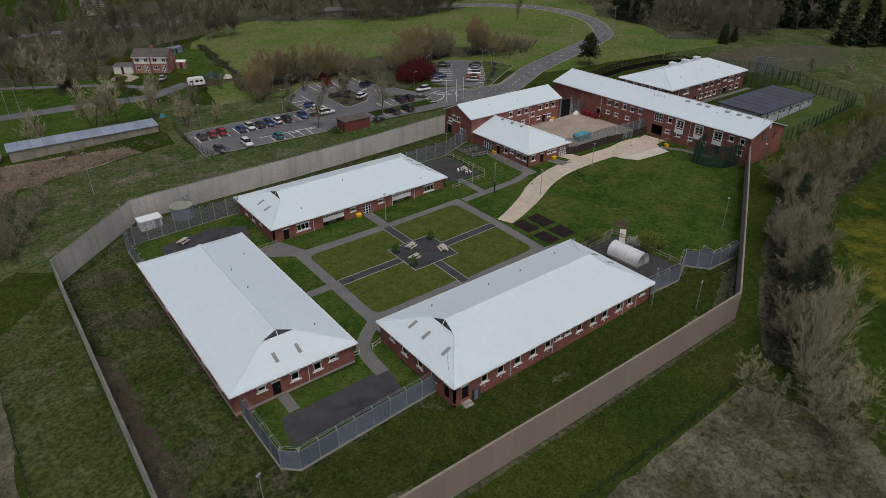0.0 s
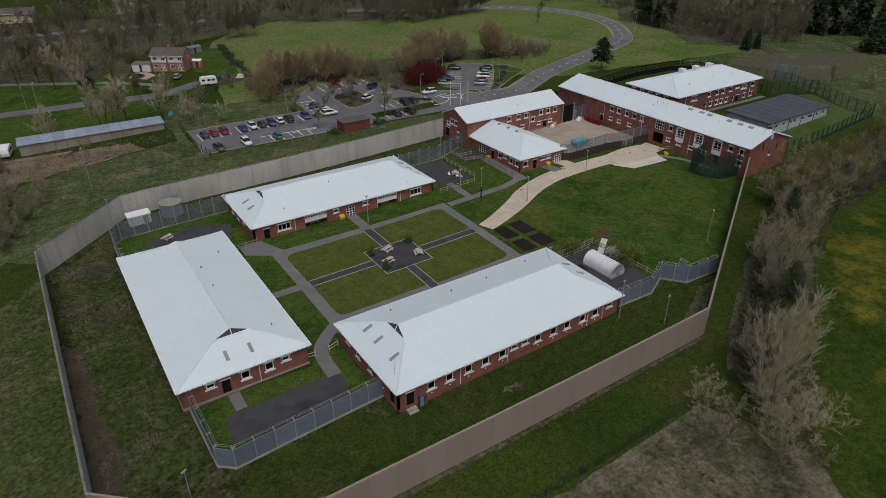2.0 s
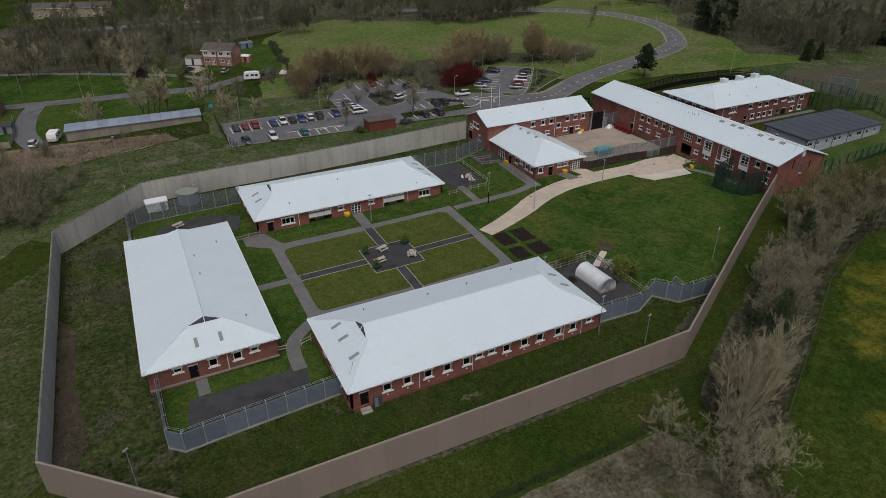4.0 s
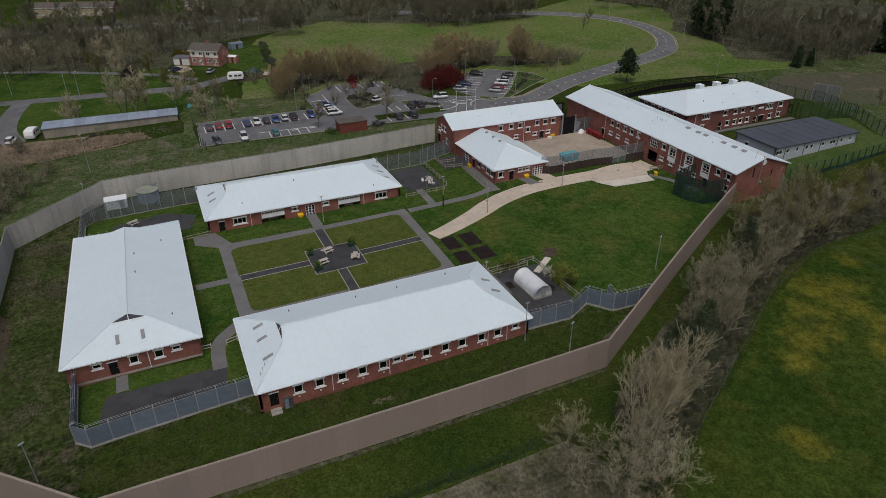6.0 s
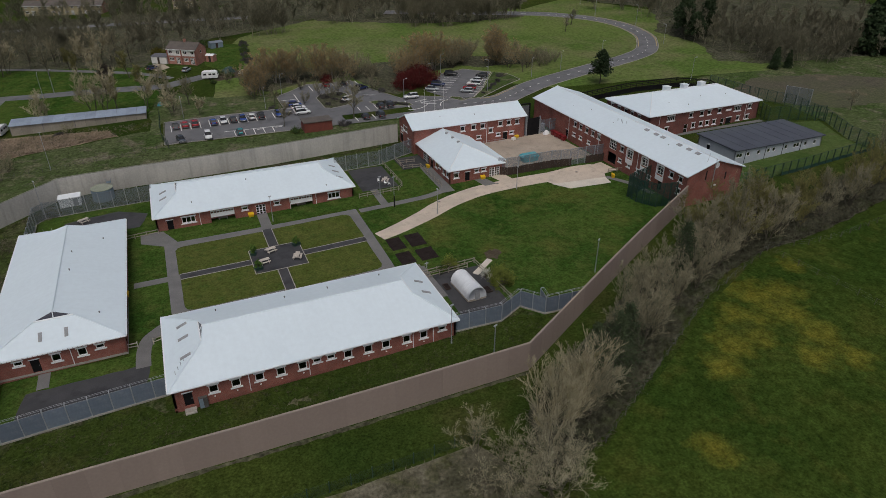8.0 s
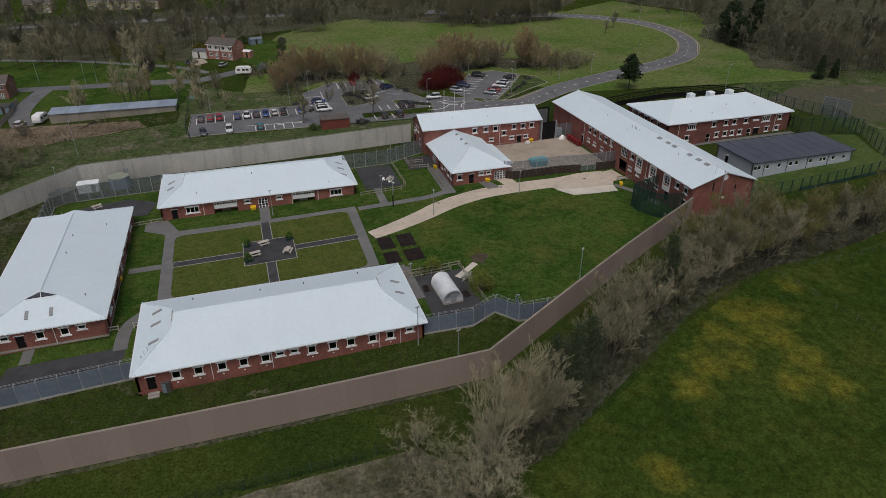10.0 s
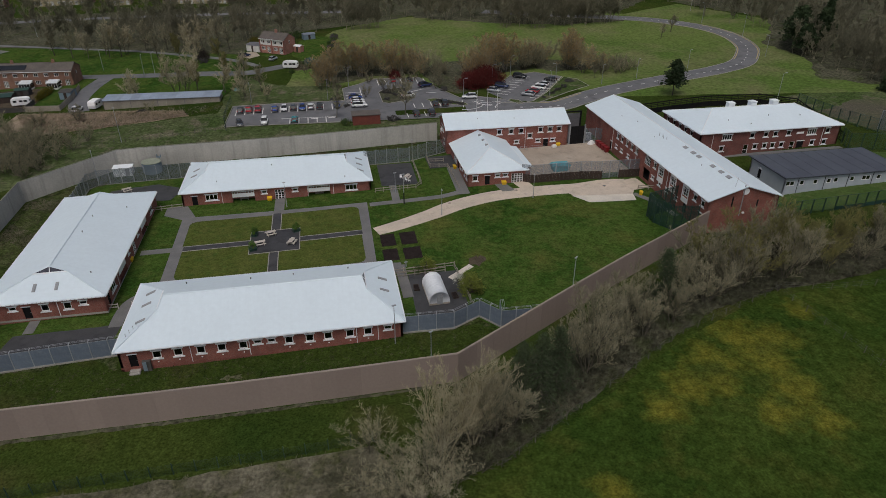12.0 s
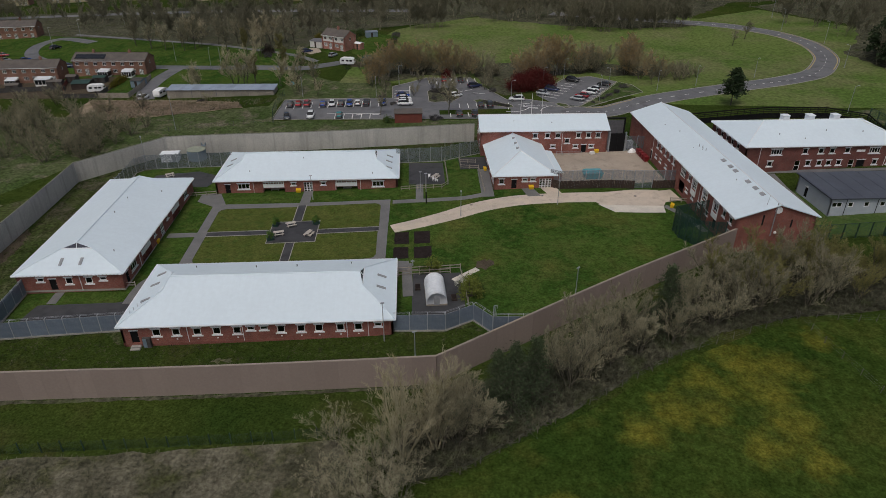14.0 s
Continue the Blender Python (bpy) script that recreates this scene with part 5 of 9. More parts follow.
wire_fence([(9, 138.6), (22.8, 139.5), (37.1, 140.9), (47.4, 142)], "thin dark post and wire fence on the bank outside the wall")
wire_fence([(142.2, 45), (142.6, 39), (144.2, 29), (144.8, 20.6), (145.4, 7.4)], "old timber post and wire fence across the pasture")
wire_fence([(90, 20.2), (104.6, 28.2), (121.7, 37.6), (141.8, 44.8)], "old timber posts with wire along the hedge foot")
wire_fence([(142.11, 45.7), (150.41, 43.54), (157.97, 43.06), (174.16, 44.39)], "pale timber posts with wire along the hedge")
rail_fence([(156.95, 130.22), (178.84, 131.86), (194.6, 130.08), (202.21, 124.07), (198.29, 105.71), (195.87, 97.94)], "dark weathered close rail fence behind the brick block", (0.12, 2.27, 1.2, 1.65, 2.1), 2.4, BLACK)


# ---- the buildings ----
def block_roof(parent, L, W, eave, ridge, inset, gz, material, label):
    """A hipped roof with a small glazed gablet at each end; origin at one corner of the eaves."""
    hw = W / 2 * (ridge - gz) / (ridge - eave)
    c = W / 2
    A, B, C, D = (0, 0, eave), (L, 0, eave), (L, W, eave), (0, W, eave)
    g0, g1 = (inset, c - hw, gz), (inset, c + hw, gz)
    h0, h1 = (L - inset, c - hw, gz), (L - inset, c + hw, gz)
    r0, r1 = (inset + 0.45, c, ridge), (L - inset - 0.45, c, ridge)
    s = Soup()
    t = 0.16
    s.slab([A, B, h0, r1, r0, g0], t).slab([C, D, g1, r0, r1, h1], t)
    s.slab([D, A, g0, g1], t).slab([B, C, h1, h0], t)
    roof = part("roof", s, material, parent, label)
    caps = Soup()
    lift = Vector((0, 0, 0.03))
    for p, q in ((A, g0), (D, g1), (B, h0), (C, h1), (r0, r1), (r0, g0), (r0, g1), (r1, h0), (r1, h1)):
        rad = 0.07 if p in (r0, r1) and q not in (r0, r1) else 0.11
        caps.tube(Vector(p) + lift, Vector(q) + lift, rad, rad, 6)
    part("ridge_cap", caps, material, roof, "white ridge and hip capping")
    for ga, gb_, top in ((g0, g1, r0), (h1, h0, r1)):
        ga, gb_, top = Vector(ga), Vector(gb_), Vector(top)
        mid = (ga + gb_) / 2
        out = Vector((-1 if mid.x < L / 2 else 1, 0, 0))
        tri = [p + (mid.lerp(top, 0.4) - p) * 0.1 + out * 0.05 + Vector((0, 0, 0.05)) for p in (gb_, ga, top)]
        gab = part("gablet", Soup().slab(tri, 0.05), GABLET, parent, "dark glazed triangular gablet")
        fr = Soup().tube(ga + out * 0.08, gb_ + out * 0.08, 0.12, 0.12, 6).tube(mid + out * 0.08, top + out * 0.06, 0.06, 0.06, 6)
        part("gablet_frame", fr, TRIM, gab)
    gut = Soup()
    gut.box(-0.08, L + 0.08, -0.16, 0.0, eave - 0.20, eave - 0.04).box(-0.08, L + 0.08, W, W + 0.16, eave - 0.20, eave - 0.04)
    gut.box(-0.16, 0.0, 0, W, eave - 0.20, eave - 0.04).box(L, L + 0.16, 0, W, eave - 0.20, eave - 0.04)
    part("gutter", gut, TRIM, roof)
    clips = Soup()
    for i in range(int(L / 0.6)):
        for y in (W + 0.13,):
            clips.box(i * 0.6, i * 0.6 + 0.12, y, y + 0.06, eave - 0.16, eave - 0.02)
    for i in range(int(W / 0.6)):
        for x in (-0.19, L + 0.13):
            clips.box(x, x + 0.06, i * 0.6, i * 0.6 + 0.12, eave - 0.16, eave - 0.02)
    part("gutter_bracket", clips, SOFFIT, roof, "row of small grey gutter brackets")["kind"] = "stuff"
    part("soffit", Soup().box(0.05, L - 0.05, 0.05, W - 0.05, eave - 0.26, eave - 0.2), SOFFIT, roof)
    return roof


def rooflights(parent, roof_fn, spots, size):
    """Flat rooflights on a sloping face. roof_fn gives the height and slope there."""
    for x, y in spots:
        z, tilt = roof_fn(x, y)
        w, l = size
        put("rooflight", Soup().bevel_box(-w / 2, w / 2, -l / 2, l / 2, -0.02, 0.12, 0.03).mesh("rooflight", SKYLIGHT), parent, Matrix.Translation((x, y, z)) @ tilt)


def vents(parent, spots):
    me = Soup().tube((0, 0, -0.2), (0, 0, 0.22), 0.07, 0.07, 8).tube((0, 0, 0.2), (0, 0, 0.28), 0.11, 0.1, 8).mesh("vent_pipe", LEAD)
    for x, y, z in spots:
        put("vent_pipe", me, parent, Matrix.Translation((x, y, z)))


def downpipe(parent, m, x, height):
    s = Soup().tube((x, -0.08, 0.02), (x, -0.08, height), 0.05, 0.05, 6)
    s.tube((x, -0.08, height), (x, -0.34, height + 0.16), 0.05, 0.05, 6)
    return part("downpipe", s, STONE, parent, "pale downpipe", m)


OV = 0.35
IN = 0.4
EAVE, RIDGE, GAB = 3.2, 6.15, 5.33


def single_block(x0, y0, L, W, angle, label, south, north, west, east, pipes, spots):
    """A single-storey brick block; x0, y0 is the corner of its eaves, its length runs along the angle."""
    ob = thing("cell_block", pose(x0, y0, 0, 0, 0, angle), label, "building", "brick blocks round the courtyard")
    a, b, c, d = OV, L - OV, OV, W - OV
    h = EAVE - 0.2
    ms = (facing(a, c, 0), facing(b, c, 90), facing(b, d, 180), facing(a, d, 270))
    for m, ln, items in ((ms[0], b - a, south), (ms[1], d - c, east), (ms[2], b - a, north), (ms[3], d - c, west)):
        wall(ob, m, ln, h, items, BRICK, IN)
    part("plinth", Soup().box(a - 0.04, b + 0.04, c - 0.04, c, -0.2, 0.12).box(a - 0.04, b + 0.04, d, d + 0.04, -0.2, 0.12).box(a - 0.04, a, c, d, -0.2, 0.12).box(b, b + 0.04, c, d, -0.2, 0.12), BRICK if label.startswith("long") else KERB, ob)
    part("floor", Soup().box(a + 0.3, b - 0.3, c + 0.3, d - 0.3, -0.1, 0.02), DARK, ob)
    block_roof(ob, L, W, EAVE, RIDGE, 5.0, GAB, ROOF_X, "white coated metal hipped roof")
    for side, x in pipes:
        downpipe(ob, ms[side], x + IN, h)
    s_hip = math.atan2(GAB - EAVE, 5.0)
    s_main = math.atan2(RIDGE - EAVE, W / 2)

    def height(x, y):
        if x < 4.9:
            return EAVE + x * math.tan(s_hip) + 0.02, Matrix.Rotation(-s_hip, 4, 'Y')
        if x > L - 4.9:
            return EAVE + (L - x) * math.tan(s_hip) + 0.02, Matrix.Rotation(s_hip, 4, 'Y')
        if y < W / 2:
            return EAVE + y * math.tan(s_main) + 0.02, Matrix.Rotation(s_main, 4, 'X')
        return EAVE + (W - y) * math.tan(s_main) + 0.02, Matrix.Rotation(-s_main, 4, 'X')
    for kind, c, w, z, hh, _ in south:
        if kind == "win" and hh > 1 and angle == 0 and len(south) > 10:
            put("wall_vent", Soup().bevel_box(c + IN + OV - 0.1, c + IN + OV + 0.1, OV - 0.06, OV, z - 0.42, z - 0.26, 0.02).mesh("wall_vent", WHITE), ob)
    lights, pipes_up, rows = spots
    rooflights(ob, height, lights, (1.5, 0.46))
    vents(ob, [(x, y, height(x, y)[0]) for x, y in pipes_up])
    for k, (x, y) in enumerate(rows):
        put("flue", Soup().tube((0, 0, -0.1), (0, 0, 0.5), 0.03, 0.03, 6).tube((0, 0, 0.45), (0, 0, 0.52), 0.06, 0.05, 6).mesh("flue", GALV), ob, Matrix.Translation((x, y, height(x, y)[0])))
    return ob


def W1(x):
    return ("win", x, 1.15, 0.95, 1.2, (1, 1))


def W2(x):
    return ("win", x, 1.1, 1.5, 0.65, (1, 1))


def W3(x):
    return ("win", x, 2.5, 0.85, 1.25, (3, 1))


def D1(x):
    return ("dark", x, 1.1, 0.1, 2.1, (1, 1))


def D2(x):
    return ("double", x, 1.9, 0.08, 2.3, (1, 1))


def HO(x, w):
    return ("hole", x, w, 0.1, 2.6, (1, 1))


def porch(parent, m, x, w):
    """A recess behind the front wall: side walls, back wall, a white screen at its head and a bench."""
    q = m @ Matrix.Translation((x, 0, 0))
    rec = part("porch", Soup().box(-w / 2 - 0.1, w / 2 + 0.1, 1.7, 1.9, 0, 2.95).box(-w / 2 - 0.15, -w / 2, 0.3, 1.9, 0, 2.95).box(w / 2, w / 2 + 0.15, 0.3, 1.9, 0, 2.95).box(-w / 2, w / 2, 0.0, 1.7, 0.0, 0.1), BRICK, parent, "brick porch recess", q)
    scr = Soup().box(-w / 2 + 0.05, w / 2 - 0.05, 0.04, 0.1, 1.3, 2.15)
    n = 8
    for i in range(n + 1):
        xx = -w / 2 + 0.1 + (w - 0.2) * i / n
        scr.box(xx - 0.06, xx + 0.06, 0.04, 0.1, 2.15, 2.5)
    scr.box(-w / 2 + 0.05, w / 2 - 0.05, 0.04, 0.1, 2.5, 2.64)
    part("screen", scr, WHITE, rec, "white panelled screen with small openings")
    bench = Soup().box(-0.9, 0.9, 0.7, 1.15, 0.5, 0.56).box(-0.8, -0.7, 0.75, 1.1, 0.1, 0.5).box(0.7, 0.8, 0.75, 1.1, 0.1, 0.5).box(-0.9, 0.9, 1.12, 1.18, 0.6, 0.9)
    part("bench", bench, WOOD, rec)


front = [D1(2.1), W3(5.5), HO(11.9, 4.6), W2(16.2), D2(19.3), W2(22.6), HO(27.6, 4.8), W3(34.4)]
s_block = single_block(42.7, 45.9, 39.7, 17.6, 0, "long single-storey red brick block under a white metal roof",
                       [D1(1.4)] + [W1(x) for x in (4.55, 7.35, 10.35, 13.15, 16.05)] + [W2(18.05), W2(19.95)] + [W1(x) for x in (22.35, 25.25, 27.85, 30.95, 33.55)] + [W2(36.45)],
                       [W3(3.6), W2(9), D2(18.6), W2(22), W1(28), W3(34)],
                       [W2(2.6), D1(15.0), W1(5.6), W1(9.2), W1(12.2)], [W2(3.0), W1(8.0), W1(12.0)],
                       ((0, 9.0), (0, 16.9), (0, 31.9), (0, 35.0)),
                       ([(2.7, 12.5), (2.7, 9.4), (2.7, 5.1), (37.5, 10.5), (37.5, 7.2)], [(7.5, 14.6), (17.3, 13.6), (23.8, 13.6), (32.4, 14.6)], [(1.6, 3.2), (2.0, 3.8), (2.4, 4.4), (1.2, 2.6)]))
n_block = single_block(42.65, 98.6, 39.7, 17.6, 0, "single-storey red brick block with porches under a white metal roof",
                       front, [W3(5), W1(12), W1(20), W1(30)], [W1(4.2), W1(7.4), W2(11.0)], [W2(4), W1(9)],
                       ((0, 7.6), (0, 25.2), (0, 30.6)),
                       ([(2.4, 9.8), (2.3, 6.6), (37.6, 10.6), (37.5, 7.2), (37.5, 3.7)], [(7.4, 2.7), (18.6, 6.8), (34.0, 1.5)], []))
w_block = single_block(37.95, 61.0, 39.7, 17.6, 90, "wide single-storey red brick block under a white metal roof",
                       [D1(1.5), W3(4.4), HO(10.4, 4.6), W2(15.0), D2(18.7), W2(22.1), HO(27.0, 4.6), W3(33.6)],
                       [W1(5), W1(12), W1(20), W1(28), W1(34)],
                       [W2(3.35), D1(5.25), W1(7.85), W1(11.05), W2(13.35)], [W1(5), W1(11)],
                       ((3, 9.7), (0, 7.0)), ([(2.4, 7.3), (2.4, 10.5)], [(24.1, 7.5), (17.8, 7.5), (30.1, 3.3), (5.6, 3.2)], [(37.9, 12.0), (38.2, 13.4), (38.0, 14.8), (37.8, 15.8)]))
for b, xs in ((n_block, (11.9, 27.6)), (w_block, (10.4, 27.0))):
    for x in xs:
        porch(b, facing(OV, OV, 0), x + IN, 4.6)


def gable_roof(parent, L, W, eave, ridge, material, label, over_end=0.4):
    s = Soup()
    t = 0.18
    s.slab([(-over_end, 0, eave), (L + over_end, 0, eave), (L + over_end, W / 2, ridge), (-over_end, W / 2, ridge)], t)
    s.slab([(L + over_end, W, eave), (-over_end, W, eave), (-over_end, W / 2, ridge), (L + over_end, W / 2, ridge)], t)
    roof = part("roof", s, material, parent, label)
    part("ridge_cap", Soup().tube((-over_end, W / 2, ridge + 0.02), (L + over_end, W / 2, ridge + 0.02), 0.12, 0.12, 6), TRIM, roof)
    part("gutter", Soup().box(-over_end, L + over_end, -0.16, 0, eave - 0.2, eave - 0.03).box(-over_end, L + over_end, W, W + 0.16, eave - 0.2, eave - 0.03), TRIM, roof)
    return roof


def gable(parent, m, W, eave, ridge, brick, name="gable"):
    """The triangle of wall under a gable roof; m as for a wall, W its width."""
    s = Soup()
    a, b = (ridge - eave) / (W / 2 + OV), 0.0
    pk = eave + (ridge - eave) - 0.22
    vs = [(0, 0, eave - 0.2), (W, 0, eave - 0.2), (W, 0, eave + OV * a - 0.22), (W / 2, 0, pk), (0, 0, eave + OV * a - 0.22)]
    vs += [(x, 0.3, z) for x, _, z in vs]
    s.add(vs, [(0, 1, 2, 3, 4), (9, 8, 7, 6, 5)] + [(i, 5 + i, 5 + (i + 1) % 5, (i + 1) % 5) for i in range(5)])
    return part(name, s, brick, parent, "", m)


def U1(x, s=3.7):
    return ("win", x, 1.15, s, 1.15, (1, 1))


def U2(x, s=1.2):
    return ("win", x, 1.15, s, 0.7, (1, 1))


# the hub: single storey, hipped to the front
hub = thing("hub_building", pose(102.3, 94.7, 1.5), "single-storey red brick building with a white hipped roof", "building")
HL, HW = 13.8, 20.4
for m, ln, items in ((facing(OV, OV, 0), HL - 2 * OV, [W1(1.2), D1(3.9), W2(6.2), W2(7.9), ("double", 10.6, 2.6, 0.1, 2.2, (1, 1))]),
                     (facing(HL - OV, OV, 90), HW - OV, [W1(4), W1(9), W1(14)]),
                     (facing(OV, HW, 270), HW - OV, [("double", 6.0, 3.4, 0.1, 2.2, (1, 1)), D1(9.6), W1(12.2), W2(14.2), W1(16.4), W1(18.4)])):
    wall(hub, m, ln, EAVE - 0.2, items, BRICK, IN)
part("floor", Soup().box(OV + 0.3, HL - OV - 0.3, OV + 0.3, HW, -0.1, 0.02), DARK, hub)
HR, HY = 6.0, 7.4
s = Soup()
A, B, C, D = (0, 0, EAVE), (HL, 0, EAVE), (HL, HW, EAVE), (0, HW, EAVE)
p, q = (HL / 2, HY, HR), (HL / 2, HW + 0.2, HR)
s.slab([A, B, p], 0.16).slab([B, C, q, p], 0.16).slab([D, A, p, q], 0.16)
hr = part("roof", s, ROOF_Y, hub, "white coated metal roof")
cp = Soup()
for u, v in ((A, p), (B, p), (p, q)):
    cp.tube(Vector(u) + Vector((0, 0, 0.03)), Vector(v) + Vector((0, 0, 0.03)), 0.11, 0.11, 6)
part("ridge_cap", cp, TRIM, hr)
part("gutter", Soup().box(-0.1, HL + 0.1, -0.16, 0, EAVE - 0.2, EAVE - 0.03).box(-0.16, 0, 0, HW, EAVE - 0.2, EAVE - 0.03).box(HL, HL + 0.16, 0, HW, EAVE - 0.2, EAVE - 0.03), TRIM, hr)
part("soffit", Soup().box(0.05, HL - 0.05, 0.05, HW - 0.05, EAVE - 0.26, EAVE - 0.2), SOFFIT, hr)
for y in (9.4, 12.6, 16.0):
    put("ridge_vent", Soup().bevel_box(-0.35, 0.35, -0.28, 0.28, -0.3, 0.1, 0.04).mesh("ridge_vent", SKYLIGHT), hub, Matrix.Translation((HL / 2 - 0.3, y, HR)))
lean = part("lean_to", Soup().slab([(HL - 0.1, 3.0, 2.72), (HL + 2.0, 3.0, 2.4), (HL + 2.0, 16.5, 2.4), (HL - 0.1, 16.5, 2.72)], 0.14), ROOF_Y, hub, "narrow white lean-to roof")
part("wall", Soup().box(HL - OV, HL + 1.7, 3.2, 16.2, -0.2, 2.3), BRICK, lean)

# the gatehouse: two storeys under a gable roof
gate = thing("gatehouse", pose(101.7, 113.9, 2.15, 0, 0, -0.9), "two-storey red brick gatehouse with a white metal gable roof", "building")
GL, GW, GE, GR = 30.2, 10.8, 5.9, 8.2
gs = [U1(x - 101.4) for x in (114.3, 117.2, 119.7, 124.6, 127.0, 129.3)] + [U1(122.0 - 101.4, 2.35), U2(118.7 - 101.4), U2(124.1 - 101.4), U2(127.9 - 101.4), ("dark", 126.1 - 101.4, 1.2, 0.1, 2.1, (1, 1))]
wall(gate, facing(0, OV, 0), GL, GE - 0.1, gs, BRICK)
wall(gate, facing(GL, OV, 90), GW - 2 * OV, GE - 0.1, [U1(3), U1(6)], BRICK)
wall(gate, facing(GL, GW - OV, 180), GL, GE - 0.1, [U1(x) for x in (3, 8, 14, 20, 26)], BRICK)
wall(gate, facing(0, GW - OV, 270), GW - 2 * OV, GE - 0.1, [("dark", 1.6, 1.6, 0.1, 2.3, (1, 1)), U1(3.4, 3.6), U1(5.2, 3.6), ("win", 2.0, 1.3, 3.0, 0.7, (1, 1)), W1(6.4)], BRICK)
gable(gate, facing(0, GW - OV, 270), GW - 2 * OV, GE, GR, BRICK)
gable(gate, facing(GL, OV, 90), GW - 2 * OV, GE, GR, BRICK)
gable_roof(gate, GL, GW, GE, GR, ROOF_X, "white coated metal gable roof")
part("floor", Soup().box(0.3, GL - 0.3, 1.1, GW - 1.1, -0.1, 0.02).box(0.3, GL - 0.3, 1.1, GW - 1.1, 2.7, 2.95), DARK, gate)
downpipe(gate, facing(0, OV, 0), 19.4, GE - 0.3)
vents(gate, [(8, 3.2, 7.1), (17, 2.6, 6.9)])

# the long building: two storeys, a brick gable towards the field
long_b = thing("long_building", pose(154.65, 64.6, 2.8, 0, 0, 89.5), "long two-storey red brick building with a white metal gable roof", "building")
EL, EW, EE, ER = 59.6, 14.7, 6.0, 8.4
ys = lambda y: EL - (y - 68.0) * 1.03
west = [U1(ys(y)) for y in (106.5, 104.2, 101.6, 99.2, 96.8)] + [U2(ys(y), 1.3) for y in (106.6, 103.8, 100.4)] + [("dark", ys(109.6), 1.1, 0.1, 2.1, (1, 1))]
west += [("plain", ys(91.4), 2.6, 3.1, 2.2, (4, 3)), U1(ys(88.2)), U2(ys(88.4), 1.1), U1(ys(72.4)), U1(ys(69.8)), U1(ys(69.9), 1.2), U2(ys(85.4), 1.0), U2(ys(82.2), 1.0), U2(ys(78.6), 1.0)]
west += [("plain", ys(y), 1.9, 3.1, 2.1, (2, 3)) for y in (85.4, 80.4, 75.6)] + [("hole", ys(91.4), 3.2, 0.02, 2.5, (1, 1)), ("dark", ys(75.2), 1.2, 0.1, 2.1, (1, 1))]
wall(long_b, facing(EL, EW - OV, 180), EL, EE - 0.1, west, BRICK)
# the east long side takes the darker brick tone
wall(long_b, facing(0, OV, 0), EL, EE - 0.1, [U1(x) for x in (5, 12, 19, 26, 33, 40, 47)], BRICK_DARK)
wall(long_b, facing(0, EW - OV, 270), EW - 2 * OV, EE - 0.1, [], BRICK)
wall(long_b, facing(EL, OV, 90), EW - 2 * OV, EE - 0.1, [U1(4), U1(9)], BRICK)
gable(long_b, facing(0, EW - OV, 270), EW - 2 * OV, EE, ER, BRICK)
gable(long_b, facing(EL, OV, 90), EW - 2 * OV, EE, ER, BRICK)
gable_roof(long_b, EL, EW, EE, ER, ROOF_X, "white coated metal gable roof")
part("floor", Soup().box(0.3, EL - 0.3, 1.1, EW - 1.1, -0.1, 0.02).box(0.3, EL - 0.3, 1.1, EW - 1.1, 2.7, 2.95), DARK, long_b)
part("round_vent", Soup().tube((0, EW / 2, 7.2), (-0.07, EW / 2, 7.2), 0.62, 0.6, 20), STONE, long_b, "pale round louvred vent in the gable")
part("slit_window", Soup().box(-0.03, 0.05, EW / 2 + 2.2, EW / 2 + 2.5, 4.4, 6.4), BLACK, long_b)
part("slit_window", Soup().box(-0.03, 0.05, EW / 2 - 2.9, EW / 2 - 2.6, 3.9, 5.4), BLACK, long_b)
part("flue", Soup().tube((-0.12, EW / 2 + 0.5, 2.4), (-0.12, EW / 2 + 0.5, 8.6), 0.09, 0.09, 8), SKYLIGHT, long_b, "grey flue up the gable")
part("aerial", Soup().tube((1.0, EW / 2 + 1.8, 7.4), (0.6, EW / 2 + 1.8, 9.8), 0.04, 0.02, 6), GALV, long_b)
part("floodlight", Soup().bevel_box(-0.3, 0.0, EW / 2 - 0.4, EW / 2, 2.9, 3.2, 0.04), WHITE, long_b)
for y in (85.4, 80.4, 75.6):
    q = facing(EL, EW - OV, 180) @ Matrix.Translation((ys(y), 0, 0))
    bay = part("bay_panel", Soup().box(-1.15, 1.15, -0.16, -0.02, 2.1, 3.08).box(-1.15, -0.96, -0.16, -0.02, 3.08, 5.25).box(0.96, 1.15, -0.16, -0.02, 3.08, 5.25).box(-1.15, 1.15, -0.16, -0.02, 5.2, 5.4), WHITE, long_b, "white panelled bay round a tall window", q)
s_e = math.atan2(ER - EE, EW / 2)
for x in (4.7, 7.3, 10.2, 15.4, 17.6, 20.8):
    y = EW / 2 + 0.85
    put("rooflight", Soup().bevel_box(-0.6, 0.6, -0.36, 0.36, -0.02, 0.14, 0.03).mesh("rooflight", SKYLIGHT), long_b, Matrix.Translation((x, y, EE + (EW - y) * math.tan(s_e))) @ Matrix.Rotation(-s_e, 4, 'X'))
vents(long_b, [(12, 9.5, 7.6), (30, 10.5, 7.2), (40, 9.8, 7.5), (46, 11.0, 7.0)])
for k in range(4):
    put("flue", Soup().tube((0, 0, -0.2), (0, 0, 0.8), 0.05, 0.05, 6).mesh("flue", GALV), long_b, Matrix.Translation((27.0 + 0.9 * k, 9.2 + 0.3 * (k % 2), 7.6)))
for x in (28.6, 41.0, 14.6):
    downpipe(long_b, facing(EL, EW - OV, 180), ys(68 + x), EE - 0.3)

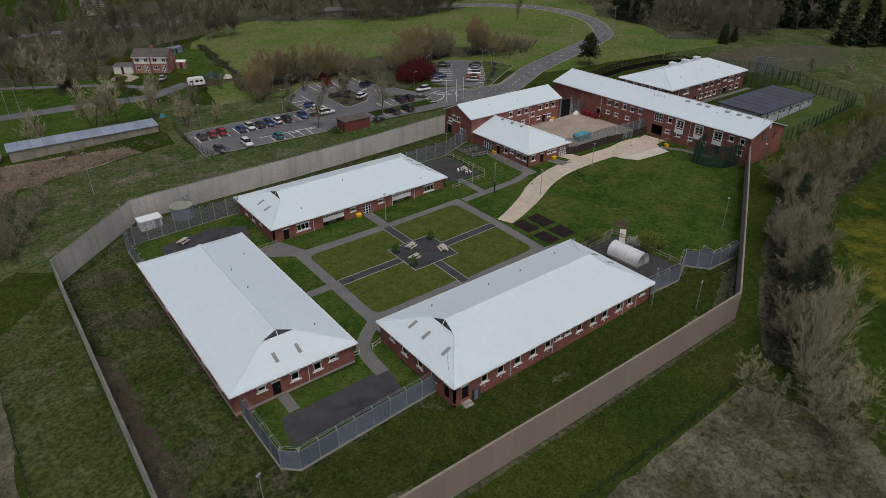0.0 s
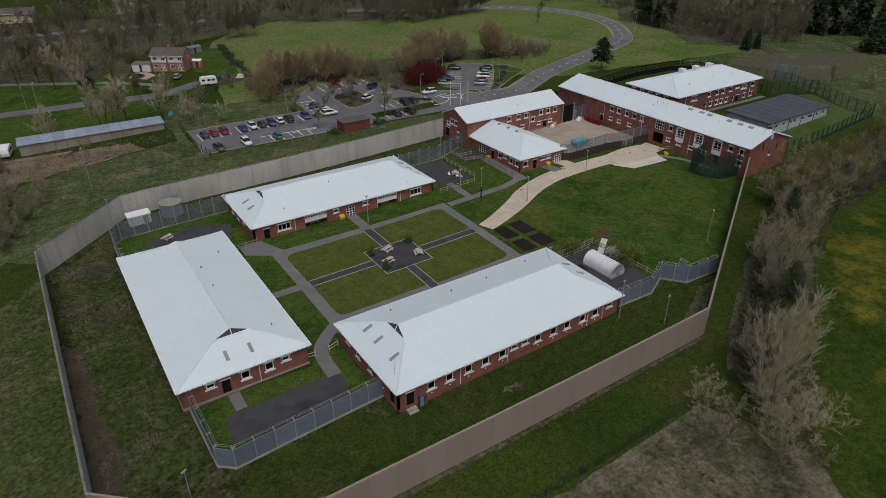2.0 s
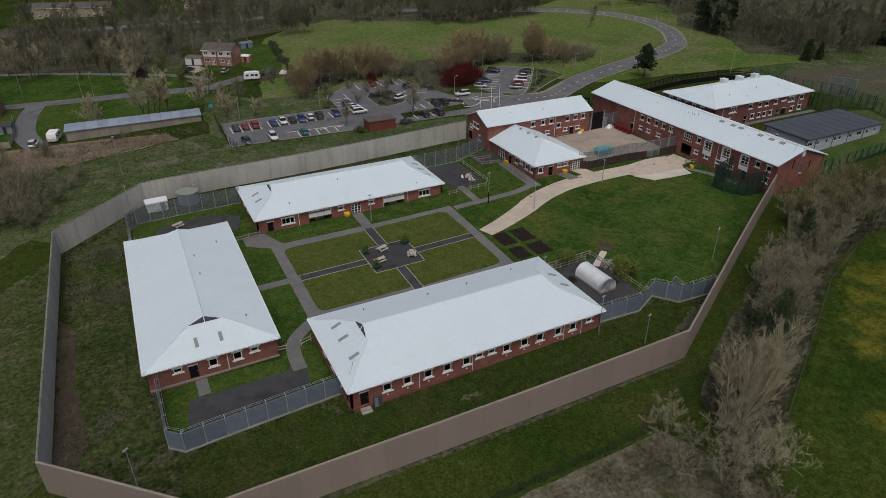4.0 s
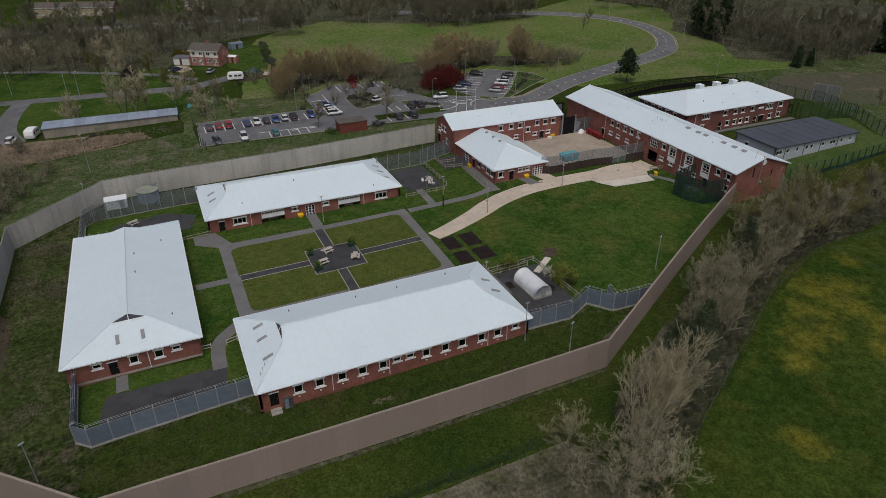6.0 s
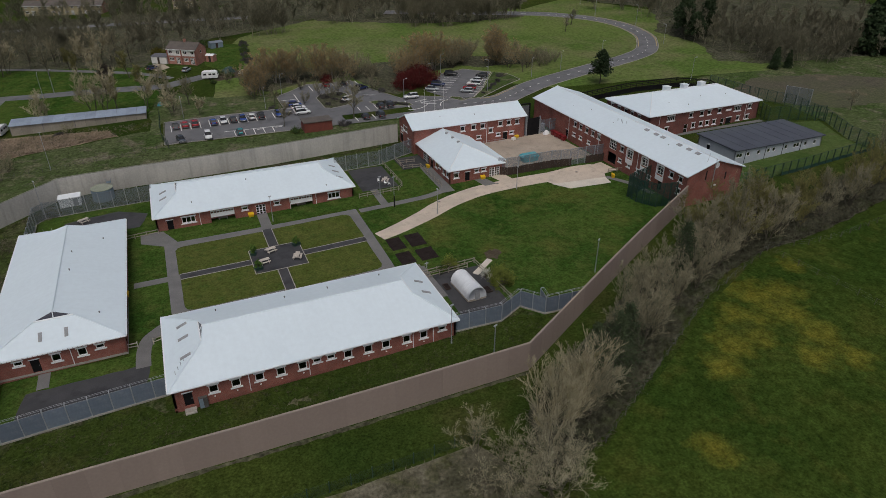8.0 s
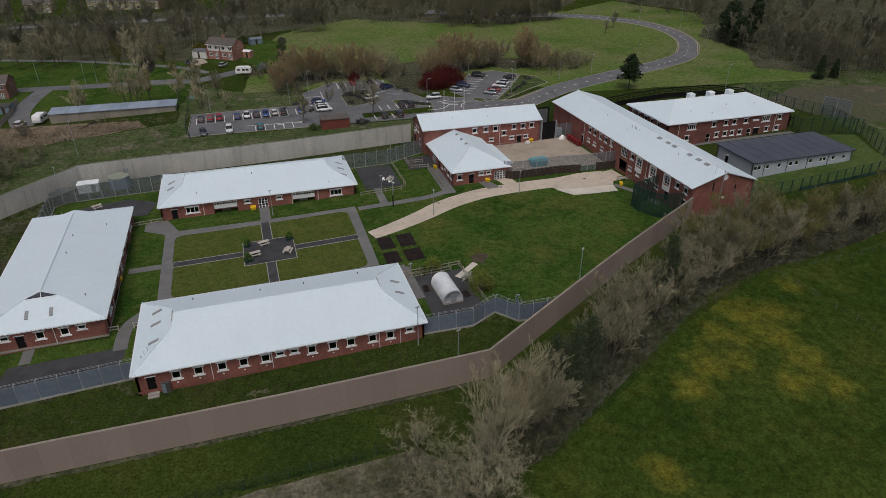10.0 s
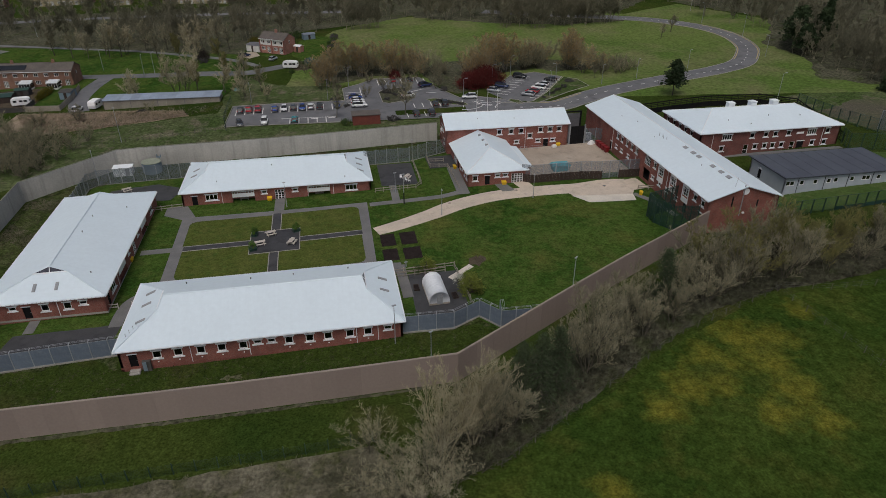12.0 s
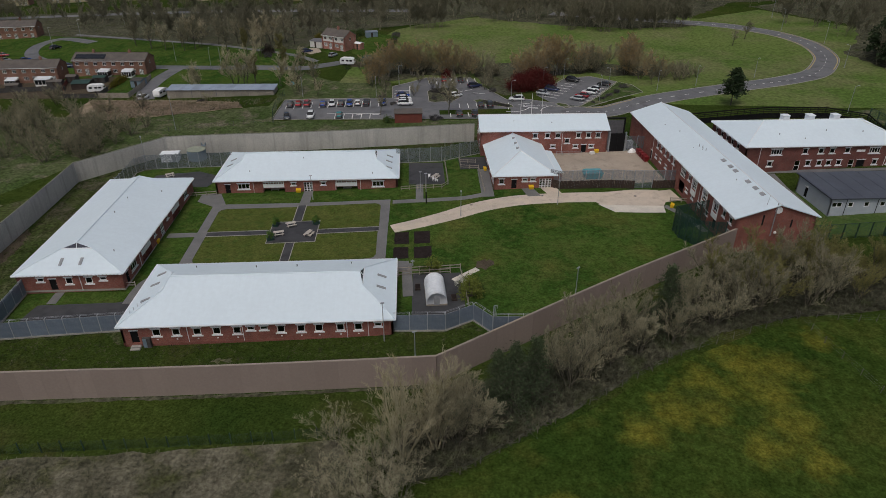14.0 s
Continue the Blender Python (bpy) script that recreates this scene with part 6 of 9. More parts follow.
# the far brick block
far_b = thing("brick_block", pose(157.0, 96.9, 3.42), "two-storey dark red brick block with a white hipped roof", "building")
FL, FW, FE, FR = 36.9, 18.0, 5.9, 8.8
fs = [("win", 165.5 - 159.1, 2.4, 3.6, 1.3, (4, 1)), ("win", 187.4 - 159.1, 2.4, 3.6, 1.3, (4, 1))] + [U1(x - 159.1, 3.75) for x in (171.9, 175.4, 177.9, 181.3, 191.6)]
fs += [W1(x - 159.1) for x in (164.6, 173.2, 175.7, 177.8, 180.1, 188.2, 191.4)] + [("white", x - 159.1, 1.2, 0.08, 2.3, (1, 1)) for x in (170.8, 182.9)] + [("dark", 185.0 - 159.1, 1.8, 0.08, 2.3, (1, 1))]
wall(far_b, facing(OV, OV, 0), FL - 2 * OV, FE - 0.1, fs, BRICK_DARK, IN)
wall(far_b, facing(FL - OV, OV, 90), FW - 2 * OV, FE - 0.1, [U1(4), U1(11)], BRICK_DARK)
wall(far_b, facing(FL - OV, FW - OV, 180), FL - 2 * OV, FE - 0.1, [U1(x) for x in (4, 10, 16, 22, 28)], BRICK_DARK)
wall(far_b, facing(OV, FW - OV, 270), FW - 2 * OV, FE - 0.1, [U1(x, 3.75) for x in (2.4, 5.2, 8.0, 10.6, 13.4)] + [W1(4), W1(9)], BRICK_DARK)
part("floor", Soup().box(1.1, FL - 1.1, 1.1, FW - 1.1, -0.1, 0.02).box(1.1, FL - 1.1, 1.1, FW - 1.1, 2.7, 2.95), DARK, far_b)
s = Soup()
A, B, C, D = (0, 0, FE), (FL, 0, FE), (FL, FW, FE), (0, FW, FE)
p, q = (7.6, FW / 2, FR), (FL - 7.6, FW / 2, FR)
s.slab([A, B, q, p], 0.16).slab([B, C, q], 0.16).slab([C, D, p, q], 0.16).slab([D, A, p], 0.16)
fr = part("roof", s, ROOF_X, far_b, "white coated metal hipped roof")
cp = Soup()
for u, v in ((A, p), (D, p), (B, q), (C, q), (p, q)):
    cp.tube(Vector(u) + Vector((0, 0, 0.03)), Vector(v) + Vector((0, 0, 0.03)), 0.12, 0.12, 6)
part("ridge_cap", cp, TRIM, fr)
part("gutter", Soup().box(-0.1, FL + 0.1, -0.16, 0, FE - 0.22, FE - 0.03).box(-0.16, 0, 0, FW, FE - 0.22, FE - 0.03).box(-0.1, FL + 0.1, FW, FW + 0.16, FE - 0.22, FE - 0.03).box(FL, FL + 0.16, 0, FW, FE - 0.22, FE - 0.03), TRIM, fr)
part("soffit", Soup().box(0.05, FL - 0.05, 0.05, FW - 0.05, FE - 0.28, FE - 0.22), SOFFIT, fr)
for x in (12.6, 18.4, 24.2):
    cw = put("roof_cowl", Soup().bevel_box(-0.75, 0.75, -0.75, 0.75, -0.7, 0.9, 0.1).mesh("roof_cowl", TRIM), far_b, Matrix.Translation((x, FW / 2 + 0.6, FR)), "white square ventilation cowl")
    put("cap", Soup().bevel_box(-0.85, 0.85, -0.85, 0.85, 0.9, 1.02, 0.04).mesh("cap", TRIM), cw)
part("sign_panel", Soup().box(25.0, 26.9, OV - 0.05, OV, 4.2, 4.7), WHITE, far_b)
for x in (3.2, 31.6):
    downpipe(far_b, facing(OV, OV, 0), x, FE - 0.3)
vents(far_b, [(9, 4, 7.2), (20, 5, 7.5), (28, 4.4, 7.3), (14, 2.4, 6.6)])

# the grey modular building
mod = thing("modular_building", pose(163.6, 75.0, 3.5), "single-storey light grey modular building with a dark flat roof", "building")
ML, MW, MH = 27.4, 12.0, 3.5
for m, ln, items in ((facing(0.2, 0.2, 0), ML - 0.4, [("plain", x, w * 1.2, 1.65, 1.0, (2 if w > 1 else 1, 1)) for x, w in ((1.2, 1.7), (3.9, 0.85), (7.0, 0.85), (10.1, 0.85), (11.7, 0.85), (15.5, 0.85), (18.8, 1.7), (21.8, 0.85), (24.8, 0.85))]),
                     (facing(ML - 0.2, 0.2, 90), MW - 0.4, []), (facing(ML - 0.2, MW - 0.2, 180), ML - 0.4, [("plain", 5, 1.2, 1.2, 0.8, (1, 1)), ("plain", 15, 1.2, 1.2, 0.8, (1, 1))]),
                     (facing(0.2, MW - 0.2, 270), MW - 0.4, [("dark", 3.4, 1.0, 0.1, 2.1, (1, 1))])):
    wall(mod, m, ln, MH, items, GREY_CLAD)
s = Soup().slab([(-0.25, -0.25, MH + 0.12), (ML + 0.25, -0.25, MH + 0.12), (ML + 0.25, MW + 0.25, MH + 0.34), (-0.25, MW + 0.25, MH + 0.34)], 0.24)
mr = part("roof", s, DARK_ROOF, mod, "dark grey sheet roof with raised seams")
sm = Soup()
for i in range(10):
    x = i * ML / 9
    sm.tube((x, -0.25, MH + 0.13), (x, MW + 0.25, MH + 0.35), 0.045, 0.045, 4)
part("seam", sm, DARK_ROOF, mr)
for x in (3.1, 9.2, 14.6, 20.4):
    part("downpipe", Soup().tube((x, 0.12, 0), (x, 0.12, MH), 0.06, 0.06, 6), BLACK, mod)
part("wall_light", Soup().bevel_box(-0.05, 0.2, 8.0, 8.3, 2.3, 2.6, 0.03), WHITE, mod)
part("floor", Soup().box(0.6, ML - 0.6, 0.6, MW - 0.6, -0.1, 0.05), DARK, mod)

# gates of the vehicle lock
lock = thing("vehicle_gate", pose(132.4, 113.8, 0), "tall solid black steel vehicle gates between brick buildings", "gate")
part("gate_leaf", Soup().box(0.2, 2.0, 0, 0.14, 0.1, 4.6), BLACK, lock)
part("gate_leaf", Soup().box(2.05, 3.8, 0, 0.14, 0.1, 4.6), BLACK, lock)
part("post", Soup().box(-0.1, 0.2, -0.1, 0.25, 0, 4.9), GALV, lock)
part("post", Soup().box(3.8, 4.1, -0.1, 0.25, 0, 4.9), GALV, lock)
lock2 = thing("vehicle_gate", pose(133.2, 123.67, 0), "outer steel vehicle gate with a mesh panel", "gate")
part("gate_leaf", Soup().box(0.2, 5.6, 0, 0.14, 0.1, 4.4), LEAD, lock2)
part("post", Soup().box(-0.2, 0.2, -0.15, 0.3, 0, 5.0), BLACK, lock2)
part("post", Soup().box(5.6, 6.0, -0.15, 0.3, 0, 5.0), BLACK, lock2)
part("crossbeam", Soup().box(-0.2, 6.0, -0.1, 0.25, 4.7, 5.0), BLACK, lock2)
sheet_fence([(136.61, 113.78), (141.6, 113.11)], 3.8, "grey mesh screen beside the vehicle gate", FENCE_MESH, 2.3, False)


# ---- site furniture ----
def lamp_post(x, y, h, label, turn=0.0, black=0.0, head="flood", group="lamp posts"):
    ob = thing("lamp_post", pose(x, y, 0, 0, 0, turn), label, "street lamp", group)
    part("post", Soup().tube((0, 0, -0.2), (0, 0, 1.2), 0.10, 0.09, 8).tube((0, 0, 1.2), (0, 0, h), 0.065, 0.05, 8), GALV, ob)
    if black:
        part("sleeve", Soup().tube((0, 0, 0), (0, 0, black), 0.125, 0.115, 8), BLACK, ob, "black painted lower post")
    if head == "flood":
        part("lamp_head", Soup().bevel_box(-0.32, 0.1, -0.12, 0.12, h - 0.02, h + 0.12, 0.03).bevel_box(0.05, 0.3, -0.1, 0.1, h + 0.02, h + 0.16, 0.03), GALV, ob, "grey floodlight head")
    else:
        part("arm", Soup().tube((0, 0, h), (0.7, 0, h + 0.18), 0.04, 0.035, 6), GALV, ob)
        part("lamp_head", Soup().bevel_box(0.55, 1.15, -0.13, 0.13, h + 0.12, h + 0.26, 0.04), GALV, ob)
    return ob


def slim_pole(x, y, h):
    ob = thing("slim_pole", pose(x, y, 0), "slim white pole beside the access road", "pole", "white poles")
    part("pole", Soup().tube((0, 0, -0.2), (0, 0, h), 0.07, 0.045, 8), WHITE, ob)
    part("base_plate", Soup().bevel_box(-0.2, 0.2, -0.2, 0.2, 0, 0.06, 0.02), GALV, ob)
    part("cap", Soup().tube((0, 0, h), (0, 0, h + 0.08), 0.07, 0.02, 8), WHITE, ob)


for x, y in ((115.6, 141.9), (118.4, 140.9), (121.4, 141.5)):
    slim_pole(x, y, 6.2)
LP = "slim galvanised lamp post with a grey head on grass"
for x, y, h, tn in ((110.06, 51.39, 6.2, 40), (80.75, 44.85, 6.6, 200), (85.19, 39.99, 5.0, 20), (17.92, 46.22, 5.9, 30), (94.69, 83.07, 5.4, 90), (114.69, 86.72, 5.2, 90), (64.18, 94.48, 5.4, 0), (93.1, 112.83, 5.0, 90), (22.1, 116.2, 7.3, 120), (86.98, 95.78, 4.6, 0), (85.07, 65.07, 0.9, 0)):
    lamp_post(x, y, h, LP, tn)
lamp_post(88.05, 89.85, 6.6, "tall lamp post with a black lower half on the lawn", 0, 2.6)
for x, y, h, tn in ((17.45, 206.6, 7, 60), (52.62, 163.85, 6, -90), (74.87, 162.71, 6, -90), (81.65, 173.59, 6, 0), (139.92, 150.65, 7, 90), (-2.06, 217.81, 7, 0), (14.56, 204.14, 7, 90), (-59.52, 269.84, 7, 0), (-64.94, 254.97, 7, 0), (-45.54, 284.52, 7, 0), (158.6, 156.34, 6, -90), (171.52, 159.41, 6, -90), (192.97, 166.58, 6, -90), (232.96, 228.03, 8, 180), (236.43, 203.62, 8, 180), (225.79, 173.24, 7, 150), (201.78, 131.54, 7, 0), (126.26, 166, 6, 0), (134.51, 174.49, 6, 0), (115.15, 157.3, 5, 0), (145.46, 161.44, 6, 180), (241.34, 252.51, 8, 200)):
    lamp_post(x, y, h, "street lamp on a slim grey column beside the road", tn, 0, "arm", "street lamps")
lamp_post(21.6, 140.2, 9.0, "leaning timber pole with a small white lamp", 0, 0, "flood", "poles")


def picnic_table(x, y, turn, group):
    ob = thing("picnic_table", pose(x, y, 0.075, 0, 0, turn), "weathered pale timber picnic table on tarmac", "picnic table", group)
    top = Soup()
    for i in range(5):
        top.bevel_box(-0.95, 0.95, -0.38 + 0.155 * i, -0.24 + 0.155 * i, 0.72, 0.77, 0.008)
    part("tabletop", top, TABLE, ob)
    for yy in (-0.78, 0.62):
        part("bench_seat", Soup().bevel_box(-0.95, 0.95, yy, yy + 0.16, 0.42, 0.46, 0.008).bevel_box(-0.95, 0.95, yy + 0.17 * (1 if yy < 0 else -1), yy + 0.16 + 0.17 * (1 if yy < 0 else -1), 0.42, 0.46, 0.008), TABLE, ob)
    for xx in (-0.65, 0.65):
        for sgn in (-1, 1):
            part("leg", Soup().slab([(xx - 0.04, sgn * 0.6, 0.0), (xx + 0.04, sgn * 0.6, 0.0), (xx + 0.04, sgn * 0.25, 0.72), (xx - 0.04, sgn * 0.25, 0.72)], 0.09 * sgn), TABLE, ob)
        part("bearer", Soup().box(xx - 0.05, xx + 0.05, -0.8, 0.8, 0.33, 0.42), TABLE, ob)
    return ob


for x, y, tn in ((61.54, 82.15, 20), (65.52, 77.97, 70), (59.8, 78.6, 15)):
    picnic_table(x, y, tn, "courtyard picnic tables")
for x, y, tn in ((29.81, 108.95, 30), (90.47, 102.79, 60)):
    picnic_table(x, y, tn, "yard picnic tables")


def planter(x, y, turn, w):
    ob = thing("planter", pose(x, y, 0.07, 0, 0, turn), "green timber planter full of clipped box", "planter", "courtyard planters")
    part("box", Soup().box(-w / 2, w / 2, -0.5, 0.5, 0, 0.5).box(-w / 2 - 0.04, w / 2 + 0.04, -0.54, 0.54, 0.46, 0.52), GREEN_STEEL, ob)
    return ob


PLANTERS = [planter(58.52, 82.59, 80, 1.3), planter(58.49, 76.89, 20, 1.3), planter(66.27, 82.78, 20, 1.3)]


def grit_bin(x, y, turn):
    ob = thing("grit_bin", pose(x, y, 0.05, 0, 0, turn) @ Matrix.Diagonal((0.85, 0.85, 0.9, 1)), "bright yellow plastic grit bin beside a door", "bin", "yellow grit bins")
    part("bin_body", Soup().add([(-0.5, -0.32, 0), (0.5, -0.32, 0), (0.5, 0.32, 0), (-0.5, 0.32, 0), (-0.62, -0.42, 0.62), (0.62, -0.42, 0.62), (0.62, 0.42, 0.75), (-0.62, 0.42, 0.75)], [(3, 2, 1, 0), (0, 1, 5, 4), (1, 2, 6, 5), (2, 3, 7, 6), (3, 0, 4, 7), (4, 5, 6, 7)]), YELLOW, ob)
    part("lid", Soup().add([(-0.66, -0.46, 0.62), (0.66, -0.46, 0.62), (0.66, 0.46, 0.76), (-0.66, 0.46, 0.76), (-0.6, -0.4, 0.74), (0.6, -0.4, 0.74), (0.6, 0.4, 0.92), (-0.6, 0.4, 0.92)], [(3, 2, 1, 0), (0, 1, 5, 4), (1, 2, 6, 5), (2, 3, 7, 6), (3, 0, 4, 7), (4, 5, 6, 7)]), YELLOW, ob)


for x, y, tn in ((60.58, 98.58, 0), (37.52, 77.26, 90), (110.61, 94.63, 0), (101.87, 105.64, 90), (129.58, 113.68, 0), (136.89, 82.96, 60)):
    grit_bin(x, y, tn)

# polytunnel
tun = thing("polytunnel", pose(88.63, 55.84, 0.045, 0, 0, 2), "milky white polytunnel greenhouse on dark gravel", "greenhouse")
s = Soup()
n, L, R = 14, 6.2, 1.6
for k in range(9):
    y = -L / 2 + L * k / 8
    for i in range(n + 1):
        a = math.pi * i / n
        s.v.append((R * math.cos(a), y, 0.25 + 2.0 * math.sin(a) ** 0.8))
for k in range(8):
    for i in range(n):
        b = k * (n + 1) + i
        s.f.append((b, b + n + 1, b + n + 2, b + 1))
s.f.append(tuple(range(n, -1, -1)))
s.f.append(tuple(8 * (n + 1) + i for i in range(n + 1)))
part("cover", s, POLY, tun, "", None, True)
for k in range(9):
    y = -L / 2 + L * k / 8
    h = Soup().bent_tube([(1.02 * R * math.cos(math.pi * i / n), y, 0.25 + 2.03 * math.sin(math.pi * i / n) ** 0.8) for i in range(n + 1)], 0.025)
    part("hoop", h, TRIM, tun)
part("door", Soup().box(-0.45, 0.45, -L / 2 - 0.06, -L / 2 - 0.01, 0.1, 1.8), SKYLIGHT, tun)
part("base_rail", Soup().box(-R - 0.05, -R + 0.05, -L / 2, L / 2, 0, 0.28).box(R - 0.05, R + 0.05, -L / 2, L / 2, 0, 0.28).box(-R, R, -L / 2 - 0.05, -L / 2 + 0.05, 0, 0.28).box(-R, R, L / 2 - 0.05, L / 2 + 0.05, 0, 0.28), WOOD, tun)
for k, (x, y) in enumerate(((85.82, 58.12), (91.52, 54.53))):
    ob = thing("raised_bed", pose(x, y, 0.045, 0, 0, 4 * k), "small timber raised bed of dark compost", "garden bed", "raised beds by the polytunnel")
    part("frame", Soup().box(-0.45, 0.45, -0.8, -0.72, 0, 0.3).box(-0.45, 0.45, 0.72, 0.8, 0, 0.3).box(-0.45, -0.38, -0.8, 0.8, 0, 0.3).box(0.38, 0.45, -0.8, 0.8, 0, 0.3), WOOD_DARK, ob)
    part("compost", Soup().box(-0.4, 0.4, -0.75, 0.75, 0.02, 0.25), BED, ob)

# water tank and white cabin beside the north wall
tank = thing("water_tank", pose(33.24, 119.4, 0), "round blue-grey sectional water tank with a mossy lid", "tank")
part("shell", Soup().tube((0, 0, 0), (0, 0, 2.5), 2.1, 2.1, 28), TANK, tank, "", None)
rg = Soup()
for i in range(16):
    a = 2 * math.pi * i / 16
    rg.tube((2.12 * math.cos(a), 2.12 * math.sin(a), 0), (2.12 * math.cos(a), 2.12 * math.sin(a), 2.5), 0.04, 0.04, 4)
part("rib", rg, TANK, tank)
part("lid", Soup().tube((0, 0, 2.5), (0, 0, 2.58), 2.2, 2.2, 28).tube((0, 0, 2.58), (0, 0, 2.8), 2.1, 0.3, 28), TANK_LID, tank, "mossy pale green lid")
part("ladder", Soup().box(1.2, 1.25, 1.7, 1.75, 0, 3.2).box(1.6, 1.65, 1.4, 1.45, 0, 3.2).box(1.0, 1.9, 1.2, 1.9, 2.9, 3.0).box(1.0, 1.05, 1.2, 1.9, 3.0, 3.6).box(1.85, 1.9, 1.2, 1.9, 3.0, 3.6), TANK, tank)
cab = thing("equipment_cabin", pose(26.97, 119.11, 0, 0, 0, 2), "small white flat-roofed equipment cabin", "cabin")
part("cabin_body", Soup().box(-2.0, 2.0, -1.2, 1.2, 0, 1.9), TRIM, cab)
part("roof", Soup().bevel_box(-2.15, 2.15, -1.35, 1.35, 1.9, 2.05, 0.04), TRIM, cab)
part("door", Soup().box(0.6, 1.5, -1.24, -1.2, 0.1, 1.75), SKYLIGHT, cab)

# rust-red hut beside the car park
hut = thing("brick_hut", pose(80.81, 138.86, 0, 0, 0, 0), "small flat-roofed rust-red brick store below the car park", "hut")
part("wall", Soup().box(0, 7.4, 0, 4.2, -0.1, 2.6), PINKRED, hut)
part("roof", Soup().bevel_box(-0.2, 7.6, -0.2, 4.4, 2.6, 2.8, 0.05), SLATE, hut)
for x in (4.9, 6.2):
    part("door", Soup().box(x - 0.5, x + 0.5, -0.05, 0.0, 0.05, 2.1), PINKRED, hut)

def tarpaulin(x, y, turn, w, d, h, material, label):
    """A sheet thrown over a heap: a low dome with folds down to the ground."""
    rng = random.Random(int(x * 10))
    s, n = Soup(), 18
    for k in range(6):
        f = k / 5
        for i in range(n):
            a = 2 * math.pi * i / n
            q = (0.25 + 0.75 * f ** 0.7) * (1 + (0.16 * rng.random() + 0.08 * (i % 2)) * f)
            s.v.append((w / 2 * q * math.cos(a), d / 2 * q * math.sin(a), h * (1 - f ** 1.6) * rng.uniform(0.85, 1.1) - 0.02 * f))
    for k in range(5):
        for i in range(n):
            j = (i + 1) % n
            s.f.append((k * n + i, (k + 1) * n + i, (k + 1) * n + j, k * n + j))
    s.f.append(tuple(range(n)))
    ob = thing("tarpaulin", pose(x, y, 0, 0, 0, turn), label, "tarpaulin", "garden clutter")
    part("cover", s, material, ob)


# service yard
for k in range(4):
    ob = thing("wheeled_bin", pose(139.1 + 0.08 * k, 111.4 - 1.5 * k, 0.05, 0, 0, 93 + 3 * (k % 2)) @ Matrix.Diagonal((0.82, 0.95, 1.0, 1)), "large red wheeled refuse bin against the brick wall", "bin", "red refuse bins")
    part("bin_body", Soup().add([(-0.55, -0.42, 0.15), (0.55, -0.42, 0.15), (0.55, 0.42, 0.15), (-0.55, 0.42, 0.15), (-0.66, -0.54, 1.1), (0.66, -0.54, 1.1), (0.66, 0.54, 1.1), (-0.66, 0.54, 1.1)], [(3, 2, 1, 0), (0, 1, 5, 4), (1, 2, 6, 5), (2, 3, 7, 6), (3, 0, 4, 7), (4, 5, 6, 7)]), RED, ob)
    part("lid", Soup().bevel_box(-0.7, 0.7, -0.58, 0.58, 1.13, 1.34, 0.1), RED, ob)
    part("rim", Soup().bevel_box(-0.68, 0.68, -0.56, 0.56, 1.06, 1.13, 0.02), BLACK, ob, "black rim under the lid")
    for xx in (-0.45, 0.45):
        for yy in (-0.3, 0.3):
            part("wheel", Soup().tube((xx, yy - 0.03, 0.09), (xx, yy + 0.03, 0.09), 0.09, 0.09, 10), TYRE, ob)
teal = thing("covered_skip", pose(124.98, 99.29, 0.05) @ Matrix.Diagonal((1.05, 1.0, 1.1, 1)), "low container under a teal tarpaulin", "skip")
part("skip_body", Soup().add([(-1.6, -0.9, 0), (1.6, -0.9, 0), (1.6, 0.9, 0), (-1.6, 0.9, 0), (-2.0, -1.0, 1.1), (2.0, -1.0, 1.1), (2.0, 1.0, 1.1), (-2.0, 1.0, 1.1)], [(3, 2, 1, 0), (0, 1, 5, 4), (1, 2, 6, 5), (2, 3, 7, 6), (3, 0, 4, 7)]), TEAL, teal)
part("cover", Soup().bevel_box(-2.1, 2.1, -1.1, 1.1, 1.1, 1.7, 0.45), TEAL, teal, "teal tarpaulin cover")
sacks = thing("white_crate", pose(128.36, 112.9, 0.05, 0, 0, 20), "white plastic crate on the yard", "crate")
part("crate_body", Soup().bevel_box(-0.5, 0.5, -0.4, 0.4, 0, 0.6, 0.05), WHITE, sacks)
tarpaulin(138.0, 113.0, 10, 1.9, 1.2, 0.9, WHITE, "heap of white sheeting beside the red bins")
cage = thing("gas_cage", pose(138.02, 115.43, 0.05, 0, 0, 4), "pale galvanised gas bottle cage beside the gate", "cage")
part("cage_body", Soup().bevel_box(-0.7, 0.7, -0.5, 0.5, 0.1, 2.0, 0.04), GREY_CLAD, cage)
for xx in (-0.66, 0.66):
    for yy in (-0.46, 0.46):
        part("leg", Soup().box(xx - 0.05, xx + 0.05, yy - 0.05, yy + 0.05, 0, 0.14), GALV, cage)
ramp = thing("ramp_rail", pose(119.65, 112.62, 0.05), "low galvanised handrail along a ramp", "handrail")
part("rail", Soup().tube((0, 0, 1.0), (6.0, 0, 1.0), 0.03, 0.03, 6).tube((0, 0, 0.5), (6.0, 0, 0.5), 0.03, 0.03, 6), GALV, ramp)
for i in range(5):
    part("post", Soup().tube((1.5 * i, 0, 0), (1.5 * i, 0, 1.0), 0.03, 0.03, 6), GALV, ramp)
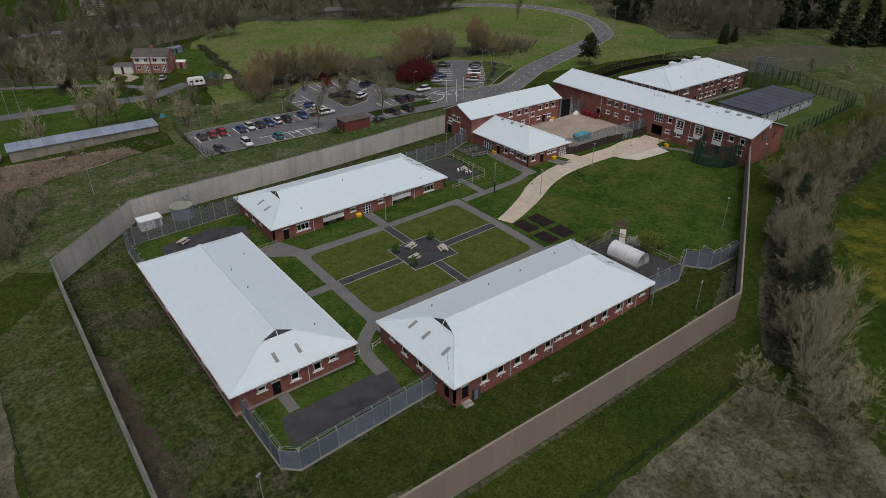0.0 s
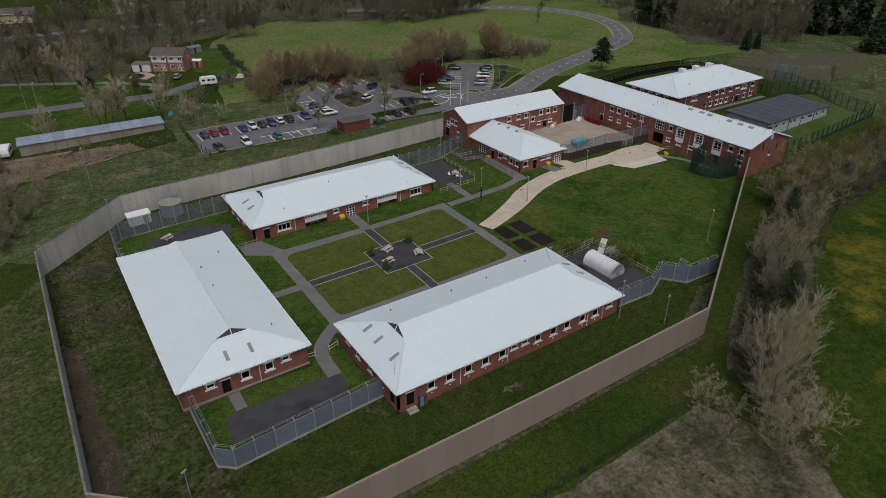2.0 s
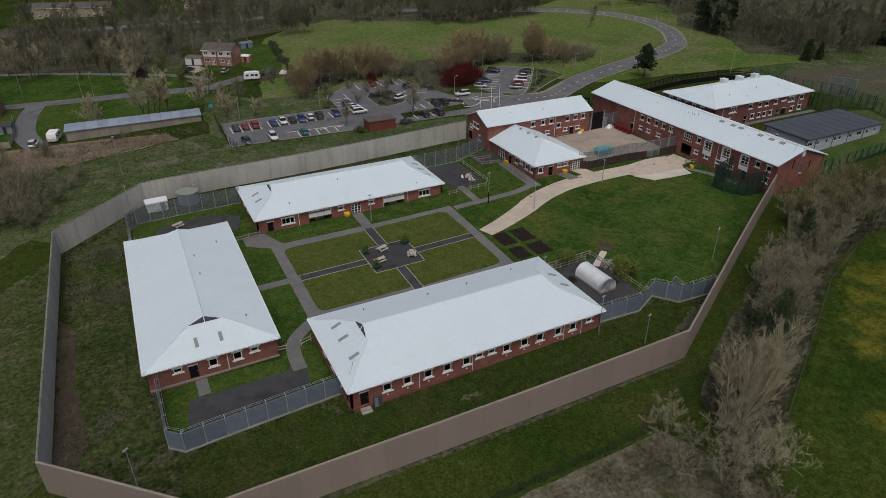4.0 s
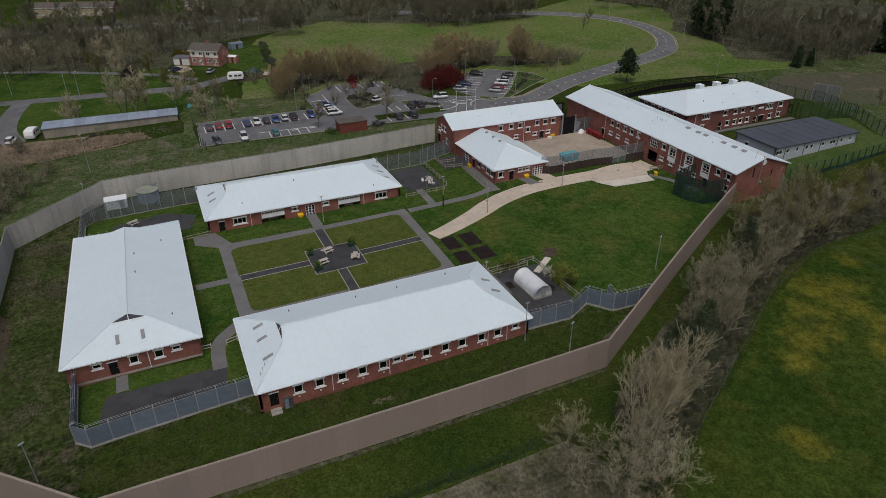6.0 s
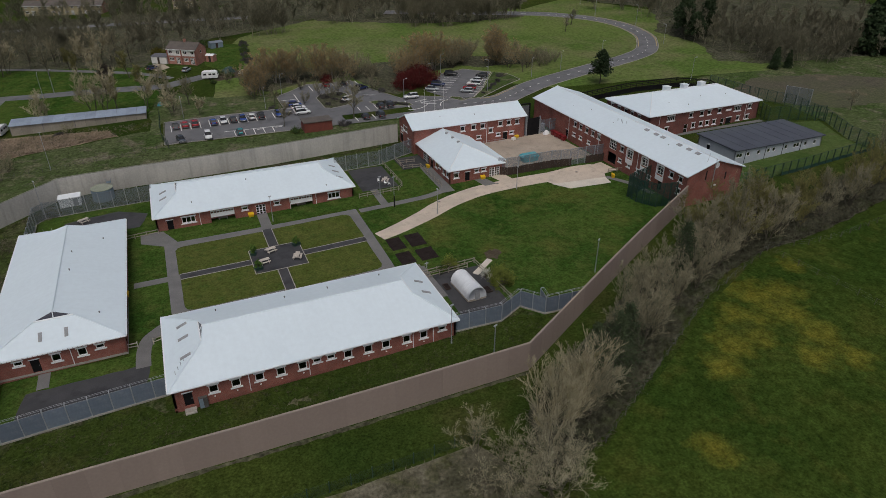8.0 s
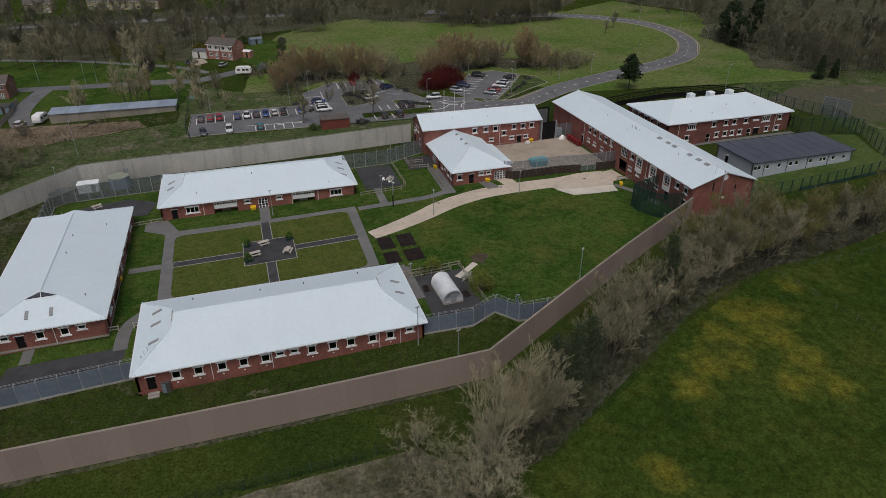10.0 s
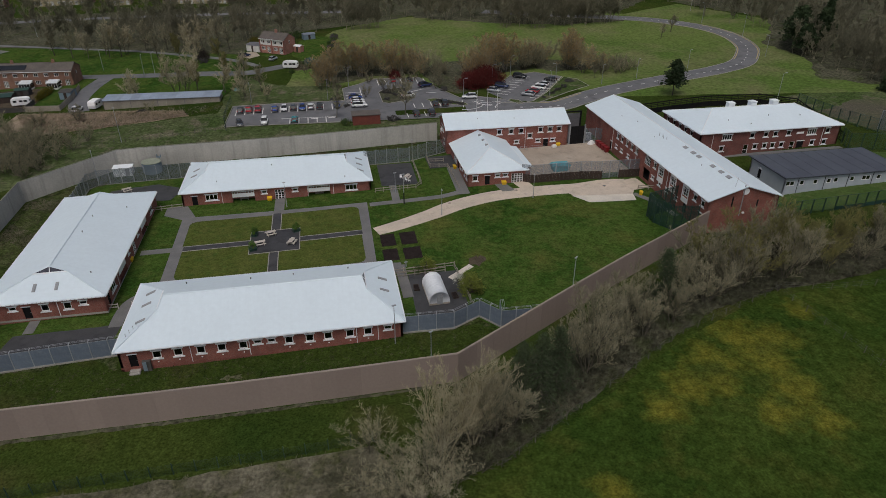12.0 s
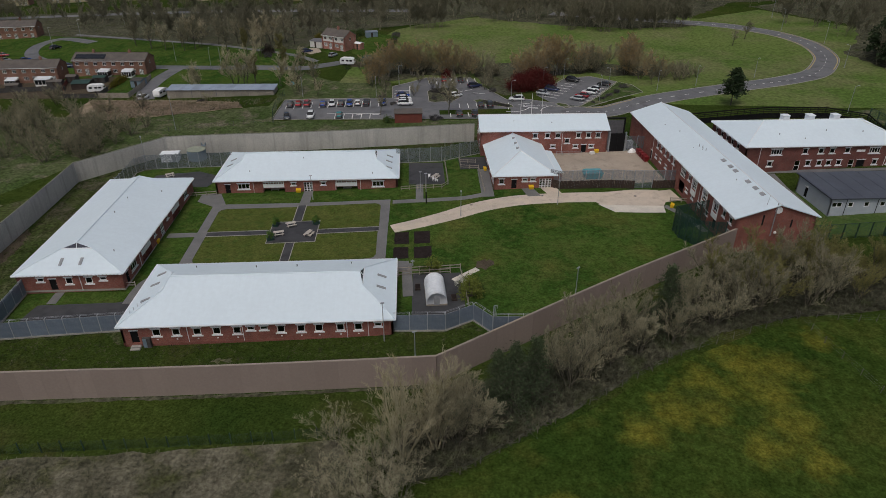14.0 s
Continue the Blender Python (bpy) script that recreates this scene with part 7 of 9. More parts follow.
for k, (x, y) in enumerate(((89.08, 103.08), (90.06, 101.4), (90.66, 100.76))):
    ob = thing("garden_chair", pose(x, y, 0.05, 0, 0, 40 * k), "white plastic garden chair on dark tarmac", "chair", "white yard chairs")
    part("seat", Soup().bevel_box(-0.25, 0.25, -0.25, 0.25, 0.4, 0.45, 0.02), WHITE, ob)
    part("backrest", Soup().bevel_box(-0.25, 0.25, 0.2, 0.26, 0.45, 0.9, 0.02), WHITE, ob)
    for xx in (-0.22, 0.22):
        for yy in (-0.22, 0.22):
            part("leg", Soup().tube((xx, yy, 0), (xx, yy, 0.4), 0.025, 0.025, 5), WHITE, ob)


def step_block(x, y, turn):
    ob = thing("door_step", pose(x, y, 0, 0, 0, turn), "pale concrete door step", "step", "door steps")
    part("tread", Soup().bevel_box(-0.7, 0.7, -1.0, 0, 0, 0.17, 0.02), KERB, ob)
    part("tread", Soup().bevel_box(-0.7, 0.7, -0.6, 0, 0.17, 0.32, 0.02), KERB, ob)


step_block(44.85, 46.25, 0)
mc = thing("meter_cabinet", pose(46.5, 46.25, 0), "grey-green steel meter cabinet against the brick wall", "cabinet")
part("cabinet_body", Soup().bevel_box(-0.55, 0.55, -0.45, -0.01, 0.0, 1.7, 0.03), WOOD_FENCE, mc)
part("door", Soup().box(-0.5, 0.0, -0.48, -0.45, 0.1, 1.6), TANK, mc)
for k, (x, y, r) in enumerate(((97.21, 87.97, 0.3), (112.37, 91.05, 0.3), (131.34, 88.91, 0.35))):
    ob = thing("manhole_cover", pose(x, y, 0.03, 0, 0, 15 * k), "small concrete inspection cover in the ground", "manhole cover", "inspection covers")
    part("surround", Soup().bevel_box(-r, r, -r, r, 0, 0.06, 0.02), YARD, ob)
    part("cover", Soup().bevel_box(-r * 0.7, r * 0.7, -r * 0.7, r * 0.7, 0.055, 0.075, 0.01), LEAD, ob)


# ---- cars ----
def car_shape(kind):
    """Side profile of a body as stations: x, floor, belt, roof, half width at the floor, at the belt and at the roof."""
    if kind == "suv":
        return 4.5, 0.92, 1.68, [(-2.25, 0.55, 0.80), (-2.15, 0.35, 0.98), (-1.2, 0.28, 1.05), (0.0, 0.28, 1.02), (1.1, 0.28, 1.00), (1.95, 0.32, 0.92), (2.25, 0.5, 0.72)], [(-2.05, 1.0), (-1.75, 1.62), (-0.6, 1.68), (0.35, 1.62), (1.15, 1.02)]
    if kind == "van":
        return 5.0, 1.0, 1.95, [(-2.5, 0.5, 1.1), (-2.45, 0.35, 1.15), (-1.2, 0.3, 1.15), (0.0, 0.3, 1.12), (1.2, 0.3, 1.08), (2.1, 0.35, 0.98), (2.5, 0.5, 0.75)], [(-2.45, 1.1), (-2.35, 1.9), (-0.6, 1.95), (0.8, 1.88), (1.7, 1.05)]
    return 4.1, 0.88, 1.47, [(-2.05, 0.52, 0.78), (-1.95, 0.34, 0.92), (-1.1, 0.24, 0.95), (0.0, 0.24, 0.93), (1.0, 0.24, 0.90), (1.75, 0.30, 0.80), (2.05, 0.46, 0.62)], [(-1.85, 0.93), (-1.35, 1.40), (-0.4, 1.47), (0.3, 1.42), (1.1, 0.91)]


CARS = {}


def car(x, y, turn, colour, kind, label):
    if kind not in CARS:
        L, hw, top, low, cab = car_shape(kind)
        b = Soup()
        for xx, z0, z1 in low:
            t = 1.0 - 0.12 * (abs(xx) / (L / 2)) ** 4
            b.v += [(xx, -hw * t * 0.94, z0), (xx, -hw * t, (z0 + z1) / 2), (xx, -hw * t * 0.93, z1), (xx, hw * t * 0.93, z1), (xx, hw * t, (z0 + z1) / 2), (xx, hw * t * 0.94, z0)]
        m = len(low)
        for i in range(m - 1):
            for j in range(6):
                a, c = i * 6 + j, i * 6 + (j + 1) % 6
                b.f.append((a, a + 6, c + 6, c))
        b.f += [tuple(range(6)), tuple((m - 1) * 6 + j for j in range(5, -1, -1))]
        rf = Soup()
        k = len(cab)
        for xx, z in cab:
            w = hw * (0.9 if z < top * 0.75 else 0.72)
            rf.v += [(xx, -w, z), (xx, w, z)]
        roof = Soup()
        pts = [(xx, z, hw * 0.70) for xx, z in cab[1:4]]
        for xx, z, w in pts:
            roof.v += [(xx, -w, z + 0.015), (xx, w, z + 0.015), (xx, w, z - 0.05), (xx, -w, z - 0.05)]
        for i in range(len(pts) - 1):
            for j in range(4):
                a, c = i * 4 + j, i * 4 + (j + 1) % 4
                roof.f.append((a, c, c + 4, a + 4))
        roof.f += [(3, 2, 1, 0), tuple((len(pts) - 1) * 4 + j for j in range(4))]
        gl = Soup()
        for xx, z in cab:
            gl.v += [(xx, -hw * (0.88 if z < top * 0.75 else 0.71), z), (xx, hw * (0.88 if z < top * 0.75 else 0.71), z)]
        for i in range(k - 1):
            gl.f.append((2 * i, 2 * i + 2, 2 * i + 3, 2 * i + 1))
        base = len(gl.v)
        for xx, z in cab[1:4]:
            zb = cab[0][1] - 0.02
            gl.v += [(xx, -hw * 0.9, zb), (xx, hw * 0.9, zb)]
        e = (0, base, base + 2, base + 4, 2 * (k - 1))
        u = [2 * i for i in range(k)]
        for off in (0, 1):
            for i in range(4):
                lo_a, lo_b = e[i] + off, e[i + 1] + off
                up_a, up_b = u[i] + off, u[i + 1] + off
                face = []
                for q in (lo_a, lo_b, up_b, up_a):
                    if q not in face:
                        face.append(q)
                if len(face) > 2:
                    gl.f.append(tuple(face))
        wheel = Soup().tube((0, -0.11, 0), (0, 0.11, 0), 0.33, 0.33, 16)
        rim = Soup().tube((0, -0.125, 0), (0, 0.125, 0), 0.21, 0.21, 12)
        CARS[kind] = {"body": b.mesh("body", PAINT, True), "roof": roof.mesh("roof", PAINT), "window_glass": gl.mesh("window_glass", CARGLASS), "tyre": wheel.mesh("tyre", TYRE), "rim": rim.mesh("rim", RIM),
                      "headlight": Soup().bevel_box(-0.16, 0.1, -0.18, 0.18, -0.07, 0.08, 0.03).mesh("headlight", LAMP_GLASS), "tail_light": Soup().bevel_box(-0.05, 0.12, -0.12, 0.12, -0.1, 0.12, 0.02).mesh("tail_light", TAIL),
                      "bumper": Soup().bevel_box(-0.08, 0.08, -0.8 * hw, 0.8 * hw, -0.1, 0.1, 0.03).mesh("bumper", LEAD), "mirror": Soup().bevel_box(-0.08, 0.08, -0.1, 0.1, -0.06, 0.08, 0.03).mesh("mirror", PAINT),
                      "pillar": Soup().box(-0.03, 0.03, -hw * 0.885, hw * 0.885, 0.0, top - cab[0][1] - 0.06).mesh("pillar", PAINT), "plate": Soup().box(-0.01, 0.01, -0.26, 0.26, -0.055, 0.055).mesh("plate", WHITE)}
    ms = CARS[kind]
    L, hw, top, low, cab = car_shape(kind)
    ob = thing("car", pose(x, y, 0.034, 0, 0, turn), label, "car", "parked cars")
    body = put("body", ms["body"], ob)
    roof = put("roof", ms["roof"], ob)
    for o in (body, roof):
        o.color = (*colour, 1)
    put("window_glass", ms["window_glass"], ob)
    for sx in (-0.3, 0.31):
        for sy in (-1, 1):
            w = put("wheel", ms["tyre"], ob, Matrix.Translation((sx * L, sy * (hw - 0.1), 0.33)))
            put("rim", ms["rim"], w)
    for sy in (-1, 1):
        put("headlight", ms["headlight"], ob, Matrix.Translation((L / 2 - 0.16, sy * hw * 0.68, low[-1][2] - 0.02)))
        put("tail_light", ms["tail_light"], ob, Matrix.Translation((-L / 2 + 0.04, sy * hw * 0.74, low[0][2] + 0.02)))
        mi = put("mirror", ms["mirror"], ob, Matrix.Translation((cab[-1][0] - 0.2, sy * (hw + 0.04), cab[-1][1] + 0.1)))
        mi.color = (*colour, 1)
    put("bumper", ms["bumper"], ob, Matrix.Translation((L / 2 - 0.02, 0, 0.42)))
    put("bumper", ms["bumper"], ob, Matrix.Translation((-L / 2 + 0.02, 0, 0.42)))
    put("number_plate", ms["plate"], ob, Matrix.Translation((L / 2 + 0.07, 0, 0.45)))
    return ob


WH, BK, BL, RD, GY, SV, TL, NV = (0.72, 0.73, 0.74), (0.012, 0.013, 0.015), (0.02, 0.06, 0.26), (0.33, 0.012, 0.018), (0.055, 0.065, 0.08), (0.38, 0.40, 0.42), (0.02, 0.20, 0.22), (0.012, 0.022, 0.075)
WORDS = {WH: "white", BK: "black", BL: "bright blue", RD: "red", GY: "dark grey", SV: "silver", TL: "teal", NV: "navy blue"}
for x, y, tn, c, kind in ((50.1, 155.9, 90, GY, "hatch"), (52.5, 156.0, 90, RD, "hatch"), (55.0, 156.0, 90, RD, "suv"), (59.7, 155.1, 90, BL, "hatch"), (62.3, 155.3, -90, WH, "hatch"), (64.9, 155.2, 90, BK, "hatch"),
                          (67.4, 155.1, -90, BL, "hatch"), (69.8, 155.4, 90, WH, "hatch"), (72.3, 155.2, 90, BK, "suv"), (77.2, 155.4, -90, BL, "hatch"), (50.7, 145.4, -80, GY, "hatch"), (57.3, 145.3, -90, WH, "suv"), (65.3, 145.2, 90, TL, "hatch"),
                          (83.6, 153.8, 0, WH, "suv"), (83.5, 156.3, 0, WH, "hatch"), (83.4, 158.7, 0, WH, "hatch"), (83.0, 161.6, 0, BL, "hatch"), (96.02, 176.23, 90, RD, "hatch"), (101.32, 175.98, 90, BK, "hatch"), (98.73, 160.39, 25, WH, "hatch"), 
                          (105.36, 169.09, 20, NV, "suv"), (105.3, 150.2, 90, BK, "hatch"), (107.9, 150.2, 90, BK, "suv"), (116.35, 154.31, 175, WH, "suv"), (124.89, 158.63, -37, SV, "hatch"), (128.24, 161.97, -37, NV, "suv"), (136.47, 170.42, -37, BK, "suv"),
                          (133.79, 152.3, 143, SV, "hatch"), (135.81, 154.64, 143, RD, "hatch"), (138.59, 157.3, 143, WH, "suv"), (140.78, 160.17, 143, WH, "hatch"), (144.71, 164.1, 143, BK, "hatch"), (98.72, 143.45, 90, BK, "hatch"), (102.95, 143.17, 90, BK, "suv"),
                          (57.2, 210.2, 62, SV, "hatch"), (2.8, 169.9, 80, WH, "suv"), (-40.43, 215.07, 10, NV, "suv"), (-62.38, 228.09, 60, BL, "hatch"), (-59.4, 222.36, 60, SV, "hatch"), (-75.74, 237.26, 10, RD, "hatch"), (-70.37, 228.67, 50, SV, "hatch"), (-59.95, 247.26, 60, BK, "suv"), (46.9, 217.6, 35, NV, "hatch")):
    car(x, y, tn, c, kind, f"{WORDS[c]} {'estate car' if kind == 'suv' else 'hatchback'} parked on grey asphalt")


def caravan(x, y, turn, label):
    ob = thing("caravan", pose(x, y, 0.03, 0, 0, turn), label, "caravan", "parked caravans")
    s = Soup()
    prof = [(-2.4, 0.5), (2.3, 0.5), (2.55, 1.2), (2.2, 2.3), (1.4, 2.55), (-1.6, 2.55), (-2.4, 2.3), (-2.6, 1.3)]
    n = len(prof)
    s.v = [(x_, -1.1, z) for x_, z in prof] + [(x_, 1.1, z) for x_, z in prof]
    s.f = [tuple(range(n)), tuple(range(2 * n - 1, n - 1, -1))] + [(i, n + i, n + (i + 1) % n, (i + 1) % n) for i in range(n)]
    part("body", s, WHITE, ob)
    for xx in (-1.4, 0.2, 1.4):
        part("window", Soup().box(xx - 0.5, xx + 0.4, -1.13, -1.1, 1.4, 1.95), CARGLASS, ob)
    part("window", Soup().box(2.36, 2.44, -0.8, 0.8, 1.4, 1.9), CARGLASS, ob)
    for sy in (-1, 1):
        part("wheel", Soup().tube((-0.2, sy * 1.0 - 0.1, 0.33), (-0.2, sy * 1.0 + 0.1, 0.33), 0.33, 0.33, 14), TYRE, ob)
    part("hitch", Soup().box(2.4, 3.6, -0.06, 0.06, 0.4, 0.5).box(3.3, 3.4, -0.05, 0.05, 0, 0.45), LEAD, ob)


caravan(63.6, 198.2, -12, "white touring caravan parked by the house")
caravan(-15.53, 179.9, 8, "white caravan in a back garden")
caravan(7.6, 171.6, 78, "white caravan beside the garages")


# ---- garages and houses ----
gar = thing("garage_row", pose(10.4, 169.1, 0, 0, 0, -2.0), "long row of concrete garages with a blue-grey sheet roof", "garage")
GLN = 32.8
for i in range(13):
    part("panel", Soup().box(i * GLN / 13 + 0.03, (i + 1) * GLN / 13 - 0.03, 0, 0.15, -0.9, 2.15), GARAGE, gar)
part("wall", Soup().box(0, GLN, 5.2, 5.4, -0.9, 2.3).box(0, 0.2, 0.15, 5.2, -0.1, 2.2).box(GLN - 0.2, GLN, 0.15, 5.2, -0.1, 2.2), GARAGE, gar)
for i in range(13):
    a, b = -0.3 + i * (GLN + 0.6) / 13, -0.3 + (i + 1) * (GLN + 0.6) / 13 - 0.05
    lift = 0.015 * (i % 2)
    part("roof_sheet", Soup().slab([(a, -0.3, 2.2 + lift), (b, -0.3, 2.2 + lift), (b, 5.7, 2.5 + lift), (a, 5.7, 2.5 + lift)], 0.08), GARAGE_ROOF, gar, "blue-grey roof sheet")
for i in (0, 3, 6, 9, 13):
    part("joint", Soup().box(i * GLN / 13 - 0.06, i * GLN / 13 + 0.06, -0.03, 0.0, -0.1, 2.15), LEAD, gar)


def house(x, y, turn, L, W, eave, ridge, units, label, front_render=False, solar=False, chimneys=2, group="houses", clad=False, brick=None):
    brick = brick or BRICK_HOUSE
    ob = thing("house", pose(x, y, 0, 0, 0, turn), label, "house", group)
    bay = L / units
    items, back = [], []
    for u in range(units):
        o = u * bay
        items += [("plain", o + bay * 0.25, 1.4, 3.3, 1.1, (2, 1)), ("plain", o + bay * 0.75, 1.3, 3.3, 1.1, (2, 1)), ("plain", o + bay * 0.28, 1.7, 0.9, 1.2, (3, 1)), ("double", o + bay * 0.72, 1.5, 0.08, 2.1, (1, 1))]
        back += [("plain", o + bay * 0.3, 1.2, 3.3, 1.1, (2, 1)), ("plain", o + bay * 0.7, 1.2, 0.9, 1.2, (2, 1))]
    wall(ob, facing(0, 0.3, 0), L, eave, items, CREAM if front_render else brick)
    if clad:
        holes = [(c - w / 2 - 0.02, c + w / 2 + 0.02, z - 0.02, z + h + 0.02) for _, c, w, z, h, _ in items if z > 2]
        part("cladding", wall_soup(L - 0.1, eave - 0.1, holes, 0.05, 2.75), RENDER, ob, "white upper storey cladding", facing(0.05, 0.25, 0))
        for c in (0.14, L / 2, L - 0.14):
            part("brick_pier", Soup().box(c - 0.22, c + 0.22, 0.12, 0.3, -0.5, eave - 0.1), BRICK, ob, "red brick pier")
    wall(ob, facing(L, 0.3, 90), W - 0.6, eave, [("plain", (W - 0.6) / 2, 0.9, 3.4, 1.0, (1, 1))], brick)
    wall(ob, facing(L, W - 0.3, 180), L, eave, back, brick)
    wall(ob, facing(0, W - 0.3, 270), W - 0.6, eave, [], brick)
    for m in (facing(L, 0.3, 90), facing(0, W - 0.3, 270)):
        s = Soup()
        w = W - 0.6
        k = (ridge - eave) / (W / 2)
        vs = [(0, 0, eave), (w, 0, eave), (w, 0, eave + 0.3 * k - 0.1), (w / 2, 0, ridge - 0.2), (0, 0, eave + 0.3 * k - 0.1)]
        vs += [(a, 0.25, c) for a, b, c in vs]
        s.add(vs, [(0, 1, 2, 3, 4), (9, 8, 7, 6, 5)] + [(i, 5 + i, 5 + (i + 1) % 5, (i + 1) % 5) for i in range(5)])
        part("gable", s, brick, ob, "", m)
    s = Soup().slab([(-0.25, 0, eave), (L + 0.25, 0, eave), (L + 0.25, W / 2, ridge), (-0.25, W / 2, ridge)], 0.14).slab([(L + 0.25, W, eave), (-0.25, W, eave), (-0.25, W / 2, ridge), (L + 0.25, W / 2, ridge)], 0.14)
    rf = part("roof", s, SLATE, ob, "grey-brown tiled roof")
    part("ridge_tile", Soup().tube((-0.25, W / 2, ridge + 0.02), (L + 0.25, W / 2, ridge + 0.02), 0.1, 0.1, 6), SLATE, rf)
    part("gutter", Soup().box(-0.2, L + 0.2, -0.12, 0.0, eave - 0.16, eave - 0.02), WHITE, rf)
    if solar:
        a = math.atan2(ridge - eave, W / 2)
        for i in range(7):
            put("solar_panel", Soup().bevel_box(0, 1.45, 0, 2.4, 0, 0.06, 0.01).mesh("solar_panel", CARGLASS), ob, Matrix.Translation((0.8 + 1.5 * i, 0.9, eave + 0.9 * math.tan(a) + 0.08)) @ Matrix.Rotation(a, 4, 'X'))
    for c in range(chimneys):
        cx = L * (c + 0.5) / chimneys
        ch = part("chimney", Soup().box(cx - 0.4, cx + 0.4, W / 2 - 0.3, W / 2 + 0.3, ridge - 0.5, ridge + 0.9), brick, ob)
        part("chimney_pot", Soup().tube((cx, W / 2, ridge + 0.9), (cx, W / 2, ridge + 1.25), 0.12, 0.1, 8), PINKRED, ch)
    part("floor", Soup().box(0.4, L - 0.4, 0.7, W - 0.7, 0, 0.05).box(0.4, L - 0.4, 0.7, W - 0.7, 2.5, 2.7), DARK, ob)
    return ob


def conservatory(x, y, turn, w, d):
    ob = thing("conservatory", pose(x, y, 0, 0, 0, turn), "white framed conservatory behind a brick house", "conservatory", "conservatories")
    f = Soup()
    for i in range(5):
        xx = w * i / 4
        f.box(xx - 0.05, xx + 0.05, 0, 0.08, 0, 2.2)
    f.box(0, w, 0, 0.08, 0, 0.6).box(0, w, 0, 0.08, 2.1, 2.25).box(0, 0.08, 0, d, 0, 0.6).box(w - 0.08, w, 0, d, 0, 0.6).box(0, 0.08, 0, d, 2.1, 2.25).box(w - 0.08, w, 0, d, 2.1, 2.25)
    part("frame", f, WHITE, ob)
    part("pane", Soup().box(0.04, w - 0.04, 0.03, 0.05, 0.6, 2.1).box(0.03, 0.05, 0.1, d, 0.6, 2.1).box(w - 0.05, w - 0.03, 0.1, d, 0.6, 2.1), CARGLASS, ob)
    part("roof", Soup().slab([(-0.1, -0.1, 2.25), (w + 0.1, -0.1, 2.25), (w + 0.1, d, 2.75), (-0.1, d, 2.75)], 0.06), POLY, ob)


def shed(x, y, turn, w, d, h, wall_m, roof_m, label):
    ob = thing("garden_shed", pose(x, y, 0, 0, 0, turn), label, "shed", "garden sheds")
    part("wall", Soup().box(0, w, 0, d, 0, h), wall_m, ob)
    part("roof", Soup().slab([(-0.15, -0.15, h), (w + 0.15, -0.15, h), (w + 0.15, d / 2, h + 0.5), (-0.15, d / 2, h + 0.5)], 0.06).slab([(-0.15, d / 2, h + 0.5), (w + 0.15, d / 2, h + 0.5), (w + 0.15, d + 0.15, h), (-0.15, d + 0.15, h)], 0.06), roof_m, ob)
    part("door", Soup().box(w * 0.4, w * 0.4 + 0.8, -0.04, 0, 0.05, h - 0.15), WOOD_DARK, ob)


house(-31.99, 201.48, -4, 25.4, 8.4, 5.0, 7.0, 4, "terrace of orange brick houses with grey tiled roofs", False, True, 2, "estate terraces")
house(-59.85, 195.01, 2, 25.0, 8.4, 5.0, 7.0, 4, "terrace of orange brick houses with back gardens", False, False, 2, "estate terraces")
house(-106.03, 268.73, 6, 27.0, 8.4, 5.0, 7.2, 4, "terrace of orange brick houses beyond the green", False, False, 2, "estate terraces")
house(-134.87, 222.57, 4, 32.0, 8.4, 5.0, 7.2, 5, "terrace of orange brick houses at the estate's edge", False, False, 3, "estate terraces")
house(52.1, 222.1, -36, 11.0, 7.2, 4.9, 6.9, 2, "semi-detached brick house with a white clad upper storey", False, False, 1, "houses", True, BRICK_PINK)
shed(46.9, 226.0, -36, 6.0, 5.2, 2.4, RENDER, LEAD, "low white garage with a dark roof beside the house")
shed(64.4, 219.0, -36, 2.8, 2.4, 2.2, BRICK_PINK, WHITE, "small brick lean-to with a white roof beside the house")
shed(68.1, 236.6, 15, 4.6, 3.4, 2.0, TANK, BLUE_ROOF, "small blue-grey garden shed")
for x, y, tn, w in ((-22.5, 197.7, -4, 3.4), (-13.62, 196.03, -4, 3.2), (-50.53, 191.18, 2, 3.4), (-40.46, 190.86, 2, 4.6)):
    conservatory(x, y, tn, w, 3.0)
for x, y, tn, a, b in ((-35.07, 187.68, 8, 4.6, 3.0), (-47.45, 185.78, 4, 4.0, 2.8), (-31.49, 193.76, 0, 3.2, 2.6), (-61.94, 188.32, 0, 3.4, 2.6)):
    shed(x, y, tn, a, b, 2.1, WOOD_FENCE, SLATE, "dark timber shed in a back garden")
board_fence([(-12.15, 172.93), (-2.39, 171.39), (-2.02, 182.69), (-3.24, 194.15)], 1.7, "grey timber garden fence", WOOD)
board_fence([(-25.33, 174.57), (-12.57, 172.96), (-12.38, 180.86)], 1.5, "dark timber garden fence", WOOD_FENCE)
shed(-6.01, 183.33, -4, 3.4, 4.6, 2.2, TANK, WOOD_FENCE, "blue-grey garden shed with a flat felt roof")
shed(-25.43, 184, 6, 5.4, 5.6, 2.0, WOOD_DARK, GREEN_STEEL, "open timber shelter with a dark green roof")
shed(-21.33, 190.81, 0, 4.0, 3.0, 2.0, WOOD_FENCE, GREEN_STEEL, "low shed with a dark green roof in a back garden")
board_fence([(-62.92, 183.72), (-44.7, 185), (-27.55, 184.06)], 1.6, "dark timber garden fence", WOOD_FENCE)
board_fence([(-33.03, 199.48), (-27.97, 183.48)], 1.6, "red-brown timber garden fence", PINKRED)
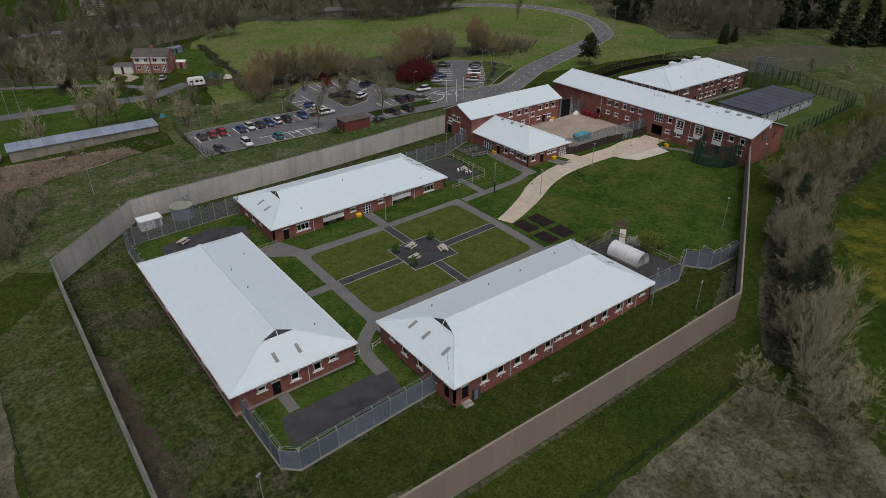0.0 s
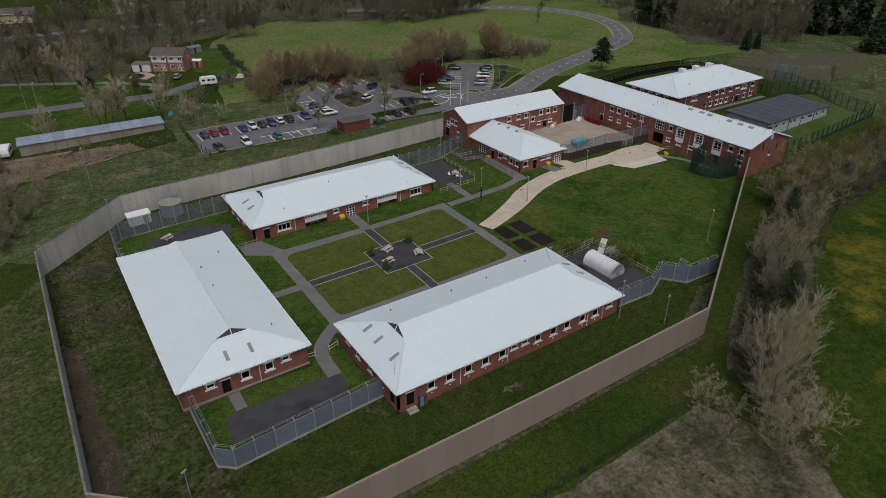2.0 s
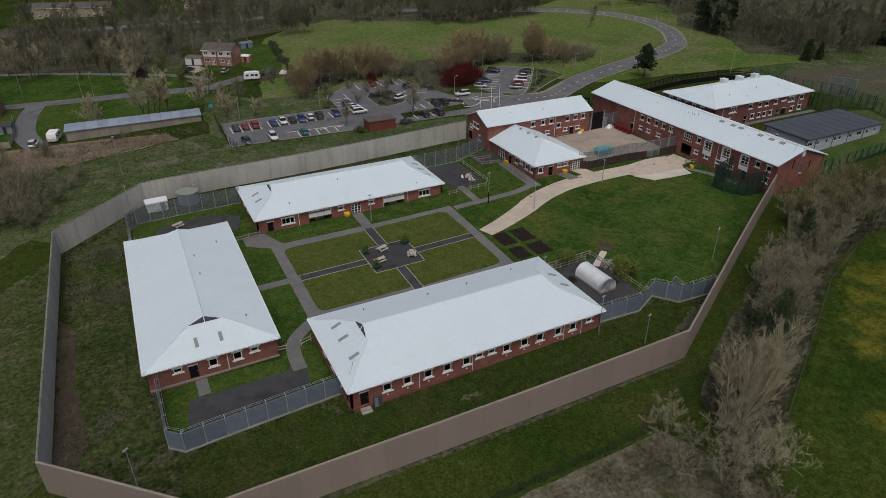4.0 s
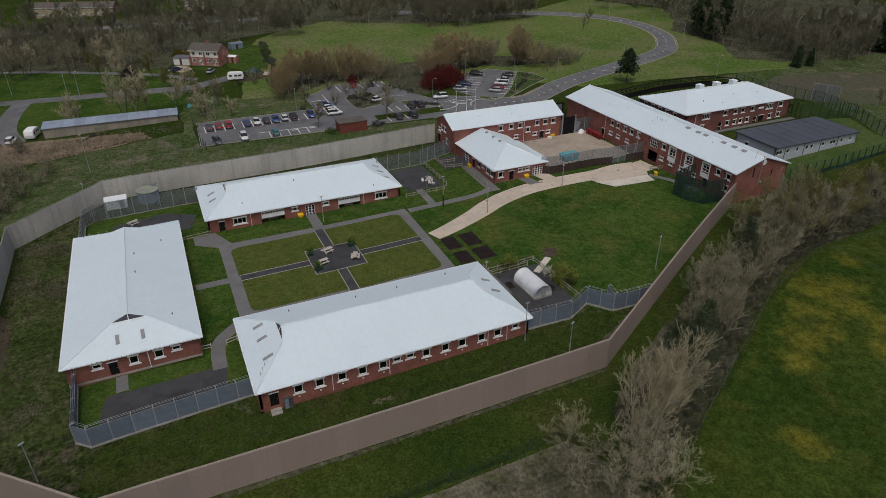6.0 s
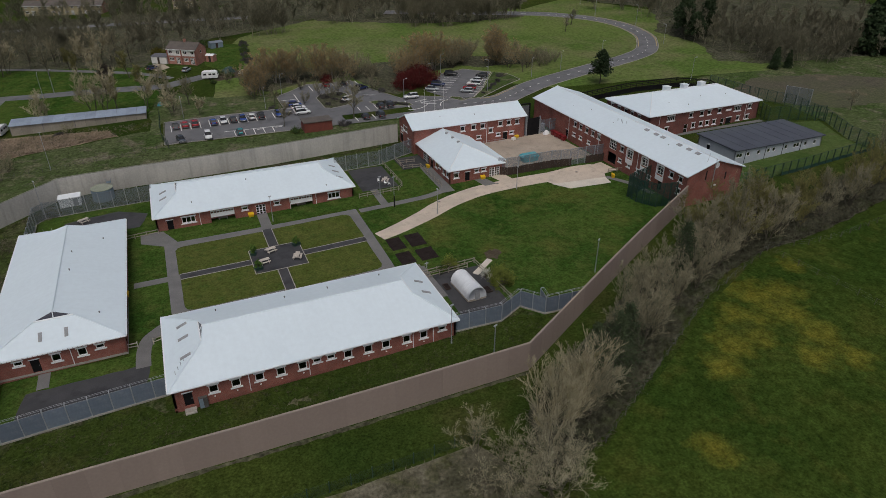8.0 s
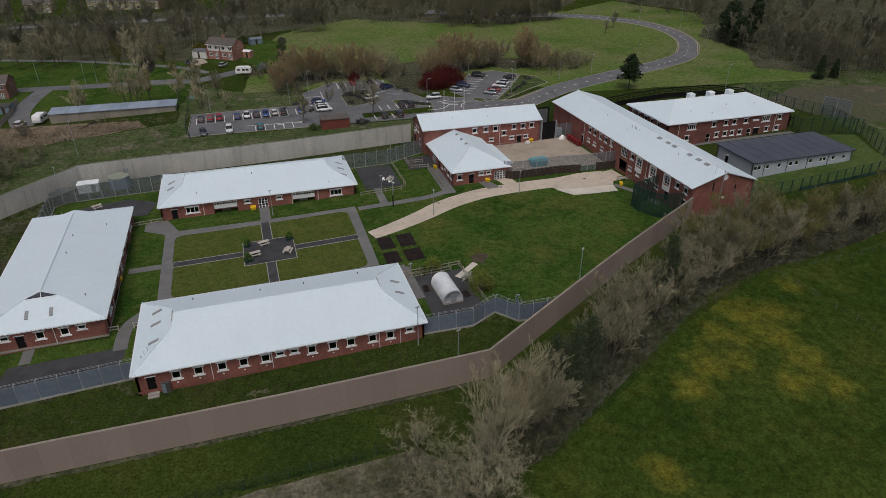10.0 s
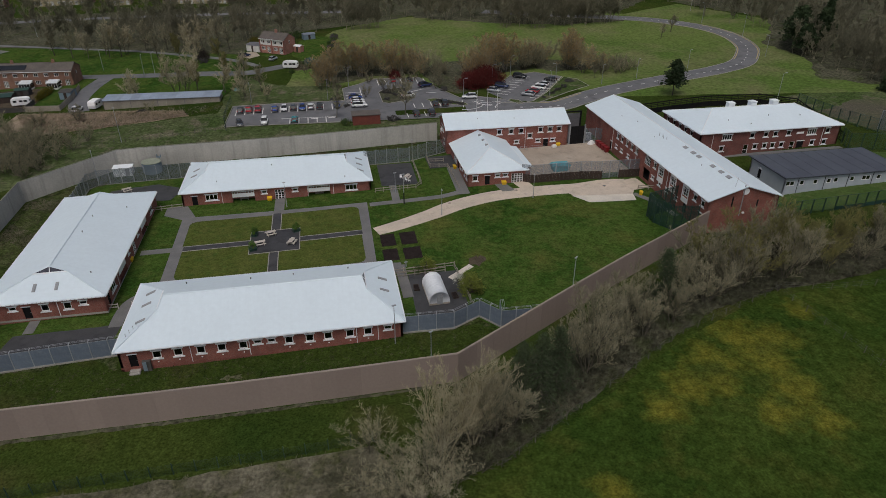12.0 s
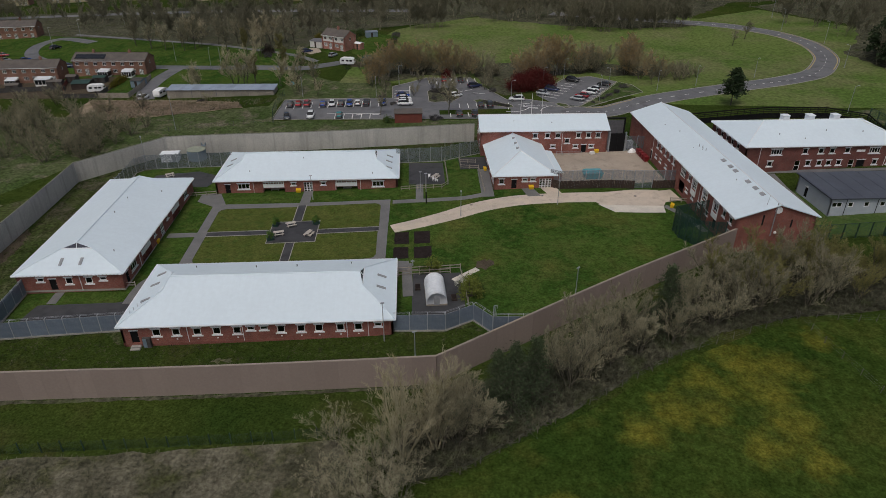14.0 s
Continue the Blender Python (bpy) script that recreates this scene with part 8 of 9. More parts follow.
for x, y, tn, L, u in ((-159.55, 347.44, 8, 30, 5), (-120.55, 356.32, 4, 30, 5), (-76.44, 356.47, 2, 30, 5), (-199.08, 316.31, 14, 30, 5), (-179.51, 404.05, 6, 34, 6), (-102.28, 410.37, 2, 34, 6), (60.43, 323.46, -14, 10, 2), (-6.52, 341.81, -19, 37, 6), (-35.09, 343.45, 8, 12, 2)):
    house(x, y + 14, tn, L, 8.6, 4.4, 6.4, u, "distant buff terrace with dark tiled roofs among bare trees", True, False, 3, "distant terraces")


tarpaulin(70.0, 203.4, 20, 5.0, 3.2, 1.7, GREEN_STEEL, "dark green tarpaulin over a heap beside the caravan")
tarpaulin(74.2, 200.4, -10, 2.6, 2.0, 1.1, CONCRETE_PALE, "pale sheet over a small heap by the hedge")
tarpaulin(47.2, 178.4, 40, 1.6, 1.2, 0.9, TEAL, "small blue sheet thrown over a heap on grass")

# ---- plants ----
def fast_mesh(name, co, faces, material):
    """A mesh of quads or triangles from arrays."""
    me = bpy.data.meshes.new(name)
    k = faces.shape[1]
    me.vertices.add(len(co))
    me.vertices.foreach_set("co", np.ascontiguousarray(co, dtype=np.float32).ravel())
    me.loops.add(faces.size)
    me.loops.foreach_set("vertex_index", np.ascontiguousarray(faces, dtype=np.int32).ravel())
    me.polygons.add(len(faces))
    me.polygons.foreach_set("loop_start", np.arange(0, faces.size, k, dtype=np.int32))
    me.update(calc_edges=True)
    me.materials.append(material)
    return me


def tubes(segs, sides=3):
    """Open tapered tubes as arrays. segs: rows of p, q, r0, r1."""
    a = np.asarray(segs, dtype=float)
    p, q, r0, r1 = a[:, 0:3], a[:, 3:6], a[:, 6:7], a[:, 7:8]
    d = q - p
    d /= np.maximum(np.linalg.norm(d, axis=1, keepdims=True), 1e-6)
    ref = np.where(np.abs(d[:, 2:3]) < 0.9, [[0.0, 0.0, 1.0]], [[1.0, 0.0, 0.0]])
    u = np.cross(d, ref)
    u /= np.linalg.norm(u, axis=1, keepdims=True)
    v = np.cross(d, u)
    n = len(a)
    co = np.empty((n, 2 * sides, 3))
    for i in range(sides):
        c, s = math.cos(2 * math.pi * i / sides), math.sin(2 * math.pi * i / sides)
        co[:, i] = p + (u * c + v * s) * r0
        co[:, sides + i] = q + (u * c + v * s) * r1
    base = (np.arange(n) * 2 * sides)[:, None]
    fs = [base + np.array([[i, (i + 1) % sides, sides + (i + 1) % sides, sides + i]]) for i in range(sides)]
    return co.reshape(-1, 3), np.concatenate(fs)


def spikes(segs):
    """Fine twigs that run to a point, one narrow blade each."""
    a = np.asarray(segs, dtype=float)
    p, q, r0 = a[:, 0:3], a[:, 3:6], a[:, 6:7]
    d = q - p
    d /= np.maximum(np.linalg.norm(d, axis=1, keepdims=True), 1e-6)
    ref = np.random.default_rng(len(a)).normal(size=d.shape)
    u = np.cross(d, ref)
    u /= np.maximum(np.linalg.norm(u, axis=1, keepdims=True), 1e-6)
    co = np.stack([p + u * r0, p - u * r0, q], axis=1).reshape(-1, 3)
    return co, np.arange(3 * len(a)).reshape(-1, 3)


def thorns(segs):
    """Three-sided twigs that run to a point."""
    a = np.asarray(segs, dtype=float)
    p, q, r0 = a[:, 0:3], a[:, 3:6], a[:, 6:7]
    d = q - p
    q = q + d * 0.15
    d /= np.maximum(np.linalg.norm(d, axis=1, keepdims=True), 1e-6)
    ref = np.where(np.abs(d[:, 2:3]) < 0.9, [[0.0, 0.0, 1.0]], [[1.0, 0.0, 0.0]])
    u = np.cross(d, ref)
    u /= np.linalg.norm(u, axis=1, keepdims=True)
    v = np.cross(d, u)
    co = np.stack([p + u * r0, p + (v * 0.87 - u * 0.5) * r0, p - (v * 0.87 + u * 0.5) * r0, q], axis=1).reshape(-1, 3)
    base = (np.arange(len(a)) * 4)[:, None]
    return co, np.concatenate([base + np.array([[i, (i + 1) % 3, 3]]) for i in range(3)])


def twig_mesh(name, tube_rows, spike_rows, material):
    """Twigs and their fine tips in one mesh."""
    co, tri = thorns(tube_rows)
    c2, f2 = spikes(spike_rows)
    return fast_mesh(name, np.concatenate([co, c2]), np.concatenate([tri, f2 + len(co)]), material)


def leaves(centres, size, rng, flat=0.0):
    """Small bent leaves, two triangles' worth each, at the centres."""
    c = np.asarray(centres, dtype=float)
    n = len(c)
    d = rng.normal(size=(n, 3))
    d[:, 2] *= 1.0 - flat
    d /= np.linalg.norm(d, axis=1, keepdims=True)
    e = rng.normal(size=(n, 3))
    e -= d * np.sum(d * e, axis=1, keepdims=True)
    e /= np.linalg.norm(e, axis=1, keepdims=True)
    s = size * rng.uniform(0.6, 1.4, size=(n, 1))
    w = np.cross(d, e)
    co = np.stack([c - d * s, c + e * s * 0.5 + w * s * 0.15, c + d * s, c - e * s * 0.5 + w * s * 0.15], axis=1).reshape(-1, 3)
    fs = (np.arange(n) * 4)[:, None] + np.array([[0, 1, 2, 3]])
    return co, fs


def grow(seed, height, stems, spread, plan, r0, up=0.25, first=0.25, lean=0.0):
    """A bare tree: limbs and twigs as tube rows. plan: for each level, how many side shoots a branch bears and their length."""
    rng = random.Random(seed)
    limbs, twigs, tips = [], [], []

    def branch(p, d, length, r, level):
        steps = 4 if level == 0 else 3 if level == 1 else 2 if level == 2 and len(plan) > 3 else 1
        pts = [p]
        for i in range(steps):
            d = (d + Vector((rng.gauss(0, 0.12), rng.gauss(0, 0.12), rng.gauss(0, 0.06) + up * 0.12))).normalized()
            pts.append(pts[-1] + d * (length / steps))
        last = level >= len(plan)
        for i in range(steps):
            ra, rb = r * (1 - 0.75 * i / steps), r * (1 - 0.75 * (i + 1) / steps)
            (limbs if level < 2 else tips if last else twigs).append((*pts[i], *pts[i + 1], ra, rb))
        if last:
            return
        count, frac = plan[level]
        for k in range(count):
            f = first + (1 - first) * (k + rng.random()) / count if level == 0 else 0.12 + 0.88 * (k + rng.random()) / count
            f = min(f, 0.999)
            i = int(f * steps)
            at = pts[i].lerp(pts[i + 1], f * steps - i)
            side = Vector((rng.gauss(0, 1), rng.gauss(0, 1), rng.gauss(0, 0.35)))
            axis = (pts[i + 1] - pts[i]).normalized()
            side = (side - axis * side.dot(axis)).normalized()
            ang = rng.uniform(0.5, 1.05) * spread
            nd = (axis * math.cos(ang) + side * math.sin(ang) + Vector((0, 0, up * 0.3))).normalized()
            branch(at, nd, length * frac * rng.uniform(0.7, 1.2) * (1.15 - 0.5 * f), max(r * (1 - 0.7 * f) * 0.55, 0.008), level + 1)

    for s in range(stems):
        a = 2 * math.pi * (s + rng.random() * 0.6) / stems
        tilt = lean * rng.uniform(0.5, 1.2)
        d = Vector((math.cos(a) * tilt, math.sin(a) * tilt, 1)).normalized()
        branch(Vector((math.cos(a) * 0.25 * (stems > 1), math.sin(a) * 0.25 * (stems > 1), -0.15)), d, height * rng.uniform(0.72, 0.95) if stems > 1 else height * 0.8, r0, 0)
    return np.array(limbs), np.array(twigs), np.array(tips)


def thicken(t, low):
    t = t.copy()
    t[:, 6] = np.maximum(t[:, 6], low)
    t[:, 7] = np.maximum(t[:, 7], low * 0.6)
    return t


def tree(name, seed, height, stems, spread, plan, r0, twig_mat, label, low=0.014, up=0.25, first=0.25, lean=0.0, leaf=None, group="bare trees", bark=None, category="tree", tip_mat=None):
    limbs, twigs, tips = grow(seed, height, stems, spread, plan, r0, up, first, lean)
    ob = thing(name, Matrix.Translation((0, 0, 0)), label, category, group)
    co, fs = tubes(limbs, 4)
    put("trunk", fast_mesh("trunk", co, fs, bark or BARK), ob)
    if tip_mat:
        put("crown", twig_mesh("crown", thicken(twigs, low * 1.3), thicken(tips[::2], low), twig_mat), ob)
        co, fs = spikes(thicken(tips[1::2], low))
        put("outer_crown", fast_mesh("outer_crown", co, fs, tip_mat), ob)
    else:
        put("crown", twig_mesh("crown", thicken(twigs, low * 1.3), thicken(tips, low), twig_mat), ob)
    if leaf:
        per, size, mt = leaf
        rng = np.random.default_rng(seed)
        ends = tips[rng.integers(0, len(tips), per)]
        cs = ends[:, 0:3] + (ends[:, 3:6] - ends[:, 0:3]) * rng.random((per, 1)) + rng.normal(size=(per, 3)) * 0.12
        co, fs = leaves(cs, size, rng)
        put("foliage", fast_mesh("foliage", co, fs, mt), ob)
    return ob


def conifer(seed, height, radius, label, mt, whorls=22, per=16, blades=22, size=0.16, group="conifers", flat_top=False):
    rng = np.random.default_rng(seed)
    ob = thing("conifer", Matrix.Identity(4), label, "tree", group)
    limbs, cs = [(0, 0, -0.1, 0, 0, height * 0.95, height * 0.022, 0.02)], []
    for w in range(whorls):
        f = (w + 0.5) / whorls
        z = height * (0.08 + 0.9 * f)
        rr = radius * ((1 - f) ** 0.75 + 0.06) if not flat_top else radius * (math.sin(math.pi * min(1, 0.12 + 0.88 * f)) ** 0.6 + 0.05)
        if flat_top and f < 0.25:
            continue
        for k in range(per):
            a = rng.uniform(0, 2 * math.pi)
            r = rr * rng.uniform(0.45, 1.25)
            tip = np.array((math.cos(a) * r, math.sin(a) * r, z - r * rng.uniform(0.05, 0.35)))
            root = np.array((0, 0, z))
            limbs.append((*root, *tip, 0.035, 0.012))
            t = rng.random(blades) ** 0.6
            cs.append(root + (tip - root) * t[:, None] + rng.normal(size=(blades, 3)) * (0.10 + 0.13 * radius / 2.5))
    co, fs = tubes(np.array(limbs), 3)
    put("trunk", fast_mesh("trunk", co, fs, BARK), ob)
    co, fs = leaves(np.concatenate(cs), size, rng, 0.4)
    put("crown", fast_mesh("crown", co, fs, mt), ob)
    return ob


def bush(seed, rx, ry, rz, count, size, mt, label, name="bush", group="bushes"):
    """A leafy bush: clumps of leaves on short stems with an uneven outline."""
    rng = np.random.default_rng(seed)
    ob = thing(name, Matrix.Identity(4), label, "bush", group)
    stems, cs = [], []
    clumps = max(10, count // 60)
    for c in range(clumps):
        a, e = rng.uniform(0, 2 * math.pi), math.acos(rng.uniform(0.0, 1.0))
        r = rng.uniform(0.55, 1.08)
        p = np.array((rx * r * math.sin(e) * math.cos(a), ry * r * math.sin(e) * math.sin(a), rz * (0.12 + 0.88 * r * math.cos(e))))
        stems.append((0, 0, 0, *p, 0.05, 0.015))
        cs.append(p + rng.normal(size=(count // clumps, 3)) * np.array((rx, ry, rz)) * 0.17)
    cs = np.concatenate(cs)
    cs[:, 2] = np.abs(cs[:, 2]) + 0.03
    co, fs = tubes(np.array(stems), 3)
    put("stem", fast_mesh("stem", co, fs, BARK), ob)
    co, fs = leaves(cs, size, rng)
    put("foliage", fast_mesh("foliage", co, fs, mt), ob)
    return ob


def spread_copies(kinds, places, seed, lo=0.85, hi=1.15):
    """Sets the first of each kind at the first places and copies the rest, turned and sized at random."""
    rng = random.Random(seed)
    used = set()
    for k, pl in enumerate(places):
        x, y = pl[:2]
        i = pl[3] if len(pl) > 3 else k % len(kinds)
        s = rng.uniform(lo, hi) * (pl[2] if len(pl) > 2 else 1.0)
        m = Matrix.Translation((x, y, 0)) @ Matrix.Rotation(rng.uniform(0, 6.28), 4, 'Z') @ Matrix.Diagonal((s * rng.uniform(0.92, 1.08), s * rng.uniform(0.92, 1.08), s, 1))
        if i not in used:
            used.add(i)
            kinds[i].matrix_basis = m
        else:
            ob = copy_thing(kinds[i], m)
            ob.matrix_basis = m


# the tall pale tree and its neighbours at the corner of the field
big = tree("bare_tree", 11, 15.0, 5, 0.66, [(12, 0.33), (7, 0.48), (6, 0.52), (3, 0.66)], 0.13, TWIG_PALE, "tall pale bare tree with fine twigs outside the wall", 0.013, 0.7, 0.16, 0.17, None, "bare trees at the field corner", TWIG_PALE)
big.matrix_basis = pose(83.6, 22.6, 0)
big2 = tree("bare_tree", 14, 14.2, 5, 0.68, [(12, 0.34), (7, 0.48), (6, 0.52), (3, 0.66)], 0.13, TWIG_PALE, "tall pale bare tree with forked stems outside the wall", 0.013, 0.7, 0.16, 0.18, None, "bare trees at the field corner", TWIG_PALE)
big2.matrix_basis = pose(87.4, 24.0, 0)
b2 = tree("bare_tree", 12, 9.4, 5, 0.85, [(7, 0.44), (6, 0.5), (5, 0.58), (3, 0.75)], 0.07, TWIG_TIP, "spreading brown bare thicket tree beside dead grass", 0.014, 0.4, 0.12, 0.45, None, "bare trees at the field corner", BARK)
spread_copies([b2], [(78.6, 18.6, 0.9), (81.4, 19.8, 1.0), (76.4, 16.4, 0.75), (89.6, 27.0, 0.9), (80.2, 15.6, 0.85), (75.4, 25.4, 0.62), (83.4, 17.2, 0.7)], 3)
brm = tree("bramble", 13, 3.0, 9, 0.9, [(6, 0.5), (6, 0.5), (4, 0.6)], 0.04, TWIG, "brown bramble thicket at the foot of the trees", 0.024, 0.1, 0.05, 0.9, None, "brambles", None, "bush")
spread_copies([brm], [(75.85, 14.9, 1.2), (79.83, 17.74, 1.1), (83.8, 22.52, 1.2), (86.77, 24.39, 1.0), (77.85, 23.27, 1.0), (81.82, 20.62, 1.3), (73.87, 20.83, 0.9), (88.34, 29.22, 0.9), (90.71, 27.19, 1.0), (79.43, 12.85, 1.0)], 33)

# the belt of shrubs and small trees between field and wall
CROWN = [(9, 0.46), (6, 0.5), (5, 0.62), (4, 0.9)]
belt = [tree("shrub_tree", 21, 8.2, 4, 0.76, CROWN, 0.10, TWIG, "grey-brown bare shrub tree in the field hedge", 0.019, 0.6, 0.1, 0.34, None, "hedge trees", tip_mat=TWIG_TIP),
        tree("shrub_tree", 22, 8.8, 3, 0.74, [(11, 0.44), (6, 0.5), (5, 0.62), (4, 0.9)], 0.12, TWIG, "tall bare ash in the field hedge", 0.019, 0.65, 0.1, 0.26, None, "hedge trees", tip_mat=TWIG_TIP),
        tree("shrub_tree", 23, 6.6, 5, 0.78, [(7, 0.5), (6, 0.5), (5, 0.62), (4, 0.85)], 0.08, TWIG, "dense bare hawthorn in the field hedge", 0.019, 0.5, 0.08, 0.5, None, "hedge trees", tip_mat=TWIG_TIP),
        tree("shrub_tree", 24, 8.2, 3, 0.8, CROWN, 0.10, BUD_GREEN, "budding yellow-green shrub tree in the field hedge", 0.021, 0.45, 0.1, 0.32, (1300, 0.07, BUD_GREEN), "hedge trees")]
edge = smooth_path([(86.6, 20.6), (90.4, 22), (96, 24.8), (104.4, 29.4), (113, 34.4), (121.5, 38.8), (129, 42.4), (136.5, 44.6), (142, 46), (156.8, 47), (174, 49.8), (197, 54.2)], 4)
spots = []
rng = random.Random(5)
along, due = 0.0, [1.0, 3.0, 2.0]
for k in range(1, len(edge)):
    (xa, ya), (x, y) = edge[k - 1], edge[k]
    d = math.hypot(x - xa, y - ya)
    along += d
    nx, ny = (ya - y) / d, (x - xa) / d
    for row, o in enumerate((2.2, 5.8, 8.8)):
        if row == 2 and not 134 < x < 152 or along < due[row]:
            continue
        due[row] = along + rng.uniform(2.2, 3.8) * (1.6 if x > 150 else 1.0)
        kind = 3 if (x > 134 and rng.random() < 0.65) else rng.choice((0, 0, 1, 1, 2))
        spots.append((x + nx * o + rng.uniform(-0.7, 0.7), y + ny * o + rng.uniform(-0.7, 0.7), rng.uniform(0.92, 1.16) * (0.9 if x > 150 else 1.0), kind))
spots += [(137.6, 49.5, 1.2, 3)]
spots += [(145.2, 55.19, 1.0, 0), (150.1, 55.63, 1.05, 3), (153.98, 57.82, 0.85, 3), (147.61, 58.67, 0.8, 1), (159.67, 54.62, 0.85, 3), (168.13, 56.11, 0.8, 3), (141.76, 54.24, 1.0, 1), (156.25, 53.43, 0.9, 3), (179.35, 58.42, 0.7, 3)]
spots = [p for p in spots if min(math.hypot(p[0] - a, p[1] - b) for a, b in ((97, 29), (100, 31), (121, 43.6))) > 2.6]
spread_copies(belt, spots, 6)
con = [conifer(31, 9.6, 3.4, "dark green spruce in the field hedge", SPRUCE, 14, 13, 34, 0.115, "hedge conifers")]
spread_copies(con, [(97.0, 28.8, 1.2), (100.0, 30.6, 1.05), (121.0, 43.6, 1.3), (95.4, 31.0, 0.9)], 7)

# scrub west of the compound and by the garages
scrub = [tree("shrub_tree", 41, 5.2, 5, 0.85, [(7, 0.48), (6, 0.55), (6, 0.7)], 0.07, TWIG, "brown bare scrub bush on the bank", 0.03, 0.2, 0.08, 0.65, None, "scrub bushes"),
         tree("shrub_tree", 42, 6.4, 4, 0.8, [(9, 0.46), (6, 0.55), (7, 0.7)], 0.09, TWIG, "brown bare scrub tree on the bank", 0.03, 0.3, 0.1, 0.5, None, "scrub bushes")]
rng = random.Random(8)
places = [(rng.uniform(-36, 3), rng.uniform(125, 154)) for _ in range(26)] + [(-4.5, 121.5, 1.1), (-8, 126, 1.2), (-1, 127, 1.25), (2.2, 124.6, 1.15), (-4, 132, 1.3), (1.5, 131, 1.2), (6.4, 126.4, 1.0), (-12, 131, 1.2), (-9, 138, 1.3), (-2, 138, 1.3), (3, 147, 1.1), (-16, 126, 1.1), (-18, 136, 1.25), (-3, 146, 1.2), (5.41, 128.36), (8.49, 132.13, 0.9), (3.41, 134.25), (10.58, 137.78, 0.9), (6.55, 141.77), (12.68, 143.37, 0.7), (3.52, 143.8), (1.43, 139.12), (4.38, 122.42, 0.9), (2.34, 117.5, 0.8)] + [(rng.uniform(-52, -8), rng.uniform(103, 131), 0.8) for _ in range(14)]
places = [p for p in places if p[1] < 144 or p[0] < -20]
places += [(5.65, 159.84, 0.8), (-3.91, 158.71, 1.0), (23.88, 163.92, 0.5), (-14.87, 160.25), (-23.18, 168.68, 0.9), (-27.5, 163.11), (-42.78, 162.73), (-36.08, 174.06, 0.8), (-9.69, 154.03, 0.7)]
spread_copies(scrub, [p for p in places if not (p[0] > -3 and p[1] < 118)], 9)
willow = [tree("bare_tree", 51, 11.5, 2, 0.8, [(11, 0.40), (6, 0.52), (6, 0.6), (3, 0.85)], 0.12, TWIG_PALE, "pale budding bare tree beside the garages", 0.03, 0.45, 0.2, 0.2, None, "garden trees"),
          tree("bare_tree", 52, 10.0, 1, 0.85, [(14, 0.42), (8, 0.52), (10, 0.7)], 0.19, TWIG, "tall brown bare tree beside the estate road", 0.045, 0.35, 0.28, 0.0, None, "garden trees"),
          tree("bare_tree", 53, 8.6, 1, 0.8, [(14, 0.42), (8, 0.52), (10, 0.7)], 0.16, BUD_GREEN, "budding round-headed tree on the green", 0.045, 0.4, 0.3, 0.0, (2200, 0.09, BUD_GREEN), "garden trees")]
spread_copies(willow, [(16.28, 175.57, 0.85), (35.98, 176.64, 1.1, 2), (32.96, 175.86, 1.25, 0), (29.93, 175.66, 1.1, 0), (43.62, 177.1, 1, 0), (50.63, 170.14, 0.9, 1), (55.03, 174.98, 0.8, 1), (17.39, 175.72, 0.7, 0), (43.05, 193.6, 1, 2), (39.5, 210.77, 1.05, 2), (23.65, 222.62, 1.1, 2), (14.52, 229.24, 1.1, 1), (-0.26, 236.59, 1.1, 1), (30.46, 234.22, 1.15, 0), (6.29, 253.49, 1.2, 1), (-7.09, 250.32, 1.1, 0), (21.73, 247.72, 1.1, 1), (36.12, 237.02, 1.1, 1), (48.04, 188.07, 0.9, 0),
                       (76.72, 145.72, 0.8, 1), (95.7, 144.67, 1.0, 1), (77.7, 162.98, 0.75, 1), (-18.53, 239.94, 1.0, 1), (-12.29, 237.5, 1.0, 1), (-3.95, 234.76, 1.0, 1), (-26.91, 246.22, 1.0, 1), (-15.44, 244.9, 1.0, 0), (-7.08, 242.17, 1.0, 1), (1.18, 239.54, 1.0, 0), (7.34, 243.21, 1, 1), (20.26, 235.18, 1.0, 2), (30.08, 214.89, 0.9, 0), (15.59, 242.28, 1.0, 1), (25.95, 235.55, 1.0, 0), (50.02, 166.76, 0.7, 0), (57.02, 164.49, 0.5, 0), (204.11, 207.26, 0.7, 1), (212.9, 216.61, 0.8, 1), (221.04, 90.66, 0.6, 1), (224.55, 80.73, 0.6, 0), (159.09, 162.89, 0.5, 1), (40.13, 231.74, 1, 1), (34.12, 227.02, 1, 1)], 10)

# russet birches and the red dogwood round the car parks
birch = [tree("birch", 61, 9.0, 3, 0.85, [(11, 0.36), (6, 0.52), (6, 0.6)], 0.10, TWIG, "birch with last russet leaves behind the car park", 0.035, 0.35, 0.2, 0.22, (3000, 0.105, LEAF_RUST), "russet birches", WHITE_BARK),
         tree("birch", 62, 8.0, 4, 0.9, [(9, 0.40), (6, 0.52), (6, 0.6)], 0.08, TWIG, "bushy alder with russet catkins behind the car park", 0.035, 0.3, 0.1, 0.38, (1700, 0.11, LEAF_RUST), "russet birches"),
         tree("shrub_tree", 63, 7.0, 5, 0.75, [(8, 0.45), (6, 0.52), (7, 0.65)], 0.08, TWIG, "brown bare thicket behind the car park", 0.032, 0.5, 0.1, 0.45, None, "russet birches")]
rng = random.Random(11)
bp = []
